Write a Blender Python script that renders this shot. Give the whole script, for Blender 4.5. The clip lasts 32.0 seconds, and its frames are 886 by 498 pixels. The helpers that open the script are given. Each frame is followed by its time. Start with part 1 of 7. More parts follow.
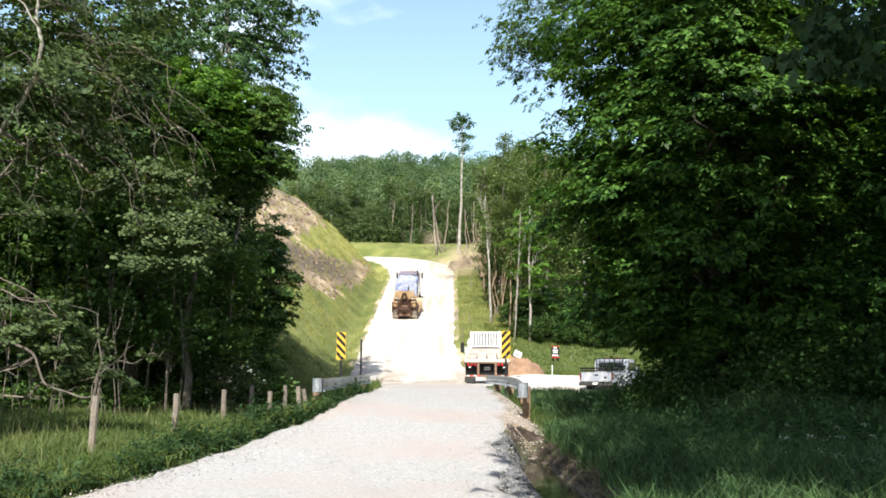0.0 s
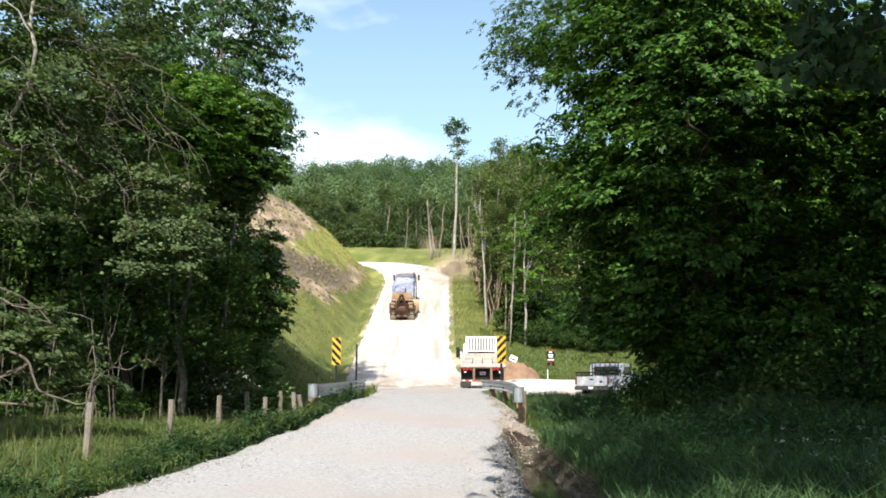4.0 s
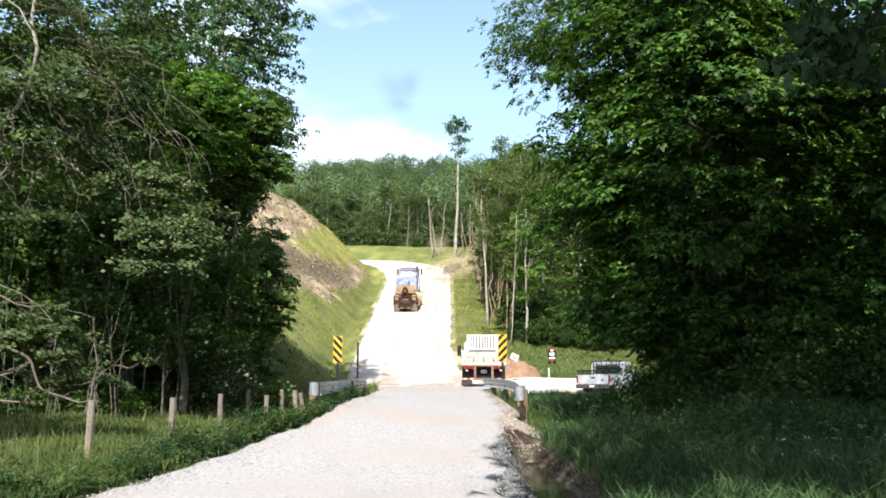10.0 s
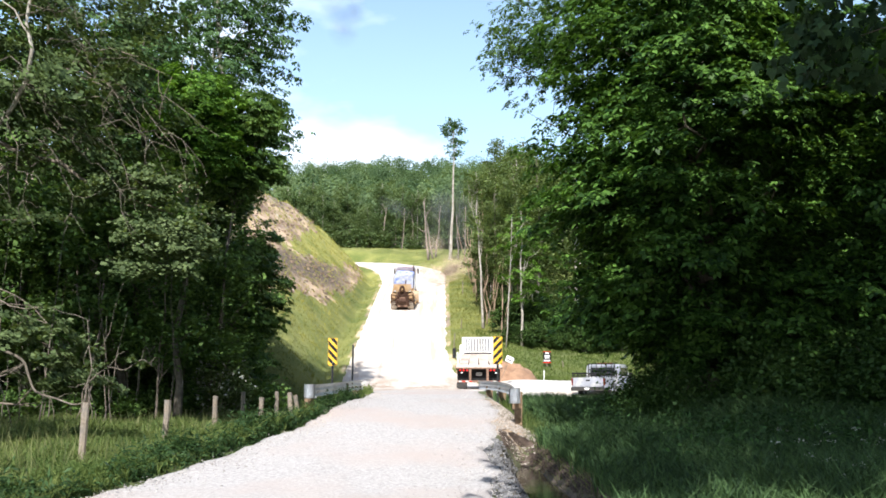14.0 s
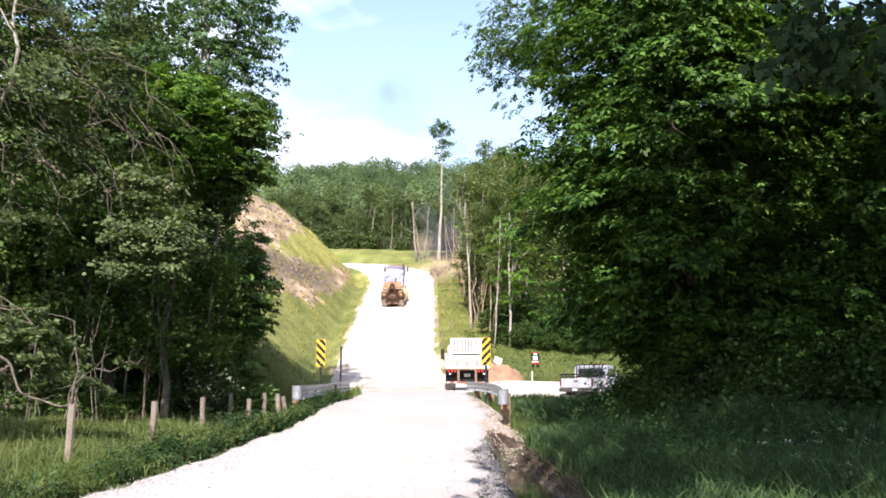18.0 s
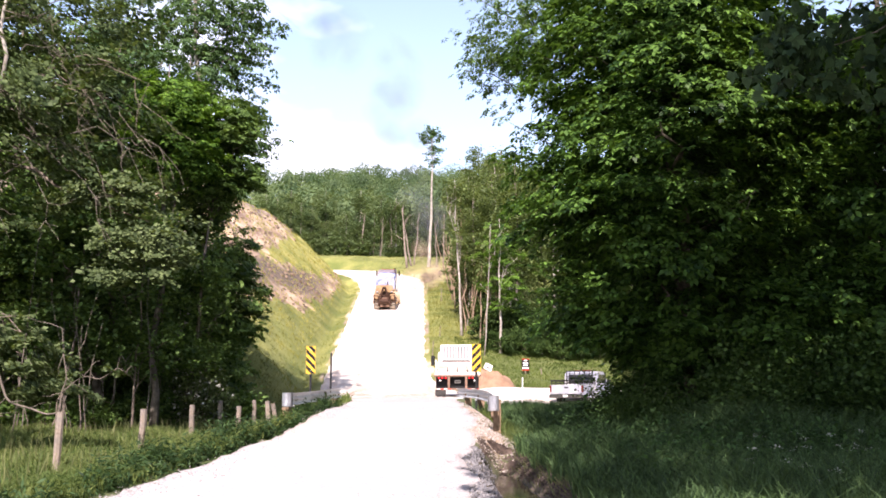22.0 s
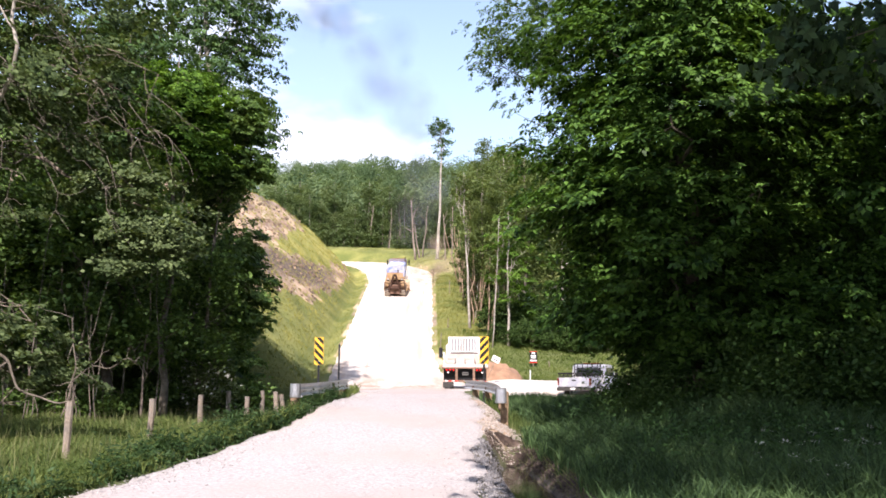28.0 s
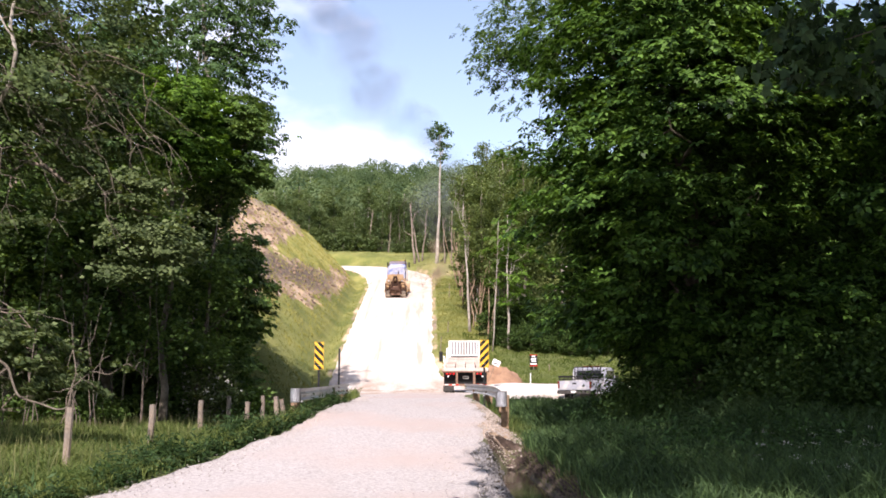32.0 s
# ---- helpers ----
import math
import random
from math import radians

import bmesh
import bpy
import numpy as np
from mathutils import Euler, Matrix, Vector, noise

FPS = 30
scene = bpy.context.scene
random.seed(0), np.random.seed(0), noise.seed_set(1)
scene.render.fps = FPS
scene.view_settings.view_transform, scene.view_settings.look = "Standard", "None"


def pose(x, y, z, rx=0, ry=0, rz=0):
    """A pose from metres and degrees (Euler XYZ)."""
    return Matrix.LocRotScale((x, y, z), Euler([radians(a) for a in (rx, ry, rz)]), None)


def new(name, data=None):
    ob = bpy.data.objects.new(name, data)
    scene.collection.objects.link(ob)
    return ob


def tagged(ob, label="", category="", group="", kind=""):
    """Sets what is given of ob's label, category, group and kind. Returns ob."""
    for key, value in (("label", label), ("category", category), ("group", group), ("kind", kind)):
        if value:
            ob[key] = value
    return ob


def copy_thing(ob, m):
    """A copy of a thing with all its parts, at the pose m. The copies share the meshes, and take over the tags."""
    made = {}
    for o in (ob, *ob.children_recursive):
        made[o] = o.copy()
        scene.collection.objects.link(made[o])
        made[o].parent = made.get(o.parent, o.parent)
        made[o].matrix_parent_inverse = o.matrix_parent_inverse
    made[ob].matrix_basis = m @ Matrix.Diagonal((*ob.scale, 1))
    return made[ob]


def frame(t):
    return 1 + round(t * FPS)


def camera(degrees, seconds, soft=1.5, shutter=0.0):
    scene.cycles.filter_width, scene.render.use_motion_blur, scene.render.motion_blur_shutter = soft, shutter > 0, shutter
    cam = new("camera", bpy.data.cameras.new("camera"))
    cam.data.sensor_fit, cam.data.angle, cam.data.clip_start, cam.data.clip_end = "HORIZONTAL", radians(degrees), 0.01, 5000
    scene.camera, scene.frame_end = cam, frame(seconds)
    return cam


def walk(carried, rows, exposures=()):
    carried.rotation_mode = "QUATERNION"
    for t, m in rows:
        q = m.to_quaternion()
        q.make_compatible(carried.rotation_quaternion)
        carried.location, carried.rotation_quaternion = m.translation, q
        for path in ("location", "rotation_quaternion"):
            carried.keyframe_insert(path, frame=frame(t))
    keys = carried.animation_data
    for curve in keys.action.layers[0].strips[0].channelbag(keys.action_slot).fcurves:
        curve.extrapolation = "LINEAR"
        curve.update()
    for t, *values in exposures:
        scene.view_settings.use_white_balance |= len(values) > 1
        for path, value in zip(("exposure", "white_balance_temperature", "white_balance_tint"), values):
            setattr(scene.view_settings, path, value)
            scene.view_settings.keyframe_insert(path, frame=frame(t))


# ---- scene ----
EYE = 1.6
cam = camera(52.0, 32.0, soft=1.7)

# seconds, yaw, pitch, roll of a phone held by hand on one spot
PATH = [
    (0, -0.00, 8.04, 0.32), (0.5, -0.05, 8.36, 0.19), (1, -0.23, 8.22, 0.19), (1.5, -0.30, 8.10, 0.27),
    (2, -0.33, 7.92, 0.43), (2.5, -0.21, 7.76, 0.48), (3, -0.33, 7.95, 0.32), (3.5, -0.34, 8.27, 0.07),
    (5.5, -0.22, 8.40, 0.13), (6, -0.31, 8.16, -0.02), (6.5, -0.21, 8.15, -0.04), (7, -0.19, 8.04, -0.01),
    (7.5, -0.13, 7.97, 0.18), (8, 0.07, 7.88, 0.07), (8.5, 0.02, 8.07, -0.27), (9, -0.04, 8.12, -0.13),
    (9.5, -0.04, 8.04, -0.01), (10, -0.23, 8.24, 0.10), (10.5, -0.55, 8.51, 0.21), (11, -0.78, 9.17, 0.60),
    (11.5, -0.03, 8.47, 0.35), (12, -0.38, 8.73, 0.02), (12.5, -0.67, 8.79, 0.10), (13, -0.78, 8.71, 0.21),
    (13.5, -0.69, 8.61, 0.02), (14, -0.53, 8.39, 0.15), (14.5, -0.67, 8.57, 0.03), (16.5, -1.16, 8.50, -0.03),
    (17, -1.27, 8.40, 0.10), (17.5, -1.40, 8.34, 0.08), (18, -1.27, 8.46, 0.08), (18.5, -1.45, 8.64, -0.11),
    (19, -1.42, 8.63, -0.15), (19.5, -1.52, 8.52, -0.14), (20, -1.54, 8.72, -0.06), (20.5, -1.66, 8.70, 0.07),
    (21, -1.79, 8.87, -0.13), (21.5, -1.84, 9.02, -0.11), (22, -1.90, 8.87, -0.09), (22.5, -1.82, 8.71, 0.05),
    (23, -1.62, 8.67, 0.14), (23.5, -1.56, 8.75, 0.08), (24, -1.53, 8.81, 0.02), (24.5, -1.46, 8.70, 0.17),
    (25, -1.43, 8.49, 0.09), (25.5, -1.24, 8.42, 0.36), (27.5, -1.40, 8.45, 0.17), (28, -1.36, 8.37, 0.32),
    (28.5, -1.37, 8.49, 0.24), (29, -1.43, 8.80, 0.03), (29.5, -1.53, 8.70, 0.05), (30, -1.50, 8.63, 0.01),
    (30.5, -1.40, 8.58, 0.01), (31, -1.35, 8.60, 0.09), (31.5, -1.33, 8.59, 0.01), (32, -1.39, 8.61, -0.03),
]

EXPOSURES = [(0, 0.87, 6090, 6), (1, 0.83, 6090, 6), (2, 0.77, 6090, 6), (3, 0.72, 6090, 6), (6, 0.7, 6090, 6), (7, 0.74, 6090, 6), (8, 0.82, 6140, 6), (10, 0.88, 6040, 8), (14.5, 0.92, 5950, 10), (17, 1.08, 6130, 16), (20, 1.18, 6180, 23), (22, 1.21, 6360, 27), (25, 1.17, 6410, 28), (28, 0.97, 6240, 22), (30, 0.91, 6240, 23), (32, 0.79, 6390, 24)]
walk(cam, [(t, pose(0, 0, EYE, 90 + pitch, 0, yaw) @ pose(0, 0, 0, 0, 0, roll)) for t, yaw, pitch, roll in PATH], EXPOSURES)

# ---- light ----
TO_SUN = Vector((-0.10, -0.77, 0.62)).normalized()
world = bpy.data.worlds.new("sky")
scene.world = world
world.use_nodes = True
wn, wl = world.node_tree.nodes, world.node_tree.links
wn.clear()
w_out = wn.new("ShaderNodeOutputWorld")
w_bg = wn.new("ShaderNodeBackground")
w_sky = wn.new("ShaderNodeTexSky")
w_sky.sky_type = "NISHITA"
w_sky.sun_disc = False
w_sky.sun_elevation = math.asin(TO_SUN.z)
w_sky.sun_rotation = math.atan2(TO_SUN.x, TO_SUN.y)
w_sky.air_density, w_sky.dust_density, w_sky.ozone_density = 1.0, 1.2, 1.0
w_bg.inputs["Strength"].default_value = 0.115
# drifting fair-weather cloud, thicker towards the horizon
w_tc = wn.new("ShaderNodeTexCoord")
w_map = wn.new("ShaderNodeMapping")
w_map.inputs["Location"].default_value = (0.33, 0.2, 0.0)
w_map.inputs["Scale"].default_value = (3.4, 3.4, 7.5)
w_noise = wn.new("ShaderNodeTexNoise")
w_noise.inputs["Scale"].default_value = 1.0
w_noise.inputs["Detail"].default_value = 6.0
w_noise.inputs["Roughness"].default_value = 0.5
w_sep = wn.new("ShaderNodeSeparateXYZ")
w_low = wn.new("ShaderNodeMapRange")
w_low.inputs["From Min"].default_value, w_low.inputs["From Max"].default_value = 0.36, 0.10
w_low.inputs["To Min"].default_value, w_low.inputs["To Max"].default_value = 0.0, 0.09
w_add = wn.new("ShaderNodeMath")
w_ramp = wn.new("ShaderNodeValToRGB")
w_ramp.color_ramp.elements[0].position, w_ramp.color_ramp.elements[1].position = 0.57, 0.80
w_mix = wn.new("ShaderNodeMixRGB")
w_mix.inputs["Color2"].default_value = (8.8, 9.0, 9.3, 1)
# pale haze low in the sky
w_haze = wn.new("ShaderNodeMapRange")
w_haze.inputs["From Min"].default_value, w_haze.inputs["From Max"].default_value = 0.60, 0.05
w_haze.inputs["To Min"].default_value, w_haze.inputs["To Max"].default_value = 0.0, 0.62
w_pale = wn.new("ShaderNodeMixRGB")
w_pale.inputs["Color2"].default_value = (5.6, 7.4, 8.6, 1)
wl.new(w_sep.outputs["Z"], w_haze.inputs["Value"])
wl.new(w_haze.outputs["Result"], w_pale.inputs["Fac"])
wl.new(w_sky.outputs["Color"], w_pale.inputs["Color1"])
wl.new(w_tc.outputs["Generated"], w_map.inputs["Vector"])
wl.new(w_map.outputs["Vector"], w_noise.inputs["Vector"])
wl.new(w_tc.outputs["Generated"], w_sep.inputs["Vector"])
wl.new(w_sep.outputs["Z"], w_low.inputs["Value"])
# a heap of cumulus over the far hill
w_near = wn.new("ShaderNodeMapping")
w_near.vector_type = "POINT"
w_near.inputs["Location"].default_value = (0.115 * 4.2, -0.95 * 4.2, -0.250 * 12.5)
w_near.inputs["Scale"].default_value = (4.2, 4.2, 12.5)
w_len = wn.new("ShaderNodeVectorMath")
w_len.operation = "LENGTH"
w_heap = wn.new("ShaderNodeMapRange")
w_heap.inputs["From Min"].default_value, w_heap.inputs["From Max"].default_value = 0.75, 0.0
w_heap.inputs["To Min"].default_value, w_heap.inputs["To Max"].default_value = 0.0, 0.20
w_sum = wn.new("ShaderNodeMath")
wl.new(w_tc.outputs["Generated"], w_near.inputs["Vector"])
wl.new(w_near.outputs["Vector"], w_len.inputs[0])
wl.new(w_len.outputs["Value"], w_heap.inputs["Value"])
wl.new(w_low.outputs["Result"], w_sum.inputs[0])
wl.new(w_heap.outputs["Result"], w_sum.inputs[1])
wl.new(w_noise.outputs["Fac"], w_add.inputs[0])
wl.new(w_sum.outputs["Value"], w_add.inputs[1])
wl.new(w_add.outputs["Value"], w_ramp.inputs["Fac"])
wl.new(w_ramp.outputs["Color"], w_mix.inputs["Fac"])
wl.new(w_pale.outputs["Color"], w_mix.inputs["Color1"])
wl.new(w_mix.outputs["Color"], w_bg.inputs["Color"])
wl.new(w_bg.outputs["Background"], w_out.inputs["Surface"])

sun_data = bpy.data.lights.new("sun", "SUN")
sun_data.energy, sun_data.angle, sun_data.color = 4.8, radians(0.5), (1.0, 0.94, 0.84)
sun = new("sun", sun_data)
sun.matrix_world = Matrix.Translation((-20, -40, 60)) @ (-TO_SUN).to_track_quat("-Z", "Y").to_matrix().to_4x4()


# ---- materials ----
def material(name, low, high, size=1.0, rough=0.8, bump=0.0, bump_size=0.05, metal=0.0, stain=None, stain_size=4.0, island=0.0, coat=0.0, random_object=0.0, spread=(0.35, 0.68)):
    """Two tones mixed by fine noise, an optional third in larger stains, and relief. Sizes are in metres."""
    m = bpy.data.materials.new(name)
    m.use_nodes = True
    n, l = m.node_tree.nodes, m.node_tree.links
    p = n["Principled BSDF"]
    p.inputs["Roughness"].default_value = rough
    p.inputs["Metallic"].default_value = metal
    p.inputs["Coat Weight"].default_value = coat
    tc = n.new("ShaderNodeTexCoord")
    fine = n.new("ShaderNodeTexNoise")
    fine.inputs["Scale"].default_value = 1.0 / size
    fine.inputs["Detail"].default_value = 5
    fine.inputs["Roughness"].default_value = 0.65
    l.new(tc.outputs["Object"], fine.inputs["Vector"])
    ramp = n.new("ShaderNodeValToRGB")
    ramp.color_ramp.elements[0].position, ramp.color_ramp.elements[1].position = spread
    ramp.color_ramp.elements[0].color, ramp.color_ramp.elements[1].color = (*low, 1), (*high, 1)
    l.new(fine.outputs["Fac"], ramp.inputs["Fac"])
    colour = ramp.outputs["Color"]
    if stain:
        big = n.new("ShaderNodeTexNoise")
        big.inputs["Scale"].default_value = 1.0 / stain_size
        big.inputs["Detail"].default_value = 4
        l.new(tc.outputs["Object"], big.inputs["Vector"])
        cut = n.new("ShaderNodeValToRGB")
        cut.color_ramp.elements[0].position, cut.color_ramp.elements[1].position = 0.48, 0.66
        l.new(big.outputs["Fac"], cut.inputs["Fac"])
        mix = n.new("ShaderNodeMixRGB")
        mix.inputs["Color2"].default_value = (*stain, 1)
        l.new(cut.outputs["Color"], mix.inputs["Fac"])
        l.new(colour, mix.inputs["Color1"])
        colour = mix.outputs["Color"]
    if island or random_object:
        vary = n.new("ShaderNodeHueSaturation")
        source = n.new("ShaderNodeNewGeometry").outputs["Random Per Island"] if island else n.new("ShaderNodeObjectInfo").outputs["Random"]
        span = n.new("ShaderNodeMapRange")
        span.inputs["To Min"].default_value, span.inputs["To Max"].default_value = 1 - (island or random_object), 1 + (island or random_object)
        l.new(source, span.inputs["Value"])
        l.new(span.outputs["Result"], vary.inputs["Value"])
        l.new(colour, vary.inputs["Color"])
        colour = vary.outputs["Color"]
    l.new(colour, p.inputs["Base Color"])
    if bump:
        rel = n.new("ShaderNodeTexNoise")
        rel.inputs["Scale"].default_value = 1.0 / bump_size
        rel.inputs["Detail"].default_value = 4
        l.new(tc.outputs["Object"], rel.inputs["Vector"])
        b = n.new("ShaderNodeBump")
        b.inputs["Strength"].default_value = bump
        b.inputs["Distance"].default_value = bump_size * 0.6
        l.new(rel.outputs["Fac"], b.inputs["Height"])
        l.new(b.outputs["Normal"], p.inputs["Normal"])
    return m


def foliage(name, low, high, vary=0.24, through_light=0.35, rough=0.6, patch=1.2, leafy=0.45, kin=False):
    """Leaves: two greens in patches, every leaf a little different, light shining through."""
    m = bpy.data.materials.new(name)
    m.use_nodes = True
    n, l = m.node_tree.nodes, m.node_tree.links
    p, out = n["Principled BSDF"], n["Material Output"]
    p.inputs["Roughness"].default_value = rough
    p.inputs["Specular IOR Level"].default_value = 0.18
    tc = n.new("ShaderNodeTexCoord")
    big = n.new("ShaderNodeTexNoise")
    big.inputs["Scale"].default_value = 1.0 / patch
    l.new(tc.outputs["Object"], big.inputs["Vector"])
    geo = n.new("ShaderNodeNewGeometry")
    add = n.new("ShaderNodeMath")
    add.operation = "MULTIPLY_ADD"
    add.inputs[1].default_value = leafy
    l.new(geo.outputs["Random Per Island"], add.inputs[0])
    l.new(big.outputs["Fac"], add.inputs[2])
    ramp = n.new("ShaderNodeValToRGB")
    ramp.color_ramp.elements[0].position, ramp.color_ramp.elements[1].position = 0.30 + leafy / 3, 0.70 + leafy * 0.55
    ramp.color_ramp.elements[0].color, ramp.color_ramp.elements[1].color = (*low, 1), (*high, 1)
    l.new(add.outputs["Value"], ramp.inputs["Fac"])
    hue = n.new("ShaderNodeHueSaturation")
    span = n.new("ShaderNodeMapRange")
    span.inputs["To Min"].default_value, span.inputs["To Max"].default_value = 1 - vary, 1 + vary
    l.new(geo.outputs["Random Per Island"], span.inputs["Value"])
    l.new(span.outputs["Result"], hue.inputs["Value"])
    l.new(ramp.outputs["Color"], hue.inputs["Color"])
    if kin:
        # every tree of the wood has its own green
        own, shade = n.new("ShaderNodeAttribute"), n.new("ShaderNodeMapRange")
        own.attribute_name = "kin"
        shade.inputs["To Min"].default_value, shade.inputs["To Max"].default_value = 0.66, 1.42
        l.new(own.outputs["Fac"], shade.inputs["Value"])
        turn = n.new("ShaderNodeMapRange")
        turn.inputs["To Min"].default_value, turn.inputs["To Max"].default_value = 0.540, 0.500
        l.new(own.outputs["Fac"], turn.inputs["Value"])
        l.new(turn.outputs["Result"], hue.inputs["Hue"])
        tint = n.new("ShaderNodeMath")
        tint.operation = "MULTIPLY"
        l.new(span.outputs["Result"], tint.inputs[0])
        l.new(shade.outputs["Result"], tint.inputs[1])
        l.new(tint.outputs["Value"], hue.inputs["Value"])
    l.new(hue.outputs["Color"], p.inputs["Base Color"])
    tr = n.new("ShaderNodeBsdfTranslucent")
    warm = n.new("ShaderNodeMixRGB")
    warm.blend_type = "MULTIPLY"
    warm.inputs["Fac"].default_value = 1.0
    warm.inputs["Color2"].default_value = (1.25, 1.2, 0.5, 1)
    l.new(hue.outputs["Color"], warm.inputs["Color1"])
    l.new(warm.outputs["Color"], tr.inputs["Color"])
    mix = n.new("ShaderNodeMixShader")
    mix.inputs["Fac"].default_value = through_light
    l.new(p.outputs["BSDF"], mix.inputs[1])
    l.new(tr.outputs["BSDF"], mix.inputs[2])
    l.new(mix.outputs["Shader"], out.inputs["Surface"])
    return m


def pale(c, k):
    return tuple(v * k for v in c)


GRAVEL = material("pale_limestone_gravel", (0.27, 0.245, 0.23), (0.44, 0.41, 0.385), 0.10, 0.95, 0.6, 0.05, island=0.2, stain=(0.50, 0.44, 0.38), stain_size=3.0)
DIRT_ROAD = material("dusty_clay_gravel", (0.56, 0.50, 0.43), (0.74, 0.69, 0.62), 0.35, 0.95, 0.5, 0.12, stain=(0.60, 0.50, 0.40), stain_size=3.5)
CUT_BANK = material("cut_bank_clay", (0.15, 0.10, 0.07), (0.32, 0.23, 0.15), 0.7, 0.95, 0.8, 0.25, stain=(0.12, 0.085, 0.066), stain_size=5)
MUD = material("wet_mud", (0.028, 0.020, 0.016), (0.095, 0.068, 0.053), 0.08, 0.8, 1.0, 0.06, stain=(0.17, 0.125, 0.10), stain_size=0.5)
RED_CLAY = material("red_clay", (0.22, 0.125, 0.075), (0.33, 0.20, 0.12), 0.5, 0.95, 0.7, 0.2)
BARK = material("grey_brown_bark", (0.07, 0.055, 0.04), (0.19, 0.16, 0.125), 0.25, 0.95, 0.8, 0.04)
PALE_BARK = material("pale_bark", (0.22, 0.19, 0.155), (0.44, 0.40, 0.34), 0.35, 0.9, 0.5, 0.04, stain=(0.22, 0.19, 0.15), stain_size=0.5)
TWIG = material("dry_twig", (0.11, 0.085, 0.065), (0.25, 0.20, 0.155), 0.2, 0.95)
POST_WOOD = material("weathered_post_wood", (0.135, 0.105, 0.078), (0.27, 0.22, 0.165), 0.06, 0.9, 0.6, 0.02, stain=(0.15, 0.13, 0.11), stain_size=0.3, random_object=0.15)
STEEL = material("galvanised_steel", (0.46, 0.47, 0.49), (0.62, 0.63, 0.65), 0.15, 0.45, 0.05, 0.05, metal=0.45, stain=(0.42, 0.41, 0.41), stain_size=0.7)
BLACK = material("black_steel", (0.012, 0.012, 0.013), (0.03, 0.03, 0.03), 0.1, 0.5)
RUBBER = material("dusty_rubber", (0.02, 0.019, 0.018), (0.06, 0.055, 0.05), 0.1, 0.9)
MARK_YELLOW = material("marker_yellow", (0.60, 0.33, 0.01), (0.70, 0.40, 0.015), 0.2, 0.45)
MARK_BLACK = material("marker_black", (0.012, 0.012, 0.012), (0.02, 0.02, 0.02), 0.2, 0.5)
WHITE_PAINT = material("dusty_white_paint", (0.66, 0.65, 0.63), (0.80, 0.80, 0.79), 0.3, 0.45, stain=(0.60, 0.55, 0.48), stain_size=0.8)
SILVER_PAINT = material("silver_white_paint", (0.22, 0.23, 0.265), (0.33, 0.34, 0.385), 0.4, 0.45, coat=0.2, stain=(0.50, 0.48, 0.46), stain_size=0.6)
RED_LAMP = material("red_lens", (0.55, 0.012, 0.01), (0.65, 0.02, 0.015), 0.05, 0.25, coat=0.5)
DOZER_YELLOW = material("dusty_machine_yellow", (0.28, 0.165, 0.075), (0.42, 0.28, 0.145), 0.4, 0.6, stain=(0.38, 0.28, 0.19), stain_size=0.9)
DUSTY_STEEL = material("worn_track_steel", (0.24, 0.19, 0.14), (0.44, 0.37, 0.29), 0.15, 0.75, 0.4, 0.04, metal=0.2)
MACHINE_BLACK = material("greasy_black", (0.03, 0.017, 0.012), (0.09, 0.048, 0.032), 0.2, 0.7)
BLUE_TARP = material("blue_tarp", (0.24, 0.25, 0.34), (0.42, 0.43, 0.50), 0.25, 0.5, stain=(0.035, 0.10, 0.36), stain_size=0.55)
CAB_PAINT = material("dusty_cab_paint", (0.13, 0.10, 0.115), (0.24, 0.21, 0.23), 0.4, 0.4)
GLASS = material("dark_glass", (0.015, 0.018, 0.02), (0.03, 0.035, 0.04), 0.5, 0.08, coat=0.5)
RAIL_WOOD = material("dark_treated_timber", (0.13, 0.085, 0.05), (0.27, 0.18, 0.11), 0.08, 0.9, 0.5, 0.02, random_object=0.25)
# grey made dark to stand for shade in the bulkhead's gaps
GREY_SHEET = material("shaded_grey_sheet", (0.07, 0.07, 0.075), (0.12, 0.12, 0.12), 0.3, 0.6)
WATER = material("muddy_water", (0.03, 0.03, 0.018), (0.06, 0.055, 0.03), 0.6, 0.04, 0.04, 0.3)

LEAF_MAPLE = foliage("maple_leaf", (0.021, 0.056, 0.013), (0.100, 0.188, 0.036), vary=0.38, through_light=0.34, rough=0.48)
# maple leaf with deep shade put into the colour, for the near bough
LEAF_SHADE_DARK = foliage("shade_dark_bough_leaf", (0.014, 0.034, 0.014), (0.036, 0.066, 0.026), through_light=0.10)
LEAF_BRIGHT = foliage("bright_leaf", (0.046, 0.108, 0.014), (0.135, 0.240, 0.034))
LEAF_SYC = foliage("sycamore_leaf", (0.040, 0.066, 0.024), (0.112, 0.152, 0.058))
LEAF_TALL = foliage("tall_tree_leaf", (0.038, 0.080, 0.032), (0.10, 0.17, 0.062))
LEAF_SHRUB = foliage("thicket_leaf", (0.046, 0.092, 0.026), (0.128, 0.205, 0.052))
LEAF_FAR = foliage("far_woods_leaf", (0.060, 0.099, 0.045), (0.162, 0.204, 0.090), vary=0.12, patch=8.0, through_light=0.40, leafy=0.12, kin=True)
LEAF_CREST = foliage("crest_leaf", (0.068, 0.112, 0.046), (0.168, 0.218, 0.090), vary=0.12, patch=5.0, through_light=0.40, leafy=0.15)
LEAF_MID = foliage("woods_leaf", (0.054, 0.086, 0.029), (0.142, 0.185, 0.058), vary=0.14, patch=2.5, leafy=0.25)
# verge grass: the shade is part of this green
GRASS_SHADE = foliage("shade_toned_rank_grass", (0.029, 0.060, 0.022), (0.084, 0.138, 0.050), patch=0.8, through_light=0.25)
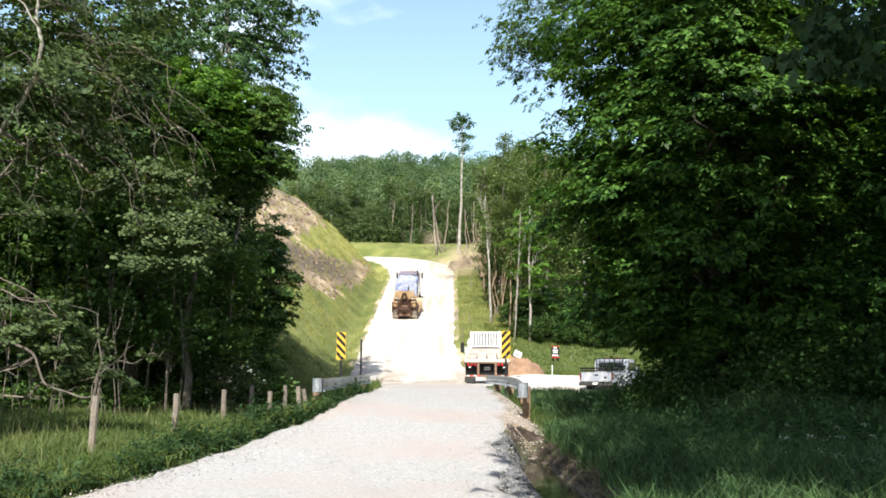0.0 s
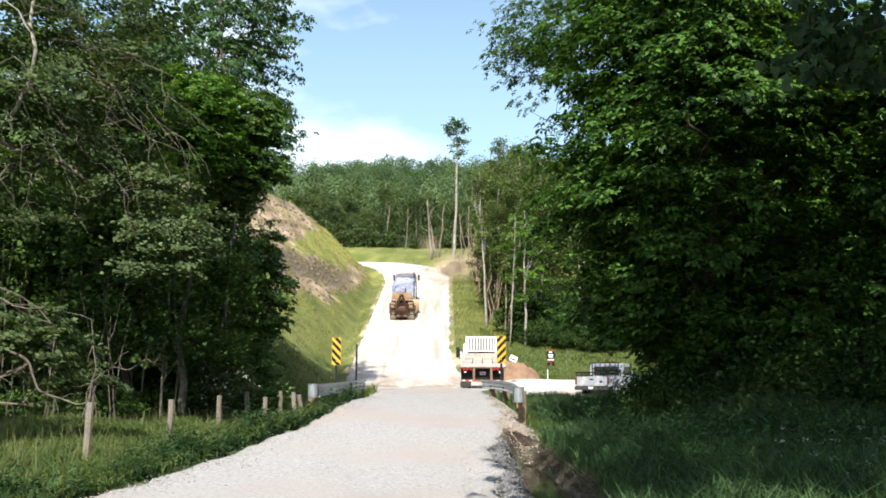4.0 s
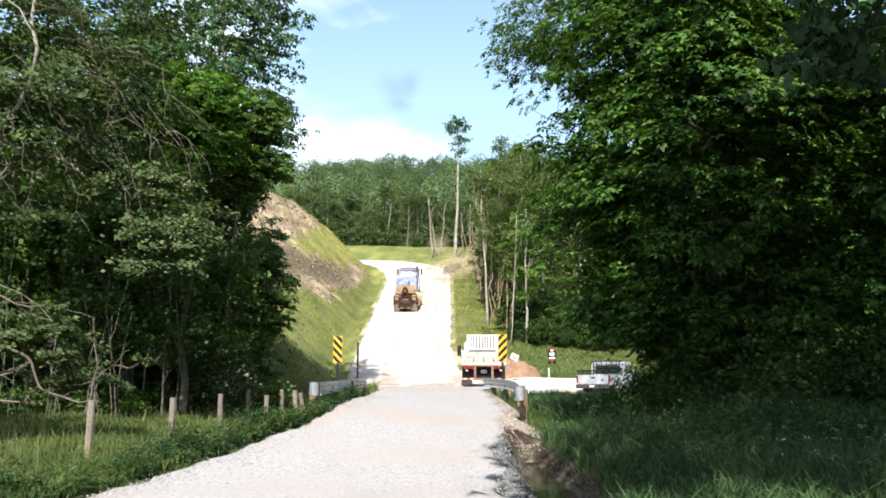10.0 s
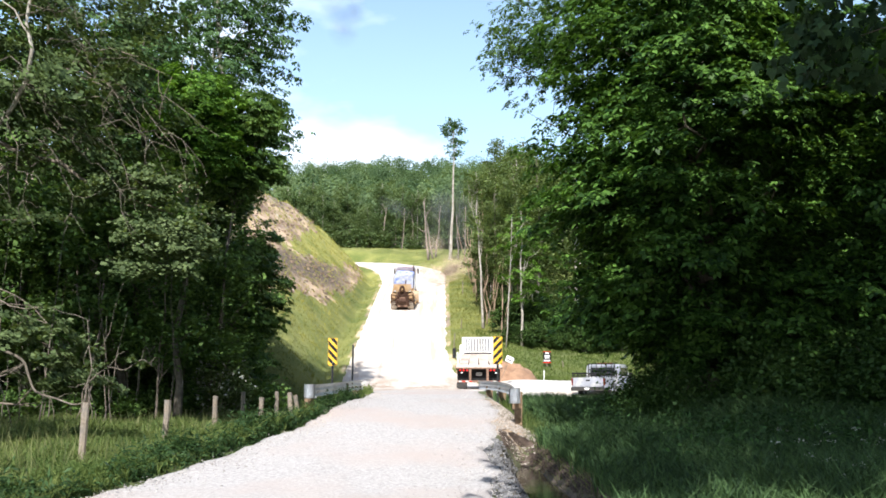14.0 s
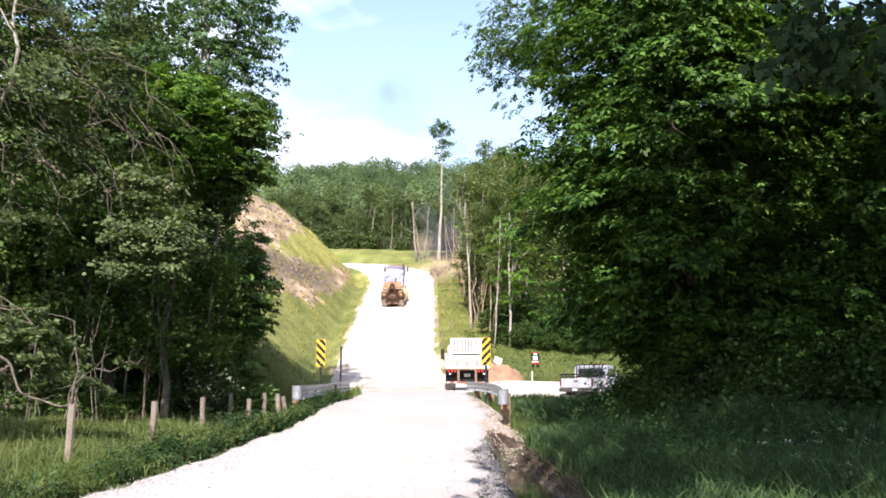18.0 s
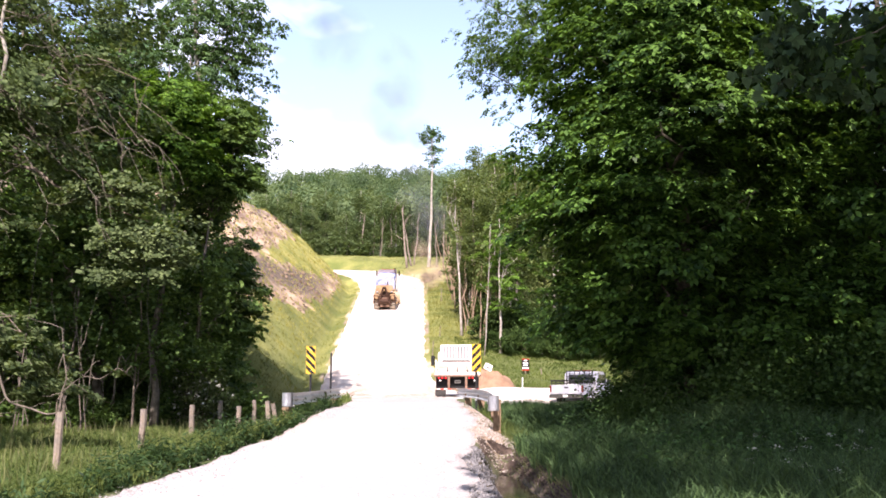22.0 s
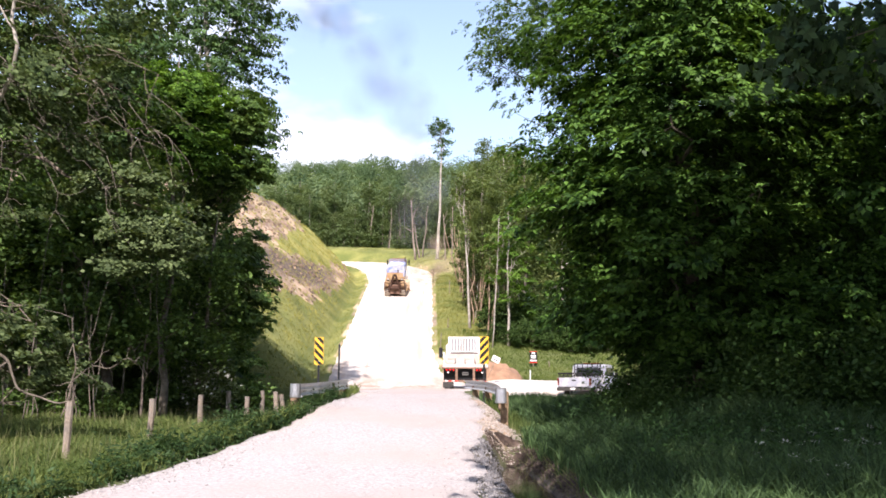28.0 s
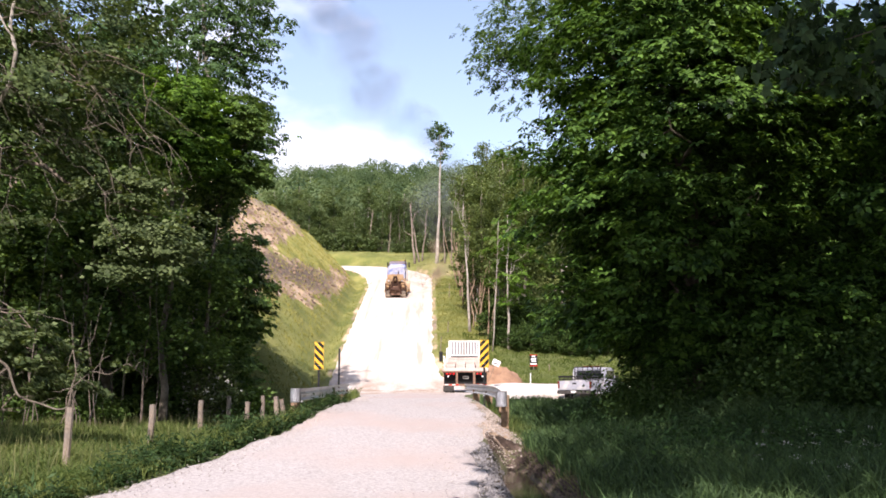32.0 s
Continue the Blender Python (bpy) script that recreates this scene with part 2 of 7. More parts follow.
GRASS_FIELD = foliage("meadow_grass", (0.052, 0.092, 0.020), (0.150, 0.182, 0.054), patch=1.5, through_light=0.3)
GRASS_BANK = foliage("bank_grass", (0.185, 0.190, 0.038), (0.36, 0.33, 0.092), patch=2.5, through_light=0.3, vary=0.12, leafy=0.12)
GRASS_SLOPE = foliage("slope_grass", (0.054, 0.086, 0.015), (0.122, 0.156, 0.034), patch=2.0, through_light=0.25, vary=0.14, leafy=0.12)
LEAF_BRUSH = foliage("brush_leaf", (0.036, 0.074, 0.019), (0.090, 0.155, 0.038), through_light=0.30)
HERB_LEAF = foliage("verge_herb_leaf", (0.026, 0.060, 0.018), (0.066, 0.128, 0.038), patch=0.5)
# thicket green darkened to imitate shade at the foot of the woods
LEAF_SHADE_TONED = foliage("shade_darkened_leaf", (0.026, 0.054, 0.014), (0.085, 0.140, 0.034), patch=2.0, through_light=0.2)
TAN_BARK = material("dry_tan_stem", (0.20, 0.135, 0.085), (0.36, 0.26, 0.175), 0.3, 0.95, 0.5, 0.04)
# wet stones, with the tree shadow over them put into the grey as well
WET_SHADED_GRAVEL = material("wet_gravel_shade_tone", (0.10, 0.097, 0.10), (0.30, 0.285, 0.28), 0.05, 0.6, island=0.4)
# paler leaf green, sunlight on the low foliage put into the colour
LEAF_PALE = foliage("pale_sunlit_tone_leaf", (0.048, 0.076, 0.028), (0.135, 0.175, 0.072), patch=0.8)
RUBBLE = material("broken_stone", (0.035, 0.026, 0.021), (0.14, 0.105, 0.085), 0.05, 0.9, 0.5, 0.02, island=0.45)
LEAF_LOCUST = foliage("locust_leaf", (0.050, 0.100, 0.030), (0.140, 0.225, 0.070))
SHOULDER = material("tan_shoulder_gravel", (0.27, 0.225, 0.19), (0.47, 0.41, 0.36), 0.06, 0.95, 0.5, 0.03, island=0.25)
SNAG_BARK = material("weathered_snag", (0.13, 0.10, 0.075), (0.28, 0.23, 0.18), 0.3, 0.95, 0.5, 0.04)
GRASS_VERGE = foliage("verge_turf", (0.106, 0.126, 0.024), (0.232, 0.228, 0.056), patch=2.5, through_light=0.3, vary=0.14, leafy=0.12)
SEED_HEAD = foliage("seed_head", (0.085, 0.10, 0.035), (0.18, 0.185, 0.08), patch=1.5, through_light=0.3)
WEED_LEAF = foliage("roadside_weed_leaf", (0.018, 0.044, 0.013), (0.052, 0.094, 0.032), patch=0.5)
BLOSSOM = material("cream_blossom", (0.26, 0.26, 0.20), (0.42, 0.41, 0.35), 0.05, 0.8)

RUSTY = material("rusty_brown_steel", (0.13, 0.075, 0.05), (0.28, 0.17, 0.115), 0.2, 0.85, 0.4, 0.05)
for matt in (BLACK, MARK_BLACK, MACHINE_BLACK, MUD, RUBBLE, WET_SHADED_GRAVEL):
    matt.node_tree.nodes["Principled BSDF"].inputs["Specular IOR Level"].default_value = 0.12


# ---- mesh tools ----
def link(name, bm, mat, parent=None, label="", smooth=False):
    data = bpy.data.meshes.new(name)
    bm.to_mesh(data)
    bm.free()
    data.materials.append(mat)
    if smooth:
        data.polygons.foreach_set("use_smooth", [True] * len(data.polygons))
    ob = new(name, data)
    if parent:
        ob.parent = parent
    if label:
        ob["label"] = label
    return ob


def part(name, bm, mat, parent, label="", smooth=False):
    return link(name, bm, mat, parent, label, smooth)


def thing(name, m, label, category, group="", kind=""):
    ob = new(name)
    ob.matrix_world = m
    ob.empty_display_size = 0.2
    return tagged(ob, label, category, group, kind)


def box(x0, x1, y0, y1, z0, z1, bevel=0.0, bm=None, turn=None):
    bm = bm or bmesh.new()
    made = bmesh.ops.create_cube(bm, size=1)["verts"]
    m = Matrix.Translation(((x0 + x1) / 2, (y0 + y1) / 2, (z0 + z1) / 2)) @ (turn or Matrix()) @ Matrix.Diagonal((x1 - x0, y1 - y0, z1 - z0, 1))
    bmesh.ops.transform(bm, matrix=m, verts=made)
    if bevel:
        edges = list({e for v in made for e in v.link_edges})
        bmesh.ops.bevel(bm, geom=edges, offset=bevel, segments=2, affect="EDGES")
    return bm


def tube(points, radii, sides=8, bm=None, caps=True):
    """A round bar through the points."""
    bm = bm or bmesh.new()
    pts = [Vector(p) for p in points]
    if not hasattr(radii, "__len__"):
        radii = [radii] * len(pts)
    rings = []
    side = None
    for i, p in enumerate(pts):
        way = (pts[min(i + 1, len(pts) - 1)] - pts[max(i - 1, 0)]).normalized()
        if side is None:
            side = way.orthogonal().normalized()
        side = (side - way * side.dot(way)).normalized()
        other = way.cross(side)
        rings.append([bm.verts.new(p + (side * math.cos(a) + other * math.sin(a)) * radii[i]) for a in (2 * math.pi * k / sides for k in range(sides))])
    for a, b in zip(rings, rings[1:]):
        for k in range(sides):
            bm.faces.new((a[k], a[(k + 1) % sides], b[(k + 1) % sides], b[k]))
    if caps:
        bm.faces.new(rings[0][::-1])
        bm.faces.new(rings[-1])
    return bm


def prism(outline, x0, x1, bm=None):
    """An outline of (y, z) drawn out along x."""
    bm = bm or bmesh.new()
    a = [bm.verts.new((x0, y, z)) for y, z in outline]
    b = [bm.verts.new((x1, y, z)) for y, z in outline]
    n = len(outline)
    for i in range(n):
        bm.faces.new((a[i], a[(i + 1) % n], b[(i + 1) % n], b[i]))
    bm.faces.new(a[::-1])
    bm.faces.new(b)
    bmesh.ops.recalc_face_normals(bm, faces=bm.faces)
    return bm


def quads(name, corners, mat, parent=None, label=""):
    """One mesh of many loose quads; corners is an array of (n, 4, 3)."""
    n = len(corners)
    data = bpy.data.meshes.new(name)
    data.vertices.add(n * 4)
    data.vertices.foreach_set("co", np.ascontiguousarray(corners, dtype=np.float32).ravel())
    data.loops.add(n * 4)
    data.loops.foreach_set("vertex_index", np.arange(n * 4, dtype=np.int32))
    data.polygons.add(n)
    data.polygons.foreach_set("loop_start", np.arange(0, n * 4, 4, dtype=np.int32))
    data.update(calc_edges=True)
    data.materials.append(mat)
    ob = new(name, data)
    if parent:
        ob.parent = parent
    if label:
        ob["label"] = label
    return ob


def unit(v):
    return v / np.maximum(np.linalg.norm(v, axis=-1, keepdims=True), 1e-9)


def leaf_corners(rng, centres, size, droop=0.2, wide=0.75, flat=1.0, along=None, up=None):
    """Folded leaf blades round the centres, mostly facing up."""
    n = len(centres)
    if along is None:
        along = rng.normal(size=(n, 3)) * (1, 1, 0.45)
        up = rng.normal(size=(n, 3)) * 0.55
        up[:, 2] += flat
    along[:, 2] -= droop
    along = unit(along)
    side = unit(np.cross(along, up))
    face = np.cross(side, along)
    length = size * rng.uniform(0.65, 1.3, (n, 1))
    half = length * wide * 0.5
    fold = face * half * 0.35
    base = centres - along * length * 0.5
    mid = centres - along * length * 0.06
    return np.stack([base, mid + side * half + fold, centres + along * length * 0.5, mid - side * half + fold], 1)


def clumps(rng, centres, radius, per, size, flat_spray=0.55, **more):
    """Leaves in flattened sprays round every centre."""
    n = len(centres)
    off = rng.normal(size=(n, per, 3)) * 0.55
    off *= np.array((1, 1, flat_spray)) * np.reshape(radius, (-1, 1, 1))
    return leaf_corners(rng, (centres[:, None, :] + off).reshape(-1, 3), size, **more)


def sprays(rng, centres, axis, radius, per, size, droop, wide):
    """Layered boughs: flat sheets of leaves that reach outwards from the axis and hang at their tips."""
    n = len(centres)
    out = (centres - axis) * (1, 1, 0.25)
    out = unit(unit(out) + rng.normal(size=(n, 3)) * 0.32 * (1, 1, 0.9))
    side = unit(np.cross(out, (0.0, 0.0, 1.0)))
    up = np.cross(side, out)
    r = radius * rng.uniform(0.7, 1.25, (n, 1, 1))
    u = rng.uniform(-0.7, 1.0, (n, per, 1))
    v = rng.normal(size=(n, per, 1)) * 0.42 * (1.15 - 0.5 * np.abs(u))
    h = rng.normal(size=(n, per, 1)) * 0.13 - 0.2 * u * u * (u > 0)
    o, s, w = out[:, None, :], side[:, None, :], up[:, None, :]
    pos = centres[:, None, :] + r * (o * u * 0.85 + s * v + w * h)
    along = o + s * v * 1.3 + rng.normal(size=(n, per, 3)) * 0.38
    face = w + o * 0.95 + rng.normal(size=(n, per, 3)) * 0.28
    return leaf_corners(rng, pos.reshape(-1, 3), size, droop=droop, wide=wide, along=along.reshape(-1, 3), up=face.reshape(-1, 3))


def whorls(rng, centres, axis, radius, tips, size, droop=0.45, wide=0.5, count=6):
    """Layered boughs whose twig tips each carry a star of drooping leaves."""
    n = len(centres)
    out = (centres - axis) * (1, 1, 0.25)
    out = unit(unit(out) + rng.normal(size=(n, 3)) * 0.30 * (1, 1, 0.6))
    side = unit(np.cross(out, (0.0, 0.0, 1.0)))
    up = np.cross(side, out)
    r = radius * rng.uniform(0.65, 1.3, (n, 1, 1))
    u = rng.uniform(-0.7, 1.0, (n, tips, 1))
    v = rng.normal(size=(n, tips, 1)) * 0.45 * (1.15 - 0.5 * np.abs(u))
    h = rng.normal(size=(n, tips, 1)) * 0.11 - 0.25 * u * u * (u > 0)
    o, s, w = out[:, None, :], side[:, None, :], up[:, None, :]
    tip = (centres[:, None, :] + r * (o * u * 0.85 + s * v + w * h)).reshape(-1, 3)
    top = unit((w + o * 0.55 + rng.normal(size=(n, tips, 3)) * 0.22).reshape(-1, 3))
    a0 = rng.uniform(0, 2 * np.pi, (len(tip), 1)) + np.arange(count) * 2 * np.pi / count
    e1 = unit(np.cross(top, rng.normal(size=top.shape)))
    e2 = np.cross(top, e1)
    way = np.cos(a0)[..., None] * e1[:, None, :] + np.sin(a0)[..., None] * e2[:, None, :]
    way = way + rng.normal(size=way.shape) * 0.18
    pos = tip[:, None, :] + way * size * 0.58 - np.array((0, 0, size * 0.18))
    face = top[:, None, :] + way * 0.35 + rng.normal(size=way.shape) * 0.15
    return leaf_corners(rng, pos.reshape(-1, 3), size, droop=droop, wide=wide, along=way.reshape(-1, 3), up=face.reshape(-1, 3))


def lobed_leaves(rng, centres, spread, per, size):
    """Hanging leaves of five lobes that fan out from one stalk."""
    n = len(centres) * per
    root = np.repeat(centres, per, 0) + rng.normal(size=(n, 3)) * spread * (0.6, 0.6, 0.4)
    mid = unit(rng.normal(size=(n, 3)) * (0.7, 0.7, 0.3) + (0, 0, -0.8))
    face = unit(np.cross(mid, rng.normal(size=(n, 3))))
    side = np.cross(mid, face)
    rows = []
    for turn, reach in ((-1.7, 0.5), (-0.85, 0.8), (0.0, 1.0), (0.85, 0.8), (1.7, 0.5)):
        way = mid * math.cos(turn) + side * math.sin(turn)
        rows.append(leaf_corners(rng, root + way * size * reach * 0.48, size * reach, droop=0.0, wide=0.55, along=way.copy(), up=face))
    return np.concatenate(rows)


def ball_points(rng, n, centre, radii, shell=0.45, floor=None):
    """Points in an ellipsoid, more of them near its skin, with bites taken out of it."""
    d = unit(rng.normal(size=(n, 3)))
    r = rng.uniform(0, 1, (n, 1)) ** shell
    lump = 1 + 0.22 * np.sin(d[:, :1] * 5.1 + centre[0]) * np.cos(d[:, 1:2] * 4.3 + centre[1]) + 0.14 * np.sin(d[:, 2:] * 9.0 + d[:, :1] * 7 + centre[2])
    p = np.array(centre) + d * r * lump * np.array(radii)
    return p if floor is None else p[p[:, 2] > floor]


def wander(rng, a, b, steps, sway):
    a, b = np.array(a, float), np.array(b, float)
    t = np.linspace(0, 1, steps)[:, None]
    p = a + (b - a) * t
    p[1:-1] += rng.normal(size=(steps - 2, 3)) * sway
    return p


def spline(points, steps=6):
    p = [Vector(q) for q in points]
    p = [p[0] * 2 - p[1]] + p + [p[-1] * 2 - p[-2]]
    out = []
    for i in range(1, len(p) - 2):
        for k in range(steps):
            t = k / steps
            out.append(0.5 * ((2 * p[i]) + (p[i + 1] - p[i - 1]) * t + (2 * p[i - 1] - 5 * p[i] + 4 * p[i + 1] - p[i + 2]) * t * t + (3 * p[i] - p[i - 1] - 3 * p[i + 1] + p[i + 2]) * t ** 3))
    return out + [p[-2]]


def make_tree(name, seed, base, height, trunk_r, crowns, leaf, leaf_size, per, spray, wood, label, category="tree", group="", lean=(0, 0), limbs=10, limb_from=0.3, droop=0.2, floor=None, wide=0.75, flat=0.55, layered=False, starry=0):
    """A tapered trunk, limbs that reach to the leaf sprays, and a crown of loose leaves.
    crowns: rows of (number of sprays, centre, radii) from the tree's foot."""
    rng = np.random.default_rng(seed)
    root = thing(name, Matrix.Translation(base), label, category, group)
    top = np.array((lean[0], lean[1], height))
    line = wander(rng, (0, 0, -0.3), top, 9, height * 0.007)
    part("trunk", tube(line, [trunk_r * (1.25 if i == 0 else 1) * (1 - 0.85 * i / 8) for i in range(9)], 9), wood, root, smooth=True)
    spots = np.concatenate([ball_points(rng, n, c, r, floor=floor) for n, c, r in crowns])
    for k in range(limbs):
        bm = bmesh.new()
        t = limb_from + (0.96 - limb_from) * k / max(1, limbs - 1)
        start = line[min(8, int(t * 8))] * (1 - (t * 8) % 1) + line[min(8, int(t * 8) + 1)] * ((t * 8) % 1)
        near = spots[np.argsort(np.abs(spots[:, 2] - start[2] - height * 0.1) + rng.uniform(0, 3, len(spots)))[:6]]
        end = near[rng.integers(len(near))]
        r = trunk_r * 0.32 * (1.1 - t)
        way = wander(rng, start, end, 6, np.linalg.norm(end - start) * 0.05)
        tube(way, [r * (1 - 0.8 * i / 5) + 0.008 for i in range(6)], 5, bm)
        for j in range(4):
            s = way[2 + j % 3]
            e = spots[np.argsort(np.linalg.norm(spots - s, axis=1))[rng.integers(2, 14)]]
            tube(wander(rng, s, e, 4, 0.08), [r * 0.4 + 0.006, r * 0.3 + 0.005, r * 0.2 + 0.004, 0.004], 4, bm)
        part("limb", bm, wood, root)
    if starry:
        axis = np.stack([top[0] * spots[:, 2] / height, top[1] * spots[:, 2] / height, spots[:, 2]], 1)
        quads("crown", whorls(rng, spots, axis, spray, per, leaf_size, droop + 0.2, wide, starry), leaf, root)
        return root
    if layered:
        axis = np.stack([top[0] * spots[:, 2] / height, top[1] * spots[:, 2] / height, spots[:, 2]], 1)
        quads("crown", sprays(rng, spots, axis, spray, per, leaf_size, droop + 0.15, wide), leaf, root)
        return root
    quads("crown", clumps(rng, spots, spray, per, leaf_size, flat_spray=flat, droop=droop, wide=wide), leaf, root)
    return root


# ---- the lie of the land ----
def ss(v, a, b):
    t = np.clip((np.asarray(v, float) - a) / (b - a), 0, 1)
    return t * t * (3 - 2 * t)


ROAD_Z = ((-80, -0.4), (0, 0.0), (10, 0.0), (14, 0.2), (18, 0.6), (22, 0.92), (26, 1.08), (30, 1.17), (36, 1.22), (52, 1.22), (58, 1.30), (62, 1.85), (66, 2.86), (80, 6.5), (100, 11.7), (108, 13.6), (116, 15.5), (124, 17.4), (132, 19.0), (145, 20.2), (200, 21))
ROAD_L = ((-80, -6.5), (0, -5.6), (12, -4.75), (14, -4.05), (16, -3.55), (18, -3.08), (20, -2.68), (25, -2.6), (28, -2.2), (35, -2.3), (45, -3.0), (54, -5.2), (60, -6.3), (70, -6.4), (106, -6.3), (116, -7.3), (122, -9), (127, -11.5), (131, -16), (134, -25), (137, -45))
ROAD_R = ((-80, 2.6), (0, 1.9), (12, 1.05), (15, 1.0), (17, 1.08), (19, 1.36), (22, 1.62), (28, 1.62), (35, 1.7), (42, 2.0), (46, 2.7), (50, 4.4), (58, 4.4), (63, 1.7), (70, 1.1), (100, 1.4), (108, 1.5), (114, 1.6), (118, 1.2), (122, -0.3), (126, -2.6), (130, -5.2), (134, -10), (138, -22), (141, -45))
HILL_Z = ((100, 14), (120, 16.5), (130, 19.0), (140, 22.2), (150, 22.9), (170, 24), (200, 29), (250, 46), (320, 69), (420, 78), (900, 55), (4000, 20))


def along(table, y):
    a = np.array(table, float)
    y = np.asarray(y, float)
    return (np.interp(y - 1.2, a[:, 0], a[:, 1]) + np.interp(y, a[:, 0], a[:, 1]) * 2 + np.interp(y + 1.2, a[:, 0], a[:, 1])) / 4


def waves(x, y):
    return 0.5 * np.sin(x * 0.71 + 1.3) * np.cos(y * 0.53) + 0.3 * np.sin(x * 1.9 + y * 0.8) + 0.2 * np.sin(y * 2.3 - x * 1.1)


def land(x, y):
    """Height of the ground, the road cut into it."""
    x, y = np.broadcast_arrays(np.asarray(x, float), np.asarray(y, float))
    zr, xl, xr = along(ROAD_Z, y), along(ROAD_L, y), along(ROAD_R, y)
    w = waves(x, y)
    # meadow and the cut bank that climbs from a ditch to a spoil heap
    field = 0.0 + 0.004 * np.clip(y, -20, 60) + 0.05 * w
    ul = xl - x
    meadow = zr + (field - zr) * ss(ul, 0.1, np.where(y > 19, 1.3, 2.6))
    cut = zr - 0.35 * ss(ul, 0, 1.0) + np.maximum(0, ul - 1.3) * 1.02 + 0.25 * w * ss(ul, 1.5, 4)
    front = 0.5 + np.maximum(0, y - 45) * 0.85 + 0.2 * w
    bank = np.minimum(np.minimum(cut, 18.8 + 0.39 * np.clip(ul - 2.2, 0, 9.2) - 0.32 * np.clip(ul - 12.2, 0, 12) + 0.3 * w), front)
    left = meadow + (np.maximum(bank, meadow) - meadow) * ss(y, 43, 50)
    # right side: rank verge, side road, grass slope
    ur = x - xr
    verge = 0.0 + 0.018 * np.clip(y, 0, 60) + 0.028 * np.clip(x - 2, 0, 30) + 0.05 * w
    pool = np.exp(-(((x - 1.58) / 0.46) ** 2) ** 2 - (((y - 14.4) / 4.2) ** 2) ** 3)
    verge = verge + (-0.14 - verge) * pool + 0.05 * np.exp(-((x - 2.25 - 0.10 * np.sin(y * 1.9)) / 0.22) ** 2) * ss(y, 11.5, 13.5) * ss(y, 19.6, 17.6) * (1 + 0.35 * np.sin(y * 3.1)) + 0.10 * np.exp(-((x - 1.7) / 0.6) ** 2 - ((y - 19.8) / 0.9) ** 2)
    near = zr + (verge - zr) * ss(ur, 0.02, np.where(y > 19, 1.0, 0.5))
    lane = 1.22 + 0.10 * (np.minimum(y, 62) - 54) - 0.023 * np.clip(x - 3, 0, 30)
    lane = zr + (lane - zr) * ss(ur, 0, 2.4)
    slope = 1.3 + np.maximum(zr - 1.3, 0.0) * (1 - 0.3 * ss(ur, 3, 18)) + 0.12 * w * ss(ur, 2, 6) + 0.25 * np.exp(-((ur - 1.5) / 1.2) ** 2) * ss(y, 64, 70)
    right = near + (lane - near) * ss(y, 43.5, 47.5)
    right = right + (np.maximum(slope, lane) - right) * ss(y, 60, 64)
    right = right + 1.9 * np.exp(-((x - 4.6) / 4.0) ** 2 - ((y - 124) / 6.0) ** 2)
    z = np.where(ul > 0, left, np.where(ur > 0, right, zr))
    z = np.where((ul <= 0) & (ur <= 0), zr - 0.22 * np.minimum(ss(-ul, 0.0, 0.9), ss(-ur, 0.0, 0.9)), z)
    hill = along(HILL_Z, y) + (0.12 + 0.5 * ss(y, 152, 185)) * w + 0.02 * np.abs(x)
    beyond = np.where(ur > 0, ss(ur, 0.2, 7), 0) * ss(y, 108, 134)
    beyond = np.maximum(beyond, ss(y, 136, 150))
    return z + (hill - z) * beyond


def height(x, y):
    return float(land(x, y))


def grid_mesh(name, xs, ys, zfun):
    gx, gy = np.meshgrid(xs, ys)
    gz = zfun(gx, gy)
    co = np.stack([gx, gy, gz], -1).reshape(-1, 3)
    nx, ny = len(xs), len(ys)
    i = (np.arange(ny - 1)[:, None] * nx + np.arange(nx - 1)).ravel()
    faces = np.stack([i, i + 1, i + nx + 1, i + nx], 1)
    data = bpy.data.meshes.new(name)
    data.vertices.add(len(co))
    data.vertices.foreach_set("co", co.astype(np.float32).ravel())
    data.loops.add(faces.size)
    data.loops.foreach_set("vertex_index", faces.astype(np.int32).ravel())
    data.polygons.add(len(faces))
    data.polygons.foreach_set("loop_start", np.arange(0, faces.size, 4, dtype=np.int32))
    data.update(calc_edges=True)
    data.polygons.foreach_set("use_smooth", np.ones(len(faces), bool))
    return data, co


def cover_at(x, y):
    """What grows: turf share, and bare clay share, of the ground."""
    ul = along(ROAD_L, y) - x
    ur = x - along(ROAD_R, y)
    w = waves(x * 1.7, y * 1.3)
    turf = np.where(ul > 0, ss(y, 42, 50), ss(y, 59, 64) * (1 - 0.65 * ss(ur, 4.0, 6.0) * ss(y, 84, 78))) * ss(y, 172, 152)
    z = land(x, y) + 0.9 * w
    low_edge = 8.9 + 0.185 * np.maximum(0, y - 82)
    mid = ss(z, low_edge - 0.6, low_edge + 0.6) * (1 - ss(z - 0.10 * np.maximum(0, y - 96), 13.4, 14.6)) * ss(ul, 1.6, 2.6)
    top = ss(ul + 0.8 * w, 7.3, 8.6) * ss(z, 12.5, 14)
    clay = np.where(ul > 0, np.maximum(mid, top), 0) * (y < 132)
    clay = np.maximum(clay, ss(y, 60, 66) * np.exp(-((np.minimum(np.abs(ul), np.abs(ur)) + 0.15 * w) / 0.4) ** 2) * 0.5)
    clay = np.maximum(clay, np.where((ur > -0.5) & (ur < 1.2), ss(ur, 1.0, 0.3), 0) * ss(y, 17.0, 19.0) * ss(y, 32, 27) * 0.6)
    return turf, clay


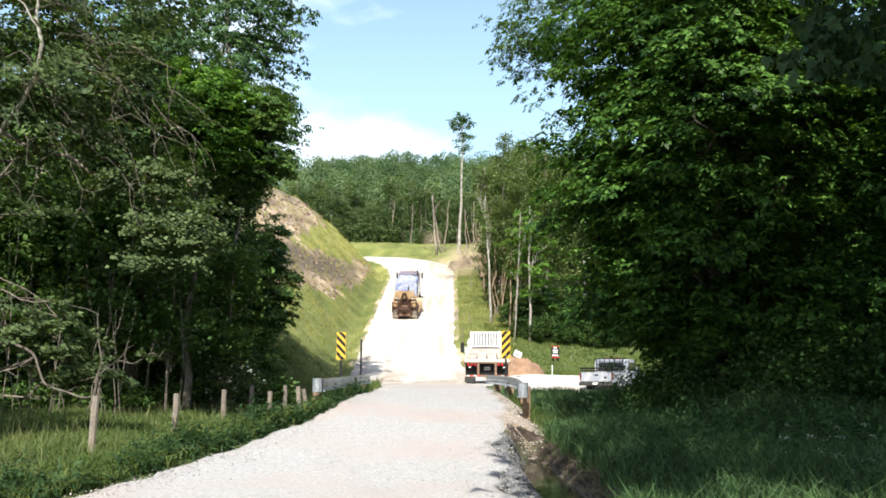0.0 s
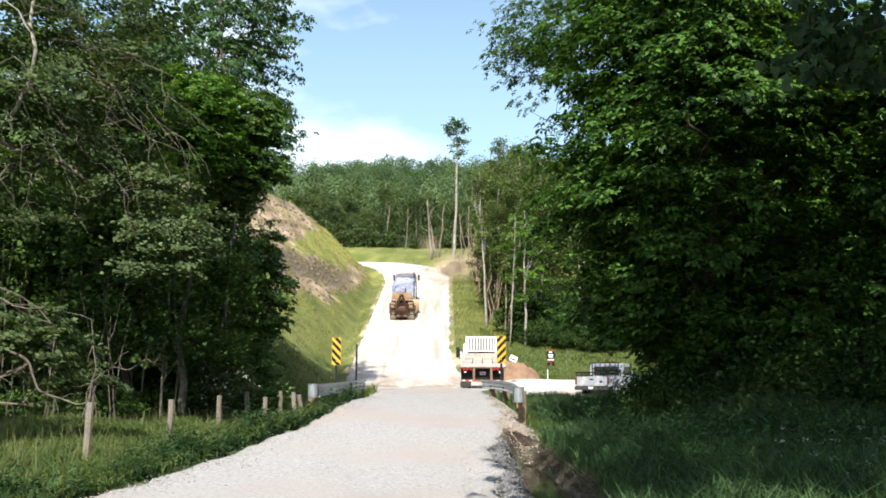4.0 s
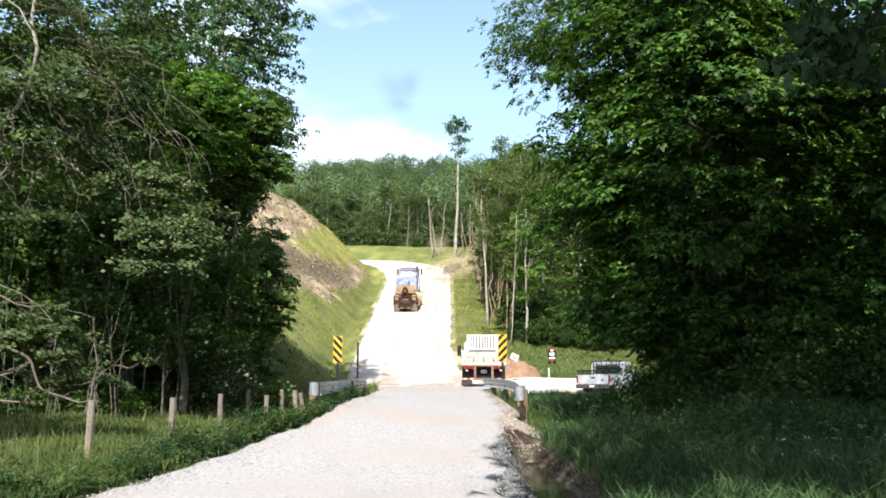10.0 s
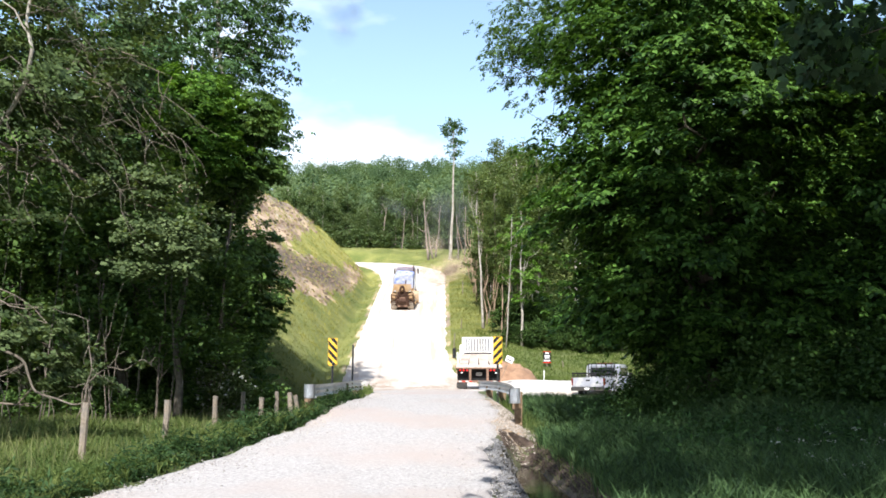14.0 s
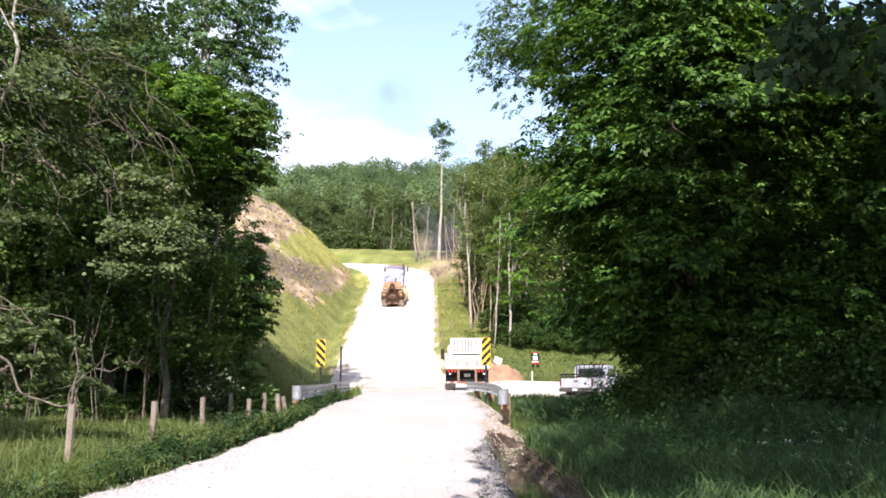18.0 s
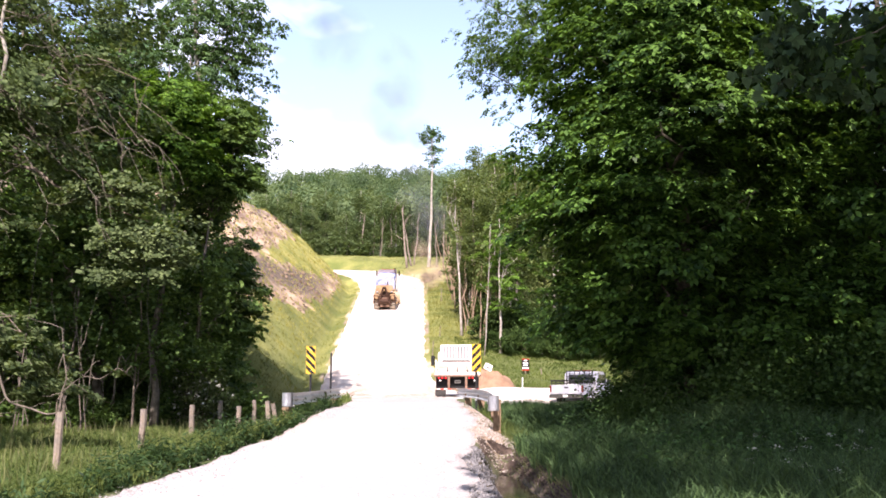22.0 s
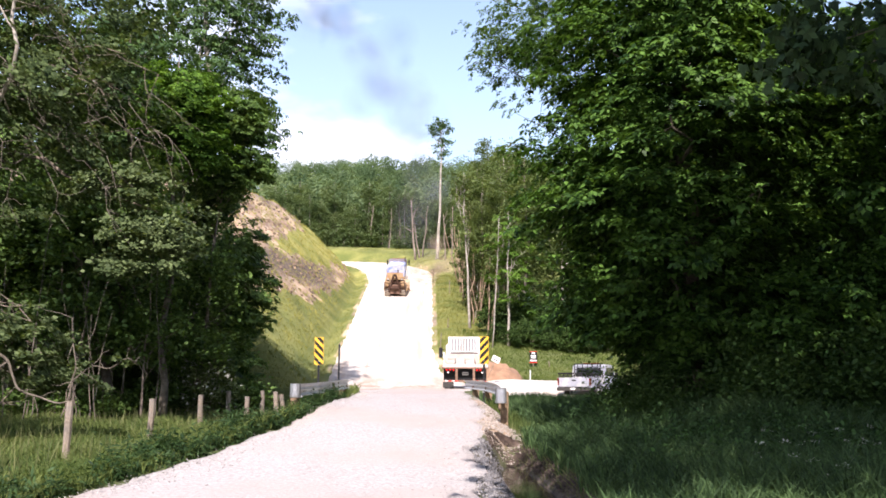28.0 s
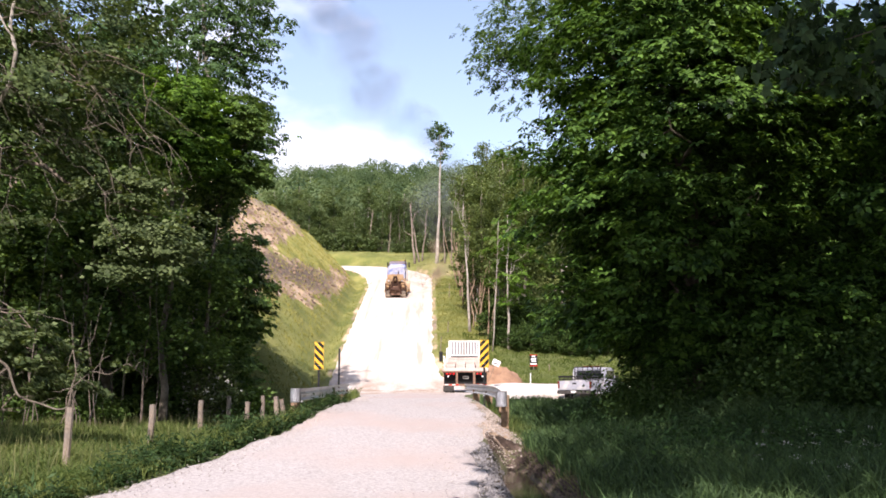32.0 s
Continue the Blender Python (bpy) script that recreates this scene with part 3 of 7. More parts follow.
xs = np.concatenate([[-3500, -1500, -700, -350, -200, -130, -95, -78], np.arange(-66, -24, 1.4), np.arange(-24, 0.6, 0.42), np.arange(0.6, 3.3, 0.11), np.arange(3.4, 20, 0.42), np.arange(20, 66, 1.4), [78, 95, 130, 200, 350, 700, 1500, 3500]])
ys = np.concatenate([[-3500, -1200, -400, -150, -80], np.arange(-50, 6, 2.0), np.arange(6, 10.5, 0.42), np.arange(10.6, 22.4, 0.2), np.arange(22.6, 50, 0.42), np.arange(50, 140, 0.6), np.arange(140, 220, 4.0), np.arange(225, 460, 15.0), [520, 640, 900, 1600, 4000]])
ground_data, ground_co = grid_mesh("ground", xs, ys, land)
turf, clay = cover_at(ground_co[:, 0], ground_co[:, 1])
gx, gy = ground_co[:, 0], ground_co[:, 1]
mud = np.exp(-(((gx - 1.60) / 0.78) ** 2) ** 2 - (((gy - 13.7) / 4.5) ** 2) ** 2)
gul = along(ROAD_L, gy) - gx
mud = np.maximum(mud, 0.95 * ss(ground_co[:, 2] + 0.7 * waves(gx * 1.7, gy * 1.3), 10.0, 11.5) * ss(ground_co[:, 2] + 0.7 * waves(gx, gy), 14.4, 13.4) * ss(gul, 2.4, 4.4) * ss(gy, 104, 98) * ss(gy, 60, 66))
dry = ss(ground_co[:, 2] + 1.2 * waves(gx, gy), 11.5, 15.5) * (gx < -5) * ss(gy, 122, 112)
cover = ground_data.color_attributes.new("cover", "FLOAT_COLOR", "POINT")
cover.data.foreach_set("color", np.stack([turf, clay, mud, dry], 1).astype(np.float32).ravel())


def ground_material():
    m = material("meadow_ground", (0.045, 0.07, 0.018), (0.10, 0.13, 0.035), 0.5, 0.95, 0.9, 0.15, stain=(0.12, 0.12, 0.045), stain_size=5)
    n, l = m.node_tree.nodes, m.node_tree.links
    p = n["Principled BSDF"]
    base = p.inputs["Base Color"].links[0].from_socket
    att = n.new("ShaderNodeAttribute")
    att.attribute_name = "cover"
    sep = n.new("ShaderNodeSeparateColor")
    l.new(att.outputs["Color"], sep.inputs["Color"])
    tc = n.new("ShaderNodeTexCoord")

    def tone(a, b, size, lo=0.35, hi=0.68, squash=1.0):
        mp = n.new("ShaderNodeMapping")
        mp.inputs["Scale"].default_value = (1, squash, 1)
        l.new(tc.outputs["Object"], mp.inputs["Vector"])
        t = n.new("ShaderNodeTexNoise")
        t.inputs["Scale"].default_value, t.inputs["Detail"].default_value = 1 / size, 6
        l.new(mp.outputs["Vector"], t.inputs["Vector"])
        r = n.new("ShaderNodeValToRGB")
        r.color_ramp.elements[0].position, r.color_ramp.elements[1].position = lo, hi
        r.color_ramp.elements[0].color, r.color_ramp.elements[1].color = (*a, 1), (*b, 1)
        l.new(t.outputs["Fac"], r.inputs["Fac"])
        return r.outputs["Color"], t.outputs["Fac"]

    def blend(fac, a, b):
        x = n.new("ShaderNodeMixRGB")
        l.new(fac, x.inputs["Fac"])
        l.new(a, x.inputs["Color1"])
        l.new(b, x.inputs["Color2"])
        return x.outputs["Color"]

    lush, _ = tone((0.110, 0.132, 0.026), (0.235, 0.232, 0.062), 2.2)
    straw, _ = tone((0.18, 0.195, 0.035), (0.40, 0.36, 0.10), 2.2)
    green = blend(att.outputs["Alpha"], lush, straw)
    dirt, grain = tone((0.25, 0.165, 0.11), (0.62, 0.45, 0.29), 1.8, 0.38, 0.66, 0.5)
    stones, _ = tone((0.0, 0.0, 0.0), (1.0, 1.0, 1.0), 0.8, 0.60, 0.66)
    pale_stone, _ = tone((0.42, 0.36, 0.27), (0.52, 0.46, 0.36), 0.3)
    dirt = blend(stones, dirt, pale_stone)
    damp, _ = tone((0.0, 0.0, 0.0), (0.85, 0.85, 0.85), 7.0, 0.50, 0.60, 0.4)
    dark_soil, _ = tone((0.10, 0.078, 0.064), (0.26, 0.20, 0.155), 0.9)
    dirt = blend(damp, dirt, dark_soil)
    colour = blend(sep.outputs["Red"], base, green)
    edge = n.new("ShaderNodeMath")
    edge.operation = "MULTIPLY_ADD"
    edge.inputs[1].default_value = 1.3
    l.new(grain, edge.inputs[0])
    edge.inputs[2].default_value = -0.65
    add = n.new("ShaderNodeMath")
    l.new(sep.outputs["Green"], add.inputs[0])
    l.new(edge.outputs["Value"], add.inputs[1])
    cut = n.new("ShaderNodeValToRGB")
    cut.color_ramp.elements[0].position, cut.color_ramp.elements[1].position = 0.40, 0.60
    l.new(add.outputs["Value"], cut.inputs["Fac"])
    gate = n.new("ShaderNodeMath")
    gate.operation = "MULTIPLY"
    far = n.new("ShaderNodeMapRange")
    far.inputs["From Max"].default_value = 0.25
    l.new(sep.outputs["Green"], far.inputs["Value"])
    l.new(cut.outputs["Color"], gate.inputs[0])
    l.new(far.outputs["Result"], gate.inputs[1])
    wet, _ = tone((0.055, 0.04, 0.028), (0.19, 0.14, 0.10), 0.25)
    banks = blend(gate.outputs["Value"], colour, dirt)
    l.new(blend(sep.outputs["Blue"], banks, wet), p.inputs["Base Color"])
    return m


ground_data.materials.append(ground_material())
ground = tagged(new("ground", ground_data), "rolling grass ground with a cut clay bank and woods", "ground", kind="structure")

# the gravel road, up over the bridge and on up the hill
ry = np.arange(-40, 139, 0.35)
rv = np.linspace(0, 1, 33)
rng = np.random.default_rng(3)
rl, rr, rz = along(ROAD_L, ry), along(ROAD_R, ry), along(ROAD_Z, ry)
rag = 0.05 * np.sin(ry * 2.1) + 0.04 * np.sin(ry * 5.3 + 1) + 0.03 * rng.normal(size=len(ry))
rag2 = 0.08 * np.sin(ry * 1.7 + 2) + 0.06 * np.sin(ry * 4.9) + 0.04 * rng.normal(size=len(ry))
rx = (rl + rag)[:, None] + ((rr + rag2) - (rl + rag))[:, None] * rv
yy = np.broadcast_to(ry[:, None], rx.shape)
mid = (rl + rr)[:, None] / 2
ruts = -0.035 * (np.exp(-((rx - mid - 0.95) / 0.32) ** 2) + np.exp(-((rx - mid + 0.95) / 0.32) ** 2)) * ss(yy, 34, 60)
rzz = rz[:, None] + 0.05 * np.sin(np.pi * rv) + ruts + 0.018 * waves(rx * 2.2, yy * 1.4) + 0.012 * rng.normal(size=rx.shape)
edge = np.minimum(rv, 1 - rv)
rzz = np.where(edge < 0.001, rz[:, None] - 0.20, rzz + 0.02)
road_co = np.stack([rx, yy, rzz], -1).reshape(-1, 3)
road_data, _ = grid_mesh("road", rv, ry, lambda a, b: a * 0)
road_data.vertices.foreach_set("co", road_co.astype(np.float32).ravel())


def road_material():
    """Pale crushed limestone below, clay dust and tyre lines up the hill."""
    m = material("road_gravel", (0.33, 0.30, 0.285), (0.52, 0.485, 0.465), 0.055, 0.95, 0.45, 0.04, stain=(0.43, 0.36, 0.325), stain_size=3.2)
    n, l = m.node_tree.nodes, m.node_tree.links
    p = n["Principled BSDF"]
    base = p.inputs["Base Color"].links[0].from_socket
    tc = n.new("ShaderNodeTexCoord")
    sep = n.new("ShaderNodeSeparateXYZ")
    l.new(tc.outputs["Object"], sep.inputs["Vector"])
    mp = n.new("ShaderNodeMapping")
    mp.inputs["Scale"].default_value = (1.1, 0.07, 0.07)
    l.new(tc.outputs["Object"], mp.inputs["Vector"])
    t = n.new("ShaderNodeTexNoise")
    t.inputs["Scale"].default_value, t.inputs["Detail"].default_value, t.inputs["Roughness"].default_value = 1.0, 5, 0.6
    l.new(mp.outputs["Vector"], t.inputs["Vector"])
    lines = n.new("ShaderNodeValToRGB")
    lines.color_ramp.elements[0].position, lines.color_ramp.elements[1].position = 0.50, 0.64
    lines.color_ramp.elements[0].color, lines.color_ramp.elements[1].color = (0.60, 0.54, 0.475, 1), (0.44, 0.355, 0.285, 1)
    l.new(t.outputs["Fac"], lines.inputs["Fac"])
    up = n.new("ShaderNodeMapRange")
    up.inputs["From Min"].default_value, up.inputs["From Max"].default_value = 36, 52
    l.new(sep.outputs["Y"], up.inputs["Value"])
    mix = n.new("ShaderNodeMixRGB")
    l.new(up.outputs["Result"], mix.inputs["Fac"])
    l.new(base, mix.inputs["Color1"])
    l.new(lines.outputs["Color"], mix.inputs["Color2"])
    # bare brown earth showing through at the foot of the hill
    foot_in, foot_out, both = n.new("ShaderNodeMapRange"), n.new("ShaderNodeMapRange"), n.new("ShaderNodeMath")
    foot_in.inputs["From Min"].default_value, foot_in.inputs["From Max"].default_value = 33, 46
    foot_out.inputs["From Min"].default_value, foot_out.inputs["From Max"].default_value = 68, 58
    l.new(sep.outputs["Y"], foot_in.inputs["Value"])
    l.new(sep.outputs["Y"], foot_out.inputs["Value"])
    both.operation = "MULTIPLY"
    l.new(foot_in.outputs["Result"], both.inputs[0])
    l.new(foot_out.outputs["Result"], both.inputs[1])
    mp2 = n.new("ShaderNodeMapping")
    mp2.inputs["Scale"].default_value = (0.5, 0.22, 0.2)
    l.new(tc.outputs["Object"], mp2.inputs["Vector"])
    blot = n.new("ShaderNodeTexNoise")
    blot.inputs["Scale"].default_value, blot.inputs["Detail"].default_value, blot.inputs["Roughness"].default_value = 1.0, 6, 0.7
    l.new(mp2.outputs["Vector"], blot.inputs["Vector"])
    edge = n.new("ShaderNodeValToRGB")
    edge.color_ramp.elements[0].position, edge.color_ramp.elements[1].position = 0.44, 0.62
    l.new(blot.outputs["Fac"], edge.inputs["Fac"])
    high_in, high_out, right = n.new("ShaderNodeMapRange"), n.new("ShaderNodeMapRange"), n.new("ShaderNodeMapRange")
    high_in.inputs["From Min"].default_value, high_in.inputs["From Max"].default_value = 94, 106
    high_out.inputs["From Min"].default_value, high_out.inputs["From Max"].default_value = 126, 114
    right.inputs["From Min"].default_value, right.inputs["From Max"].default_value = -2.6, 0.4
    l.new(sep.outputs["Y"], high_in.inputs["Value"])
    l.new(sep.outputs["Y"], high_out.inputs["Value"])
    l.new(sep.outputs["X"], right.inputs["Value"])
    band, strip, total = n.new("ShaderNodeMath"), n.new("ShaderNodeMath"), n.new("ShaderNodeMath")
    band.operation, strip.operation, total.operation = "MULTIPLY", "MULTIPLY", "MAXIMUM"
    l.new(high_in.outputs["Result"], band.inputs[0])
    l.new(high_out.outputs["Result"], band.inputs[1])
    l.new(band.outputs["Value"], strip.inputs[0])
    l.new(right.outputs["Result"], strip.inputs[1])
    l.new(both.outputs["Value"], total.inputs[0])
    l.new(strip.outputs["Value"], total.inputs[1])
    share = n.new("ShaderNodeMath")
    share.operation = "MULTIPLY"
    l.new(edge.outputs["Color"], share.inputs[0])
    l.new(total.outputs["Value"], share.inputs[1])
    earth = n.new("ShaderNodeMixRGB")
    earth.inputs["Color2"].default_value = (0.36, 0.265, 0.195, 1)
    l.new(share.outputs["Value"], earth.inputs["Fac"])
    l.new(mix.outputs["Color"], earth.inputs["Color1"])
    l.new(earth.outputs["Color"], p.inputs["Base Color"])
    return m


ROAD_MAT = road_material()
road_data.materials.append(ROAD_MAT)
road = tagged(new("road", road_data), "pale dusty gravel road climbing a steep hill", "road", kind="structure")

# side lane that leaves to the right past the parked pickup
lane_y = np.linspace(47.6, 60.4, 20)
lane_x = np.arange(4.2, 46, 0.6)
lane_data, _ = grid_mesh("side_road", lane_x, lane_y, lambda a, b: land(a, b) + 0.10 + 0.01 * waves(a * 3, b * 3) - 0.25 * (np.abs(b - 54) > 6.35))
lane_data.materials.append(DIRT_ROAD)
side_road = tagged(new("side_road", lane_data), "pale gravel side lane by the grass slope", "road", kind="structure")

# pool in the ditch
bm = bmesh.new()
ring = [bm.verts.new((1.58 + 0.52 * math.cos(a) * (1 + 0.12 * math.sin(3 * a)), 14.4 + 4.3 * math.sin(a), 0.0)) for a in (2 * math.pi * k / 40 for k in range(40))]
bm.faces.new(ring)
puddle = tagged(link("puddle", bm, WATER), "still muddy puddle in the roadside ditch", "puddle", kind="structure")


# ---- trees ----
def foot(x, y, sink=0.1):
    return (x, y, height(x, y) - sink)


# big maple by the verge
make_tree("maple_tree", 11, foot(6.5, 21.5), 14.5, 0.24,
          [(330, (0.4, 0.2, 7.0), (4.4, 3.6, 3.9)), (270, (0.0, 0.6, 11.0), (3.3, 3.4, 4.0)), (110, (-1.9, -0.4, 5.2), (2.1, 2.4, 1.7)), (100, (2.8, -0.8, 2.9), (2.8, 2.2, 1.5)), (50, (0.2, 0.6, 3.9), (2.2, 1.8, 0.9)), (50, (-2.0, -0.1, 3.0), (1.3, 1.6, 0.8)), (60, (-0.7, -0.3, 2.45), (1.1, 1.3, 0.8))],
          LEAF_MAPLE, 0.165, 27, 0.95, BARK, "broad dark green maple leaning over the rank verge", limbs=22, limb_from=0.14, wide=0.58, starry=6)
make_tree("maple_tree", 12, foot(12.0, 22.0), 13.5, 0.22,
          [(250, (0, 0, 6.2), (4.4, 3.6, 4.6)), (110, (0.2, 0, 9.0), (3.2, 3.2, 2.4)), (80, (-1.5, -1.5, 2.6), (3.2, 2.2, 1.6))],
          LEAF_MAPLE, 0.17, 22, 0.95, BARK, "shaded green maple at the wood's edge", limbs=16, limb_from=0.15, wide=0.58, starry=6)
make_tree("locust_tree", 13, foot(6.8, 27), 14.4, 0.15,
          [(100, (-3.8, 0, 11.3), (1.8, 1.7, 1.5)), (100, (-2.9, 0, 12.9), (2.2, 2.0, 1.8)), (70, (-1.0, 0, 10.2), (2.2, 1.9, 3))],
          LEAF_LOCUST, 0.13, 11, 0.62, BARK, "tall airy tree with thin blue-green foliage", limbs=18, limb_from=0.5, wide=0.5, starry=6)
# trees mostly out of view, added to throw shade on the near verge
# its last three leaf rows are extra, hung to shade road and maple
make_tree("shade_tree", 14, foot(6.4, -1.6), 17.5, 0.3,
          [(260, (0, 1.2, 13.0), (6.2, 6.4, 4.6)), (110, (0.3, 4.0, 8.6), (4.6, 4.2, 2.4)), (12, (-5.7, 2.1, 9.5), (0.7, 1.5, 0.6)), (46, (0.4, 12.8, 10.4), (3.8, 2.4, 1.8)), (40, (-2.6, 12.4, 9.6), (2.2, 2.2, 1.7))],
          LEAF_MAPLE, 0.36, 42, 0.9, BARK, "unseen tall maple whose boughs are added to shade the verge", limbs=14, limb_from=0.3, wide=0.95)
added_maple = make_tree("shade_tree", 15, foot(15.0, 5.0), 18.0, 0.3,
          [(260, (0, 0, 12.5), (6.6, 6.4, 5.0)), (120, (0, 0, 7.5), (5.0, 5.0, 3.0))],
          LEAF_MAPLE, 0.43, 31, 0.95, BARK, "tall maple added for shade and to thicken the wood", limbs=10, limb_from=0.35, wide=0.95, layered=True)
copy_thing(added_maple, Matrix.Translation(foot(14.5, 13.5)) @ pose(0, 0, 0, 0, 0, 120))
copy_thing(added_maple, Matrix.Translation(foot(16.5, -9)) @ pose(0, 0, 0, 0, 0, 200))
# unseen, left of the meadow: added to darken meadow and thicket
copy_thing(added_maple, Matrix.Translation(foot(-18.5, 7.5)) @ pose(0, 0, 0, 0, 0, 60) @ Matrix.Scale(1.08, 4))
copy_thing(added_maple, Matrix.Translation(foot(13.5, 7.5)) @ pose(0, 0, 0, 0, 0, 20))
copy_thing(added_maple, Matrix.Translation(foot(24, 19)) @ pose(0, 0, 0, 0, 0, 290))
# these fill gaps behind the maples and shade the lane
copy_thing(added_maple, Matrix.Translation(foot(15, 35)) @ pose(0, 0, 0, 0, 0, 30) @ Matrix.Scale(0.85, 4))
copy_thing(added_maple, Matrix.Translation(foot(16.0, 40)) @ pose(0, 0, 0, 0, 0, 250) @ Matrix.Scale(0.8, 4))
copy_thing(added_maple, Matrix.Translation(foot(22.5, 32)) @ pose(0, 0, 0, 0, 0, 80))
copy_thing(added_maple, Matrix.Translation(foot(18.5, 44)) @ pose(0, 0, 0, 0, 0, 150))
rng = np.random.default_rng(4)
bough = thing("maple_bough", Matrix.Translation((4.4, 8.4, 5.2)), "leafy maple bough over the verge, its leaves coloured shade-dark", "branch")
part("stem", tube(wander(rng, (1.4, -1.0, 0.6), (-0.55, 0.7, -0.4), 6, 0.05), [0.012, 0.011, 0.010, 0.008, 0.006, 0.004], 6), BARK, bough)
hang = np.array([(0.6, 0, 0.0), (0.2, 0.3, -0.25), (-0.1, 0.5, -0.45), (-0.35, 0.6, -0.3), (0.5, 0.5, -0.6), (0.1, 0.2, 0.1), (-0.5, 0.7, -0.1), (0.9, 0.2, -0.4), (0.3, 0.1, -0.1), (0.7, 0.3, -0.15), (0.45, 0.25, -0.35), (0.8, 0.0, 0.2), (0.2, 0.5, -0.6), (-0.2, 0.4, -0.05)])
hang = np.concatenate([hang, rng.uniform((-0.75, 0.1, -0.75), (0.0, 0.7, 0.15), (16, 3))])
# near-black greens stand in for the shade on this bough
quads("leaf_spray", lobed_leaves(rng, hang, 0.22, 13, 0.13), LEAF_SHADE_DARK, bough)["kind"] = "stuff"

# wood on the other side of the meadow
sycamore = make_tree("sycamore_tree", 21, foot(-14.2, 26.5), 17.5, 0.2,
          [(250, (1.8, 0, 13.4), (5.2, 3.4, 4.6)), (130, (2.6, -0.2, 9.2), (4.4, 2.8, 2.8)), (20, (5.2, -0.3, 7.4), (1.8, 1.2, 0.9))],
          LEAF_SYC, 0.145, 80, 0.75, BARK, "old sycamore with pale limbs and grey-green leaves", limbs=9, limb_from=0.3, wide=1.0, droop=0.5, layered=True)
rng = np.random.default_rng(5)
low_spots = np.concatenate([ball_points(rng, 84, (6.6, -0.6, 5.8), (1.5, 1.1, 1.5)), ball_points(rng, 22, (5.4, -0.6, 7.3), (1.3, 1.0, 0.7))])
# lighter copy of the crown's leaves imitates sun on the low bough
tagged(quads("low_leaves", sprays(rng, low_spots, low_spots * (0, 0, 1) + (5.5, 1.5, 0), 0.55, 60, 0.13, 0.5, 0.95), LEAF_PALE, sycamore), "leaves of the low bough, sunlight put into their pale green", kind="stuff")
part("low_limb", tube(wander(rng, (0.3, 0, 9.0), (6.6, -0.5, 6.4), 8, 0.18), [0.09 - 0.01 * i for i in range(8)], 6), TWIG, sycamore, smooth=True)
bm = tube(wander(rng, (0.3, -0.1, 7.2), (2.75, -1.9, 10.0), 5, 0.08), [0.08, 0.075, 0.07, 0.065, 0.06], 8)
tube(wander(rng, (2.75, -1.9, 9.9), (2.85, -2.0, 14.5), 7, 0.10), [0.06, 0.056, 0.052, 0.046, 0.04, 0.03, 0.02], 8, bm)
tube(wander(rng, (2.8, -1.9, 11.2), (1.7, -2.2, 12.6), 5, 0.08), [0.036, 0.032, 0.028, 0.022, 0.012], 6, bm)
part("pale_limb", bm, PALE_BARK, sycamore, "smooth whitish upper limb", smooth=True)
for k in range(22):
    a = np.array((rng.uniform(0.2, 5.0), rng.uniform(-2.2, -1.2), rng.uniform(8.5, 13.0)))
    b = a + np.array((rng.uniform(1.0, 3.2), rng.uniform(-0.4, 0.5), rng.uniform(-3.6, -1.0)))
    way = wander(rng, a, b, 9, 0.16)
    way[:, 2] += 0.7 * np.sin(np.linspace(0, math.pi, 9))
    bm = tube(way, [0.017 - 0.0016 * i for i in range(9)], 5)
    for j in range(5):
        s = way[rng.integers(2, 8)]
        tube(wander(rng, s, s + np.array((rng.uniform(-0.3, 0.9), rng.uniform(-0.3, 0.3), rng.uniform(-1.1, 0.1))), 4, 0.06), [0.008, 0.006, 0.005, 0.004], 4, bm)
    part("dead_bough", bm, TWIG if k % 3 == 0 else BARK, sycamore, "bare brown drooping bough")
make_tree("cottonwood_tree", 22, foot(-10.4, 42), 24, 0.26,
          [(200, (1.0, 0, 18.0), (2.7, 2.4, 4.6)), (60, (-1.8, 0, 17), (2.2, 2, 4)), (34, (2.7, 0, 13.6), (0.9, 1.0, 2.2)), (60, (0.4, 0, 13.2), (2.6, 2, 1.7))],
          LEAF_TALL, 0.21, 11, 0.75, PALE_BARK, "tall sparse tree with pale limbs above the thicket", limbs=18, limb_from=0.45, droop=0.5, wide=0.6, starry=5)
make_tree("young_maple_tree", 23, foot(-9.6, 34.5), 14.2, 0.16,
          [(130, (0.2, 0, 12.3), (1.5, 1.5, 1.7)), (70, (0.8, 0, 10.4), (1.3, 1.3, 1.0)), (60, (-1.6, 0, 8.6), (1.8, 1.5, 2.0))],
          LEAF_BRIGHT, 0.18, 14, 0.70, BARK, "young maple with fresh bright green leaves", limbs=14, limb_from=0.35, wide=0.62, starry=6)
make_tree("maple_tree", 16, foot(-9.0, 36.5), 13.6, 0.09,
          [(90, (1.4, 0, 12.2), (1.2, 1.3, 1.6)), (50, (1.7, 0, 10.3), (1.1, 1.2, 0.7)), (36, (0.8, 0, 9.5), (1.1, 1.1, 0.7))],
          LEAF_SHRUB, 0.18, 15, 0.66, BARK, "slender dark green maple at the thicket's edge", limbs=14, limb_from=0.6, wide=0.6, starry=6, lean=(1.2, 0))
make_tree("hickory_tree", 24, foot(-9.3, 40), 11.0, 0.12,
          [(90, (-0.2, 0, 9.2), (1.6, 1.5, 1.7)), (90, (0.0, 0, 6.2), (1.6, 1.6, 1.5)), (130, (1.2, 0, 5.2), (1.6, 1.6, 2.3)), (60, (0.4, 0, 2.4), (1.6, 1.4, 1.6))],
          LEAF_SHRUB, 0.19, 62, 0.55, BARK, "dark green tree at the thicket's edge", limbs=14, limb_from=0.2, droop=0.4, layered=True)
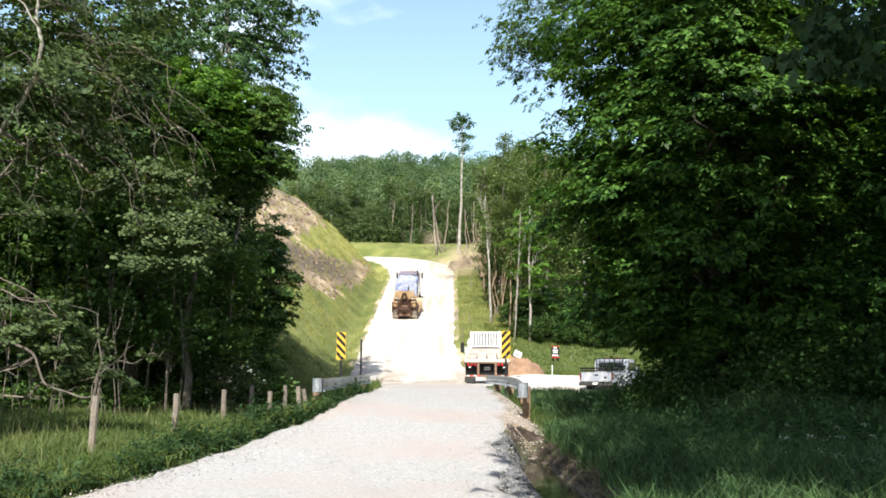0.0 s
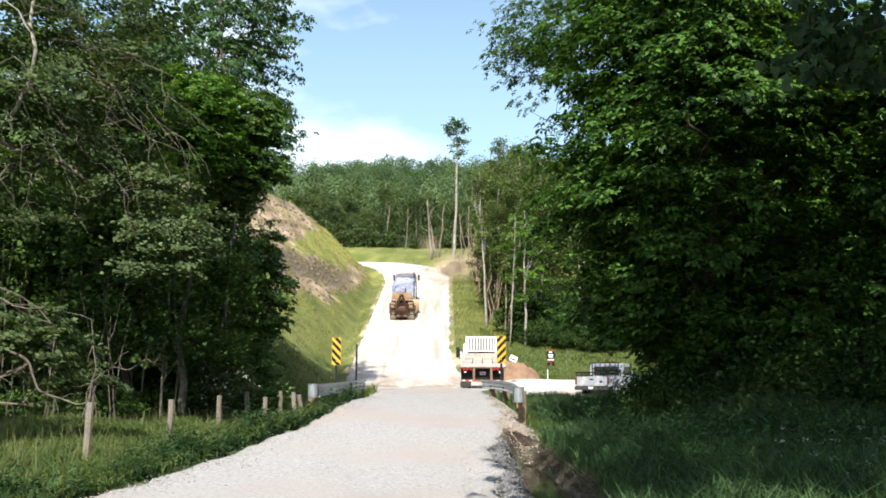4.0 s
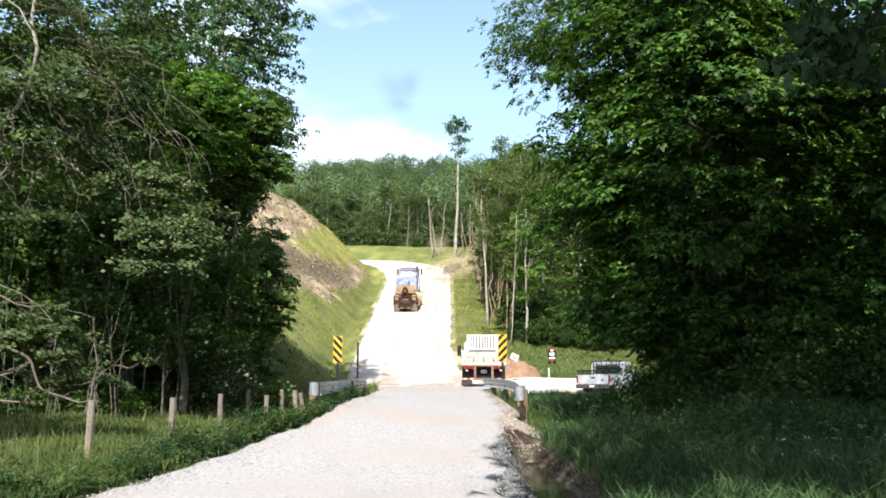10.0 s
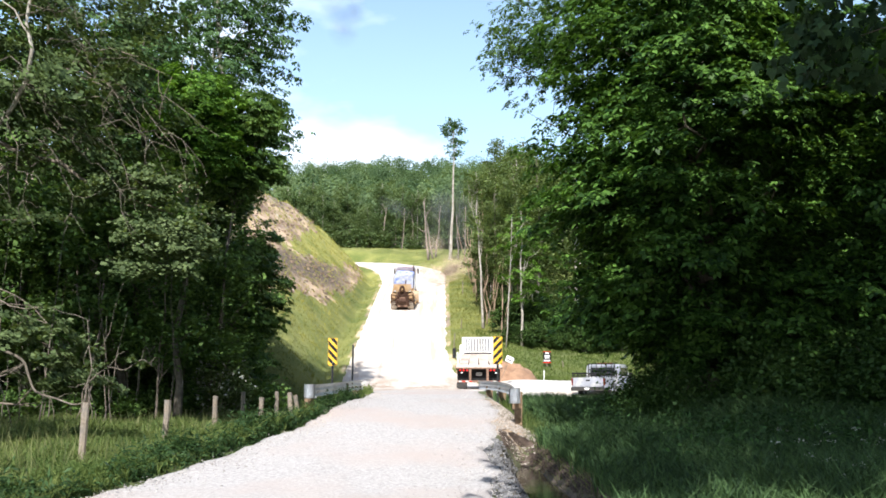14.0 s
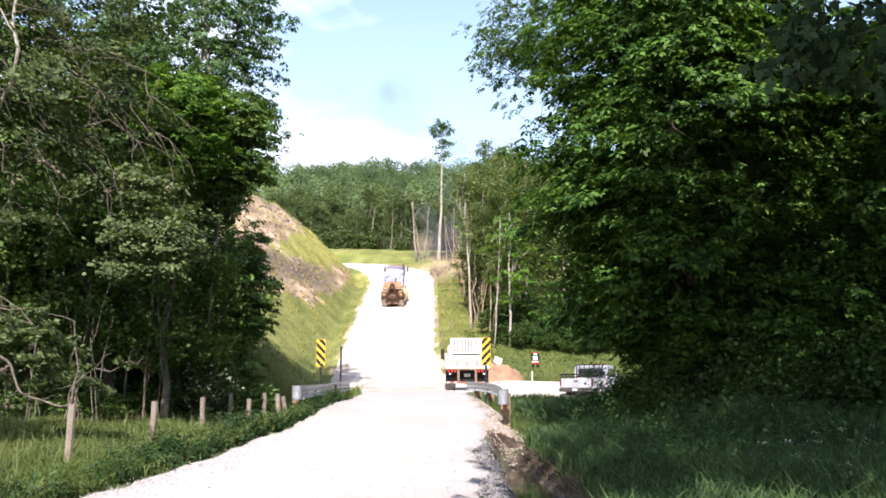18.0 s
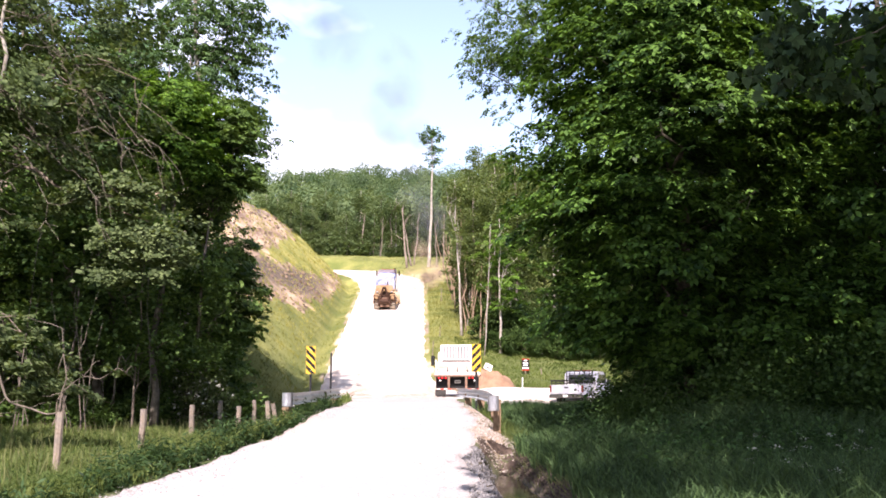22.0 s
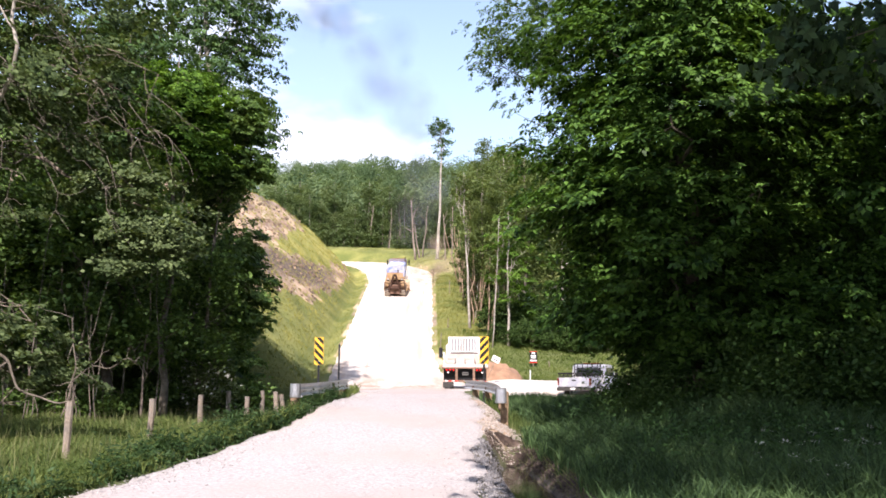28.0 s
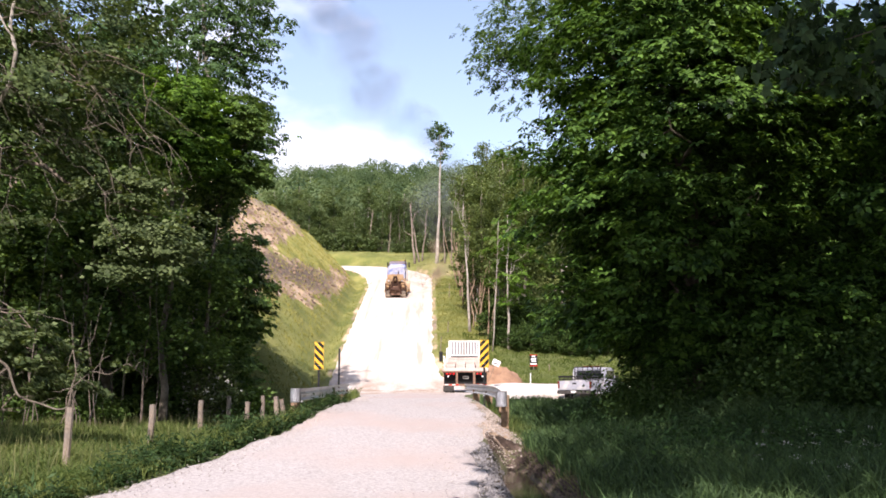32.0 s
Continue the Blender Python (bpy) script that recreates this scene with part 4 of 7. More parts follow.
tall_hickory = make_tree("hickory_tree", 25, foot(-16, 36), 19, 0.2,
          [(230, (0, 0, 14), (4.2, 3.0, 4.6)), (160, (0.4, 0, 8.6), (4.4, 2.8, 3.0))],
          LEAF_SHRUB, 0.235, 44, 0.65, BARK, "tall dark green tree in the thicket", limbs=14, limb_from=0.25, droop=0.35, layered=True)
make_tree("hickory_tree", 26, foot(-12.6, 38), 17.5, 0.2,
          [(300, (0, 0, 13.6), (3.8, 3.0, 4.8)), (110, (0.2, 0, 7.2), (3.0, 2.4, 2.2))],
          LEAF_TALL, 0.19, 62, 0.62, BARK, "tall green tree in the thicket", limbs=14, limb_from=0.3, droop=0.35, layered=True)

for x, y, s, turn in ((-20.5, 44, 1.0, 40), (-25, 37, 1.05, 100), (-17.0, 50, 0.85, 200), (-19, 55, 0.9, 290), (-24, 29, 0.9, 150)):
    copy_thing(tall_hickory, Matrix.Translation(foot(x, y)) @ pose(0, 0, 0, 0, 0, turn) @ Matrix.Scale(s, 4))
# added behind the front trees, out of sight, for its shadow on the bank
make_tree("hickory_tree", 28, foot(-14.6, 47.5), 14.5, 0.16,
          [(150, (0, 0, 10.2), (2.5, 2.4, 3.6)), (70, (0, 0, 5.6), (2.2, 2.0, 2.2))],
          LEAF_SHRUB, 0.20, 56, 0.65, BARK, "hidden green tree added behind the thicket to shade the bank", limbs=10, limb_from=0.25, droop=0.35, layered=True)
make_tree("hickory_tree", 29, foot(-10.8, 51), 5.6, 0.11,
          [(100, (0.3, 0, 3.3), (1.9, 1.8, 1.9))],
          LEAF_SHRUB, 0.20, 56, 0.6, BARK, "small dark tree on the grass bank", limbs=8, limb_from=0.25, droop=0.35, layered=True)

# thin-stemmed saplings of the thicket: three patterns, copied
sapling = []
for k in range(3):
    sapling.append(make_tree("sapling", 31 + k, foot(-11.5 - 2.3 * k, 35.6 + 1.1 * k), 8.6, 0.055,
                   [(80, (0.2, 0, 6.6), (1.7, 1.4, 2.0)), (46, (-0.2, -0.2, 3.4), (1.5, 1.2, 1.4))],
                   LEAF_SHRUB, 0.19, 35, 0.46, TWIG, "slender sapling with bare lower stem in the thicket", group="thicket saplings", limbs=8, limb_from=0.15, lean=(0.5 - 0.4 * k, 0), droop=0.3))
spots = [(-8.8, 36.6), (-10.2, 34.0), (-13.4, 34.2), (-15.4, 34.8), (-17.6, 35.2), (-19.4, 36.0), (-12.4, 33.0), (-16.4, 32.8), (-18.4, 32.6), (-20.5, 34), (-10.6, 38.5), (-14.4, 38)]
for k, (x, y) in enumerate(spots):
    copy_thing(sapling[k % 3], Matrix.Translation(foot(x, y)) @ pose(0, 0, 0, rng.uniform(-4, 4), rng.uniform(-4, 4), rng.uniform(0, 360)) @ Matrix.Scale(rng.uniform(0.85, 1.2), 4))

# bare stems that lean about under the leaves
for k in range(24):
    x, y = rng.uniform(-17.5, -7.6), rng.uniform(29.0, 33.0)
    tip = (rng.normal() * 0.9, rng.normal() * 0.4, rng.uniform(3.5, 7.5))
    stem = link("bare_sapling", tube(wander(rng, (0, 0, -0.2), tip, 7, 0.06), [rng.uniform(0.014, 0.028) * (1 - 0.12 * i) for i in range(7)], 6), TWIG if k % 3 == 0 else BARK, smooth=True)
    stem.matrix_world = Matrix.Translation(foot(x, y))
    tagged(stem, "thin bare grey stem standing in the thicket", "sapling", "bare stems")


def make_shrub(name, seed, x, y, wide, tall, leaf, size, n, label, group="", per=52, blossoms=0):
    rng = np.random.default_rng(seed)
    root = thing(name, Matrix.Translation(foot(x, y, 0.05)), label, "shrub", group)
    for k in range(5):
        e = np.array((rng.uniform(-0.5, 0.5) * wide, rng.uniform(-0.5, 0.5) * wide, tall * rng.uniform(0.6, 0.9)))
        part("stem", tube(wander(rng, (rng.normal() * 0.1, rng.normal() * 0.1, -0.1), e, 5, 0.06), [0.03, 0.025, 0.02, 0.014, 0.006], 5), TWIG, root)
    pts = ball_points(rng, n, (0, 0, tall * 0.5), (wide, wide * 0.8, tall * 0.55), floor=0.1)
    quads("crown", clumps(rng, pts, 0.42, per, size, droop=0.2), leaf, root)
    if blossoms:
        q = leaf_corners(rng, ball_points(rng, blossoms, (0, -0.1, tall * 0.55), (wide * 1.02, wide * 0.9, tall * 0.56), shell=0.15, floor=0.2), 0.13, wide=0.9)
        tagged(quads("blossom", q, BLOSSOM, root), "cream flower heads", kind="stuff")
    return root


dense = make_shrub("thicket_shrub", 41, -10.5, 45.0, 2.6, 6.4, LEAF_SHRUB, 0.29, 150, "dense dark green shrub on the bank's foot", "thicket shrubs", 38)
for k, (x, y, s) in enumerate([(-13.5, 45.5, 1.1), (-17, 46, 1.25), (-21, 46, 1.3), (-9.0, 43, 0.6), (-12.4, 42, 0.75), (-15.5, 42.5, 0.85), (-19, 42.5, 1.0), (-23.5, 42, 1.3), (-15, 49, 1.5), (-20, 50, 1.6), (-26, 48, 1.7)]):
    copy_thing(dense, Matrix.Translation(foot(x, y)) @ pose(0, 0, 0, 0, 0, 67 * k) @ Matrix.Scale(s, 4))
make_shrub("flowering_shrub", 42, -8.35, 36.6, 1.25, 2.4, LEAF_PALE, 0.12, 80, "shrub with cream flower heads at the meadow's edge", per=56, blossoms=260)
low = make_shrub("low_shrub", 43, -11.6, 34.0, 1.1, 1.3, LEAF_SHRUB, 0.13, 46, "low dark shrub along the thicket", "low shrubs", 48)
for k, (x, y, s) in enumerate([(-13.2, 33.6, 1.2), (-15.2, 33.2, 1.0), (-17.2, 33.0, 1.3), (-19.2, 32.6, 1.4), (-10.2, 36.4, 1.3), (-7.6, 39.6, 1.3), (-21, 31.5, 1.5)]):
    copy_thing(low, Matrix.Translation(foot(x, y)) @ pose(0, 0, 0, 0, 0, 50 * k) @ Matrix.Scale(s, 4))
box_elder = make_tree("box_elder_tree", 27, foot(-10.5, 21.0), 4.6, 0.09,
          [(66, (1.0, 0.0, 2.5), (1.6, 1.2, 0.9)), (24, (2.1, 0.2, 1.6), (0.9, 0.8, 0.4)), (40, (-0.6, 0, 2.4), (1.3, 1.0, 1.1))],
          LEAF_PALE, 0.13, 46, 0.34, TWIG, "small tree with low pale crooked boughs by the meadow", limbs=9, limb_from=0.25, wide=0.9, layered=True)

rng = np.random.default_rng(6)
for name, way, r in (("crooked_bough", [(0.0, 0.0, 2.2), (0.7, -0.5, 2.3), (1.4, -0.8, 2.1), (1.6, -0.8, 1.75), (1.8, -0.8, 1.42), (2.2, -0.8, 1.22), (2.6, -0.8, 1.15), (2.9, -0.8, 1.17)], 0.038),
                     ("rising_bough", [(2.9, -0.8, 1.17), (2.9, -0.8, 1.6), (2.97, -0.8, 1.92), (2.88, -0.8, 2.45), (2.8, -0.75, 3.0)], 0.02),
                     ("forked_bough", [(2.9, -0.8, 1.6), (3.3, -0.8, 1.92), (3.7, -0.8, 1.88), (4.05, -0.85, 2.08), (4.24, -0.85, 2.0)], 0.016),
                     ("dead_spray", [(1.5, -0.8, 2.0), (1.1, -0.8, 1.78), (0.8, -0.85, 1.72), (0.4, -0.9, 1.55)], 0.02)):
    line = [Vector(p) + Vector(rng.normal(size=3) * 0.02) for p in way]
    bm = tube(spline(line, 4), [r * (1 - 0.6 * i / (len(line) * 4 - 4)) for i in range(len(line) * 4 - 3)], 7)
    for j in range(5):
        a = line[1 + j % (len(line) - 1)]
        tube(wander(rng, a, np.array(a) + rng.normal(size=3) * (0.35, 0.1, 0.22), 4, 0.03), [0.012, 0.009, 0.006, 0.003], 4, bm)
    part(name, bm, BARK, box_elder, "bare crooked brown bough", smooth=True)
tips = np.array([(4.1, -0.9, 2.0), (3.9, -0.9, 2.1), (3.2, -0.9, 2.0), (2.85, -0.8, 2.6), (2.9, -0.8, 2.0)])
tagged(quads("bough_leaves", clumps(rng, tips, 0.14, 22, 0.10, wide=0.8), LEAF_PALE, box_elder), "few pale leaves at the bough tips", kind="stuff")

# brush under the maples
brush = make_shrub("verge_shrub", 51, 7.9, 20.6, 1.5, 1.8, LEAF_BRUSH, 0.085, 90, "dark green shrub on the rank verge", "verge shrubs", 120)
for k, (x, y, s) in enumerate([(8.2, 18.6, 1.15), (9.2, 18.4, 1.3), (11.3, 18.0, 1.45), (8.3, 20.5, 1.4), (10.6, 20.4, 1.6), (13.2, 19.5, 1.8), (7.4, 23.5, 1.2), (9.5, 24, 1.8), (5.3, 21.0, 0.9), (5.25, 20.9, 0.85), (13, 25, 2.2), (16, 22, 2.2), (11, 28, 2.4), (16, 28, 2.6)]):
    copy_thing(brush, Matrix.Translation(foot(x, y)) @ pose(0, 0, 0, 0, 0, 77 * k) @ Matrix.Scale(s, 4))

# woods up the right side of the hill, leafed to the ground along their edge
woods = []
for k in range(3):
    woods.append(make_tree("woodland_tree", 61 + k, foot(9 + 3.4 * k, 78 + k), 16.5, 0.17,
                 [(56, (0, 0, 12.4), (2.6, 2.6, 4.2)), (44, (0.3, 0, 7.2), (2.5, 2.4, 2.8)), (18, (0, 0, 3.0), (2.0, 2.0, 1.8))],
                 LEAF_MID, 0.25, 60, 0.78, PALE_BARK if k == 1 else BARK, "tall green woodland tree on the hillside", group="hillside woods", limbs=6, limb_from=0.25))
rng = np.random.default_rng(9)
spots = [(5.6, 84), (6.2, 90), (7.6, 86), (6.4, 97), (8.6, 94), (7.4, 103), (10, 101), (6.8, 110), (9.4, 109), (12, 106), (8.6, 117), (11.5, 115), (7.2, 124), (10.4, 123), (14, 120), (13, 90), (15.5, 85), (18, 80), (22, 82), (20, 88), (26, 84), (16, 97), (20, 96), (24, 92), (30, 88), (16, 110), (20, 106), (26, 100), (12, 131), (17, 128), (22, 118), (30, 108), (34, 96)]
for k, (x, y) in enumerate(spots):
    copy_thing(woods[k % 3], Matrix.Translation(foot(x, y)) @ pose(0, 0, 0, 0, 0, rng.uniform(0, 360)) @ Matrix.Scale(rng.uniform(0.82, 1.15) * (0.8 if x < 8 else 1.0), 4))
make_tree("young_maple_tree", 64, foot(7.0, 72.5), 11.0, 0.12,
          [(44, (0, 0, 8.0), (2.0, 1.8, 2.6)), (26, (0.3, 0, 5.0), (1.7, 1.6, 1.6))],
          LEAF_BRIGHT, 0.17, 16, 0.75, PALE_BARK, "young tree with fresh yellow-green leaves below the woods", limbs=10, limb_from=0.3, wide=0.6, starry=6)
edge_shrub = make_shrub("hillside_shrub", 52, 8.0, 76.0, 2.0, 3.2, LEAF_SHADE_TONED, 0.18, 64, "leafy shrub along the foot of the woods, coloured shade-dark", "hillside shrubs", 84)
for k in range(16):
    x, y = (6.8 + 1.5 * k, 76.5 + rng.uniform(-0.6, 1.0)) if k < 9 else (6.0 + rng.uniform(-0.4, 1.0), 80 + 5.0 * (k - 9))
    copy_thing(edge_shrub, Matrix.Translation(foot(x, y)) @ pose(0, 0, 0, 0, 0, rng.uniform(0, 360)) @ Matrix.Scale(rng.uniform(0.7, 1.25), 4))
# brush that the woods send down the grass slope
for k, (x, y, size) in enumerate([(6.5, 73.6, 0.5), (7.7, 72.3, 0.62), (9.0, 72.9, 0.7), (10.1, 72.5, 0.6), (11.3, 73.0, 0.75), (12.6, 73.6, 0.7), (13.9, 74.2, 0.8), (8.4, 74.6, 0.8), (10.7, 75.0, 0.85), (15.4, 75.0, 0.8), (9.6, 71.9, 0.45), (11.9, 72.0, 0.55), (13.2, 72.6, 0.6)]):
    copy_thing(edge_shrub, Matrix.Translation(foot(x, y)) @ pose(0, 0, 0, 0, 0, 83 * k) @ Matrix.Scale(size, 4))
# slim trees with bare pale stems at the edge of the cut
for k, (px, y, top, r, lean) in enumerate([(4.25, 79, 14.0, 0.12, (-0.6, 0)), (5.9, 76, 9.5, 0.11, (0.9, 0)), (6.3, 76.6, 8.0, 0.09, (0.4, 0)), (5.2, 90, 12, 0.10, (-0.5, 0)), (6.4, 97, 13, 0.10, (0.6, 0)), (5.4, 104, 13, 0.11, (-0.4, 0)), (5.0, 84, 7, 0.07, (0.6, 0)), (4.9, 87, 6, 0.07, (-0.7, 0))]):
    make_tree("slim_tree", 71 + k, foot(px, y), top, r, [(16, (lean[0], 0, top * 0.92), (1.3, 1.2, 1.6)), (9, (lean[0] * 0.6, 0, top * 0.62), (1.2, 1.1, 1.4))],
              LEAF_MID, 0.28, 30, 0.6, TAN_BARK if k % 2 else PALE_BARK, "slim tree with a long bare pale stem", group="slim trees", lean=lean, limbs=6, limb_from=0.45)
# bare poles in front of the woods
for k, (x, y, tall) in enumerate([(5.62, 72, 10.5), (5.6, 75.8, 7.0), (6.9, 76.2, 8.0), (8.3, 75.6, 5.5)]):
    tip = (rng.normal() * 0.35, rng.normal() * 0.3, tall)
    way = wander(rng, (0, 0, -0.3), tip, 7, 0.04)
    bm = tube(way, [rng.uniform(0.05, 0.09) * (1 - 0.12 * i) for i in range(7)], 6)
    for j in range(3):
        s = way[3 + j]
        tube(wander(rng, s, s + np.array((rng.normal() * 0.8, 0.2, rng.uniform(0.5, 1.4))), 4, 0.05), [0.03, 0.022, 0.016, 0.008], 4, bm)
    bare = link("bare_pole_tree", bm, TAN_BARK if k % 3 else PALE_BARK, smooth=True)
    bare.matrix_world = Matrix.Translation(foot(x, y))
    tagged(bare, "bare pale young tree at the foot of the woods", "tree", "bare young trees")
# fallen and broken limbs along the cut
for k in range(44):
    x, y = 4.1 + rng.uniform(0, 1.5), rng.uniform(80, 112)
    tip = (rng.normal() * 1.0, rng.normal(), rng.uniform(1.5, 7.5))
    stick = link("broken_stem", tube(wander(rng, (0, 0, -0.2), tip, 5, 0.12), [0.07, 0.06, 0.05, 0.04, 0.02], 5), TAN_BARK, smooth=True)
    stick.matrix_world = Matrix.Translation(foot(x, y))
    tagged(stick, "broken brown stem leaning at the wood's edge", "dead wood", "broken stems")

# the lone tall tree and the snags on the crest
make_tree("tall_bare_tree", 81, foot(2.15, 128), 21.0, 0.26, [(30, (0.3, 0, 19.8), (2.1, 1.7, 1.5)), (16, (0.5, 0, 17.2), (1.7, 1.4, 1.9))], LEAF_TALL, 0.34, 26, 0.55, PALE_BARK, "tall tree with a long pale trunk and small ragged crown", limbs=16, limb_from=0.72, lean=(0.7, 0))
for k, (px, y, top, r) in enumerate([(-0.9, 131, 8.5, 0.19), (-0.2, 132, 8.0, 0.15), (0.1, 133, 7.0, 0.14), (-8.6, 146, 8.5, 0.12), (-6.4, 148, 8.0, 0.10), (-3.4, 147, 9.0, 0.11), (4.4, 130, 9, 0.13), (3.4, 131, 7, 0.12), (-12, 149, 5, 0.07), (-5.2, 144.8, 7.5, 0.08)]):
    way = wander(rng, (0, 0, -0.3), (rng.normal() * 0.5, 0, top * rng.uniform(0.85, 1.15)), 7, 0.06)
    bm = tube(way, [r * (1 - 0.11 * i) for i in range(7)], 7)
    for j in (3, 4, 5):
        tube(wander(rng, way[j], way[j] + np.array((rng.normal() * 0.7, rng.normal() * 0.3, rng.uniform(0.6, 2.0))), 4, 0.04), [r * 0.4, r * 0.32, r * 0.24, r * 0.1], 5, bm)
    snag = link("snag", bm, SNAG_BARK, smooth=True)
    snag.matrix_world = Matrix.Translation(foot(px, y))
    tagged(snag, "bare pale dead trunk at the wood's edge", "dead tree", "snags")

# wood beyond the crest
crest = []
for k in range(3):
    crest.append(make_tree("crest_tree", 91 + k, foot(-9 - 6 * k, 152 + k), 12.5, 0.15,
                 [(44, (0, 0, 9.0), (2.7, 2.6, 3.6)), (20, (0, 0, 5.0), (2.4, 2.2, 2.0))], LEAF_CREST, 0.30, 60, 0.85, PALE_BARK if k == 0 else BARK, "green tree at the edge of the far wood", group="crest woods", limbs=4, limb_from=0.4))
for k in range(40):
    x, y = -31 + 1.32 * (k % 34) + rng.uniform(-0.6, 0.6), (148 if k % 2 else 156) + rng.uniform(-2, 3)
    copy_thing(crest[k % 3], Matrix.Translation(foot(x, y)) @ pose(0, 0, 0, 0, 0, rng.uniform(0, 360)) @ Matrix.Scale(rng.uniform(0.48, 0.92), 4))

crest_shrub = make_shrub("crest_shrub", 53, -24.0, 147.0, 2.0, 3.2, LEAF_CREST, 0.28, 50, "leafy green shrub along the far wood", "crest shrubs", 36)
for k in range(15):
    x, y = -26 + 2.15 * k + rng.uniform(-0.7, 0.7), 146 + rng.uniform(-1.5, 3)
    copy_thing(crest_shrub, Matrix.Translation(foot(x, y)) @ pose(0, 0, 0, 0, 0, rng.uniform(0, 360)) @ Matrix.Scale(rng.uniform(0.7, 1.2), 4))



def crown_shell(rng, centre, radii, lobes, per, size):
    """A far crown: rounded lobes round a core, each clad in small leaves that face outwards."""
    d = unit(rng.normal(size=(lobes, 3)) * (1, 0.8, 0.9) + (0, -0.25, 0.3))
    mids = np.array(centre) + d * np.array(radii) * 0.58
    lobe_r = np.array(radii) * rng.uniform(0.42, 0.62, (lobes, 1))
    n = unit(rng.normal(size=(lobes, per, 3)) + (0, -0.35, 0.25))
    pos = mids[:, None, :] + n * lobe_r[:, None, :] * rng.uniform(0.82, 1.06, (lobes, per, 1))
    face = (n + (0, 0, 0.35) + rng.normal(size=n.shape) * 0.30).reshape(-1, 3)
    way = np.cross(face, rng.normal(size=face.shape))
    return leaf_corners(rng, pos.reshape(-1, 3), size, droop=0.1, wide=0.9, along=way, up=face)


rows_w, tone_w, trunks = [], [], bmesh.new()
for k in range(390):
    y = 158 + 205 * min(1.0, k / 320) ** 0.95 + rng.uniform(-4, 4)
    x = rng.uniform(-0.27, 0.14) * y
    s = rng.uniform(0.75, 1.2) * (1.0 if y < 300 else 0.9)
    wide = rng.uniform(2.8, 4.6) * s
    z = height(x, y)
    crown = crown_shell(rng, (x, y, z + 9.0 * s), (wide, wide, rng.uniform(3.6, 5.4) * s), 9, 76 if y < 260 else 56, 0.50)
    skirt = crown_shell(rng, (x, y, z + 3.2), (3.0, 2.6, 2.8), 4, 34 if y < 185 else 12, 0.50)
    rows_w += [crown, skirt]
    tone_w.append(np.full(4 * (len(crown) + len(skirt)), rng.uniform(0.0, 1.0), np.float32))
    if y < 200:
        tube([(x, y, z - 0.3), (x + rng.normal() * 0.3, y, z + 8 * s)], [0.2, 0.1], 5, trunks)
far_woods = tagged(quads("far_woods", np.concatenate(rows_w), LEAF_FAR), "dense green woods covering the far hill", "woods", kind="stuff")
far_woods.data.attributes.new("kin", "FLOAT", "POINT").data.foreach_set("value", np.concatenate(tone_w))
far_trunks = tagged(link("far_trunks", trunks, BARK), "grey trunks inside the far woods", "woods", kind="stuff")


# ---- bridge rails, markers, fence ----
def beam_mesh(path, flare=0.0):
    """A W-section rail swept along the path, its waves facing the road."""
    prof = [(-0.145, 0.0), (-0.118, 0.03), (-0.08, 0.075), (-0.042, 0.075), (-0.015, 0.03), (0.015, 0.03), (0.042, 0.075), (0.08, 0.075), (0.118, 0.03), (0.145, 0.0)]
    bm = bmesh.new()
    rows = []
    pts = [Vector(p) for p in path]
    for i, p in enumerate(pts):
        way = (pts[min(i + 1, len(pts) - 1)] - pts[max(i - 1, 0)])
        out = Vector((way.y, -way.x, 0)).normalized()
        front = [bm.verts.new(p + out * d + Vector((0, 0, h))) for h, d in prof]
        back = [bm.verts.new(p + out * (d - 0.012) + Vector((0, 0, h))) for h, d in reversed(prof)]
        rows.append(front + back)
    n = len(rows[0])
    for a, b in zip(rows, rows[1:]):
        for k in range(n):
            bm.faces.new((a[k], a[(k + 1) % n], b[(k + 1) % n], b[k]))
    bm.faces.new(rows[0])
    bm.faces.new(rows[-1][::-1])
    bmesh.ops.recalc_face_normals(bm, faces=bm.faces)
    return bm


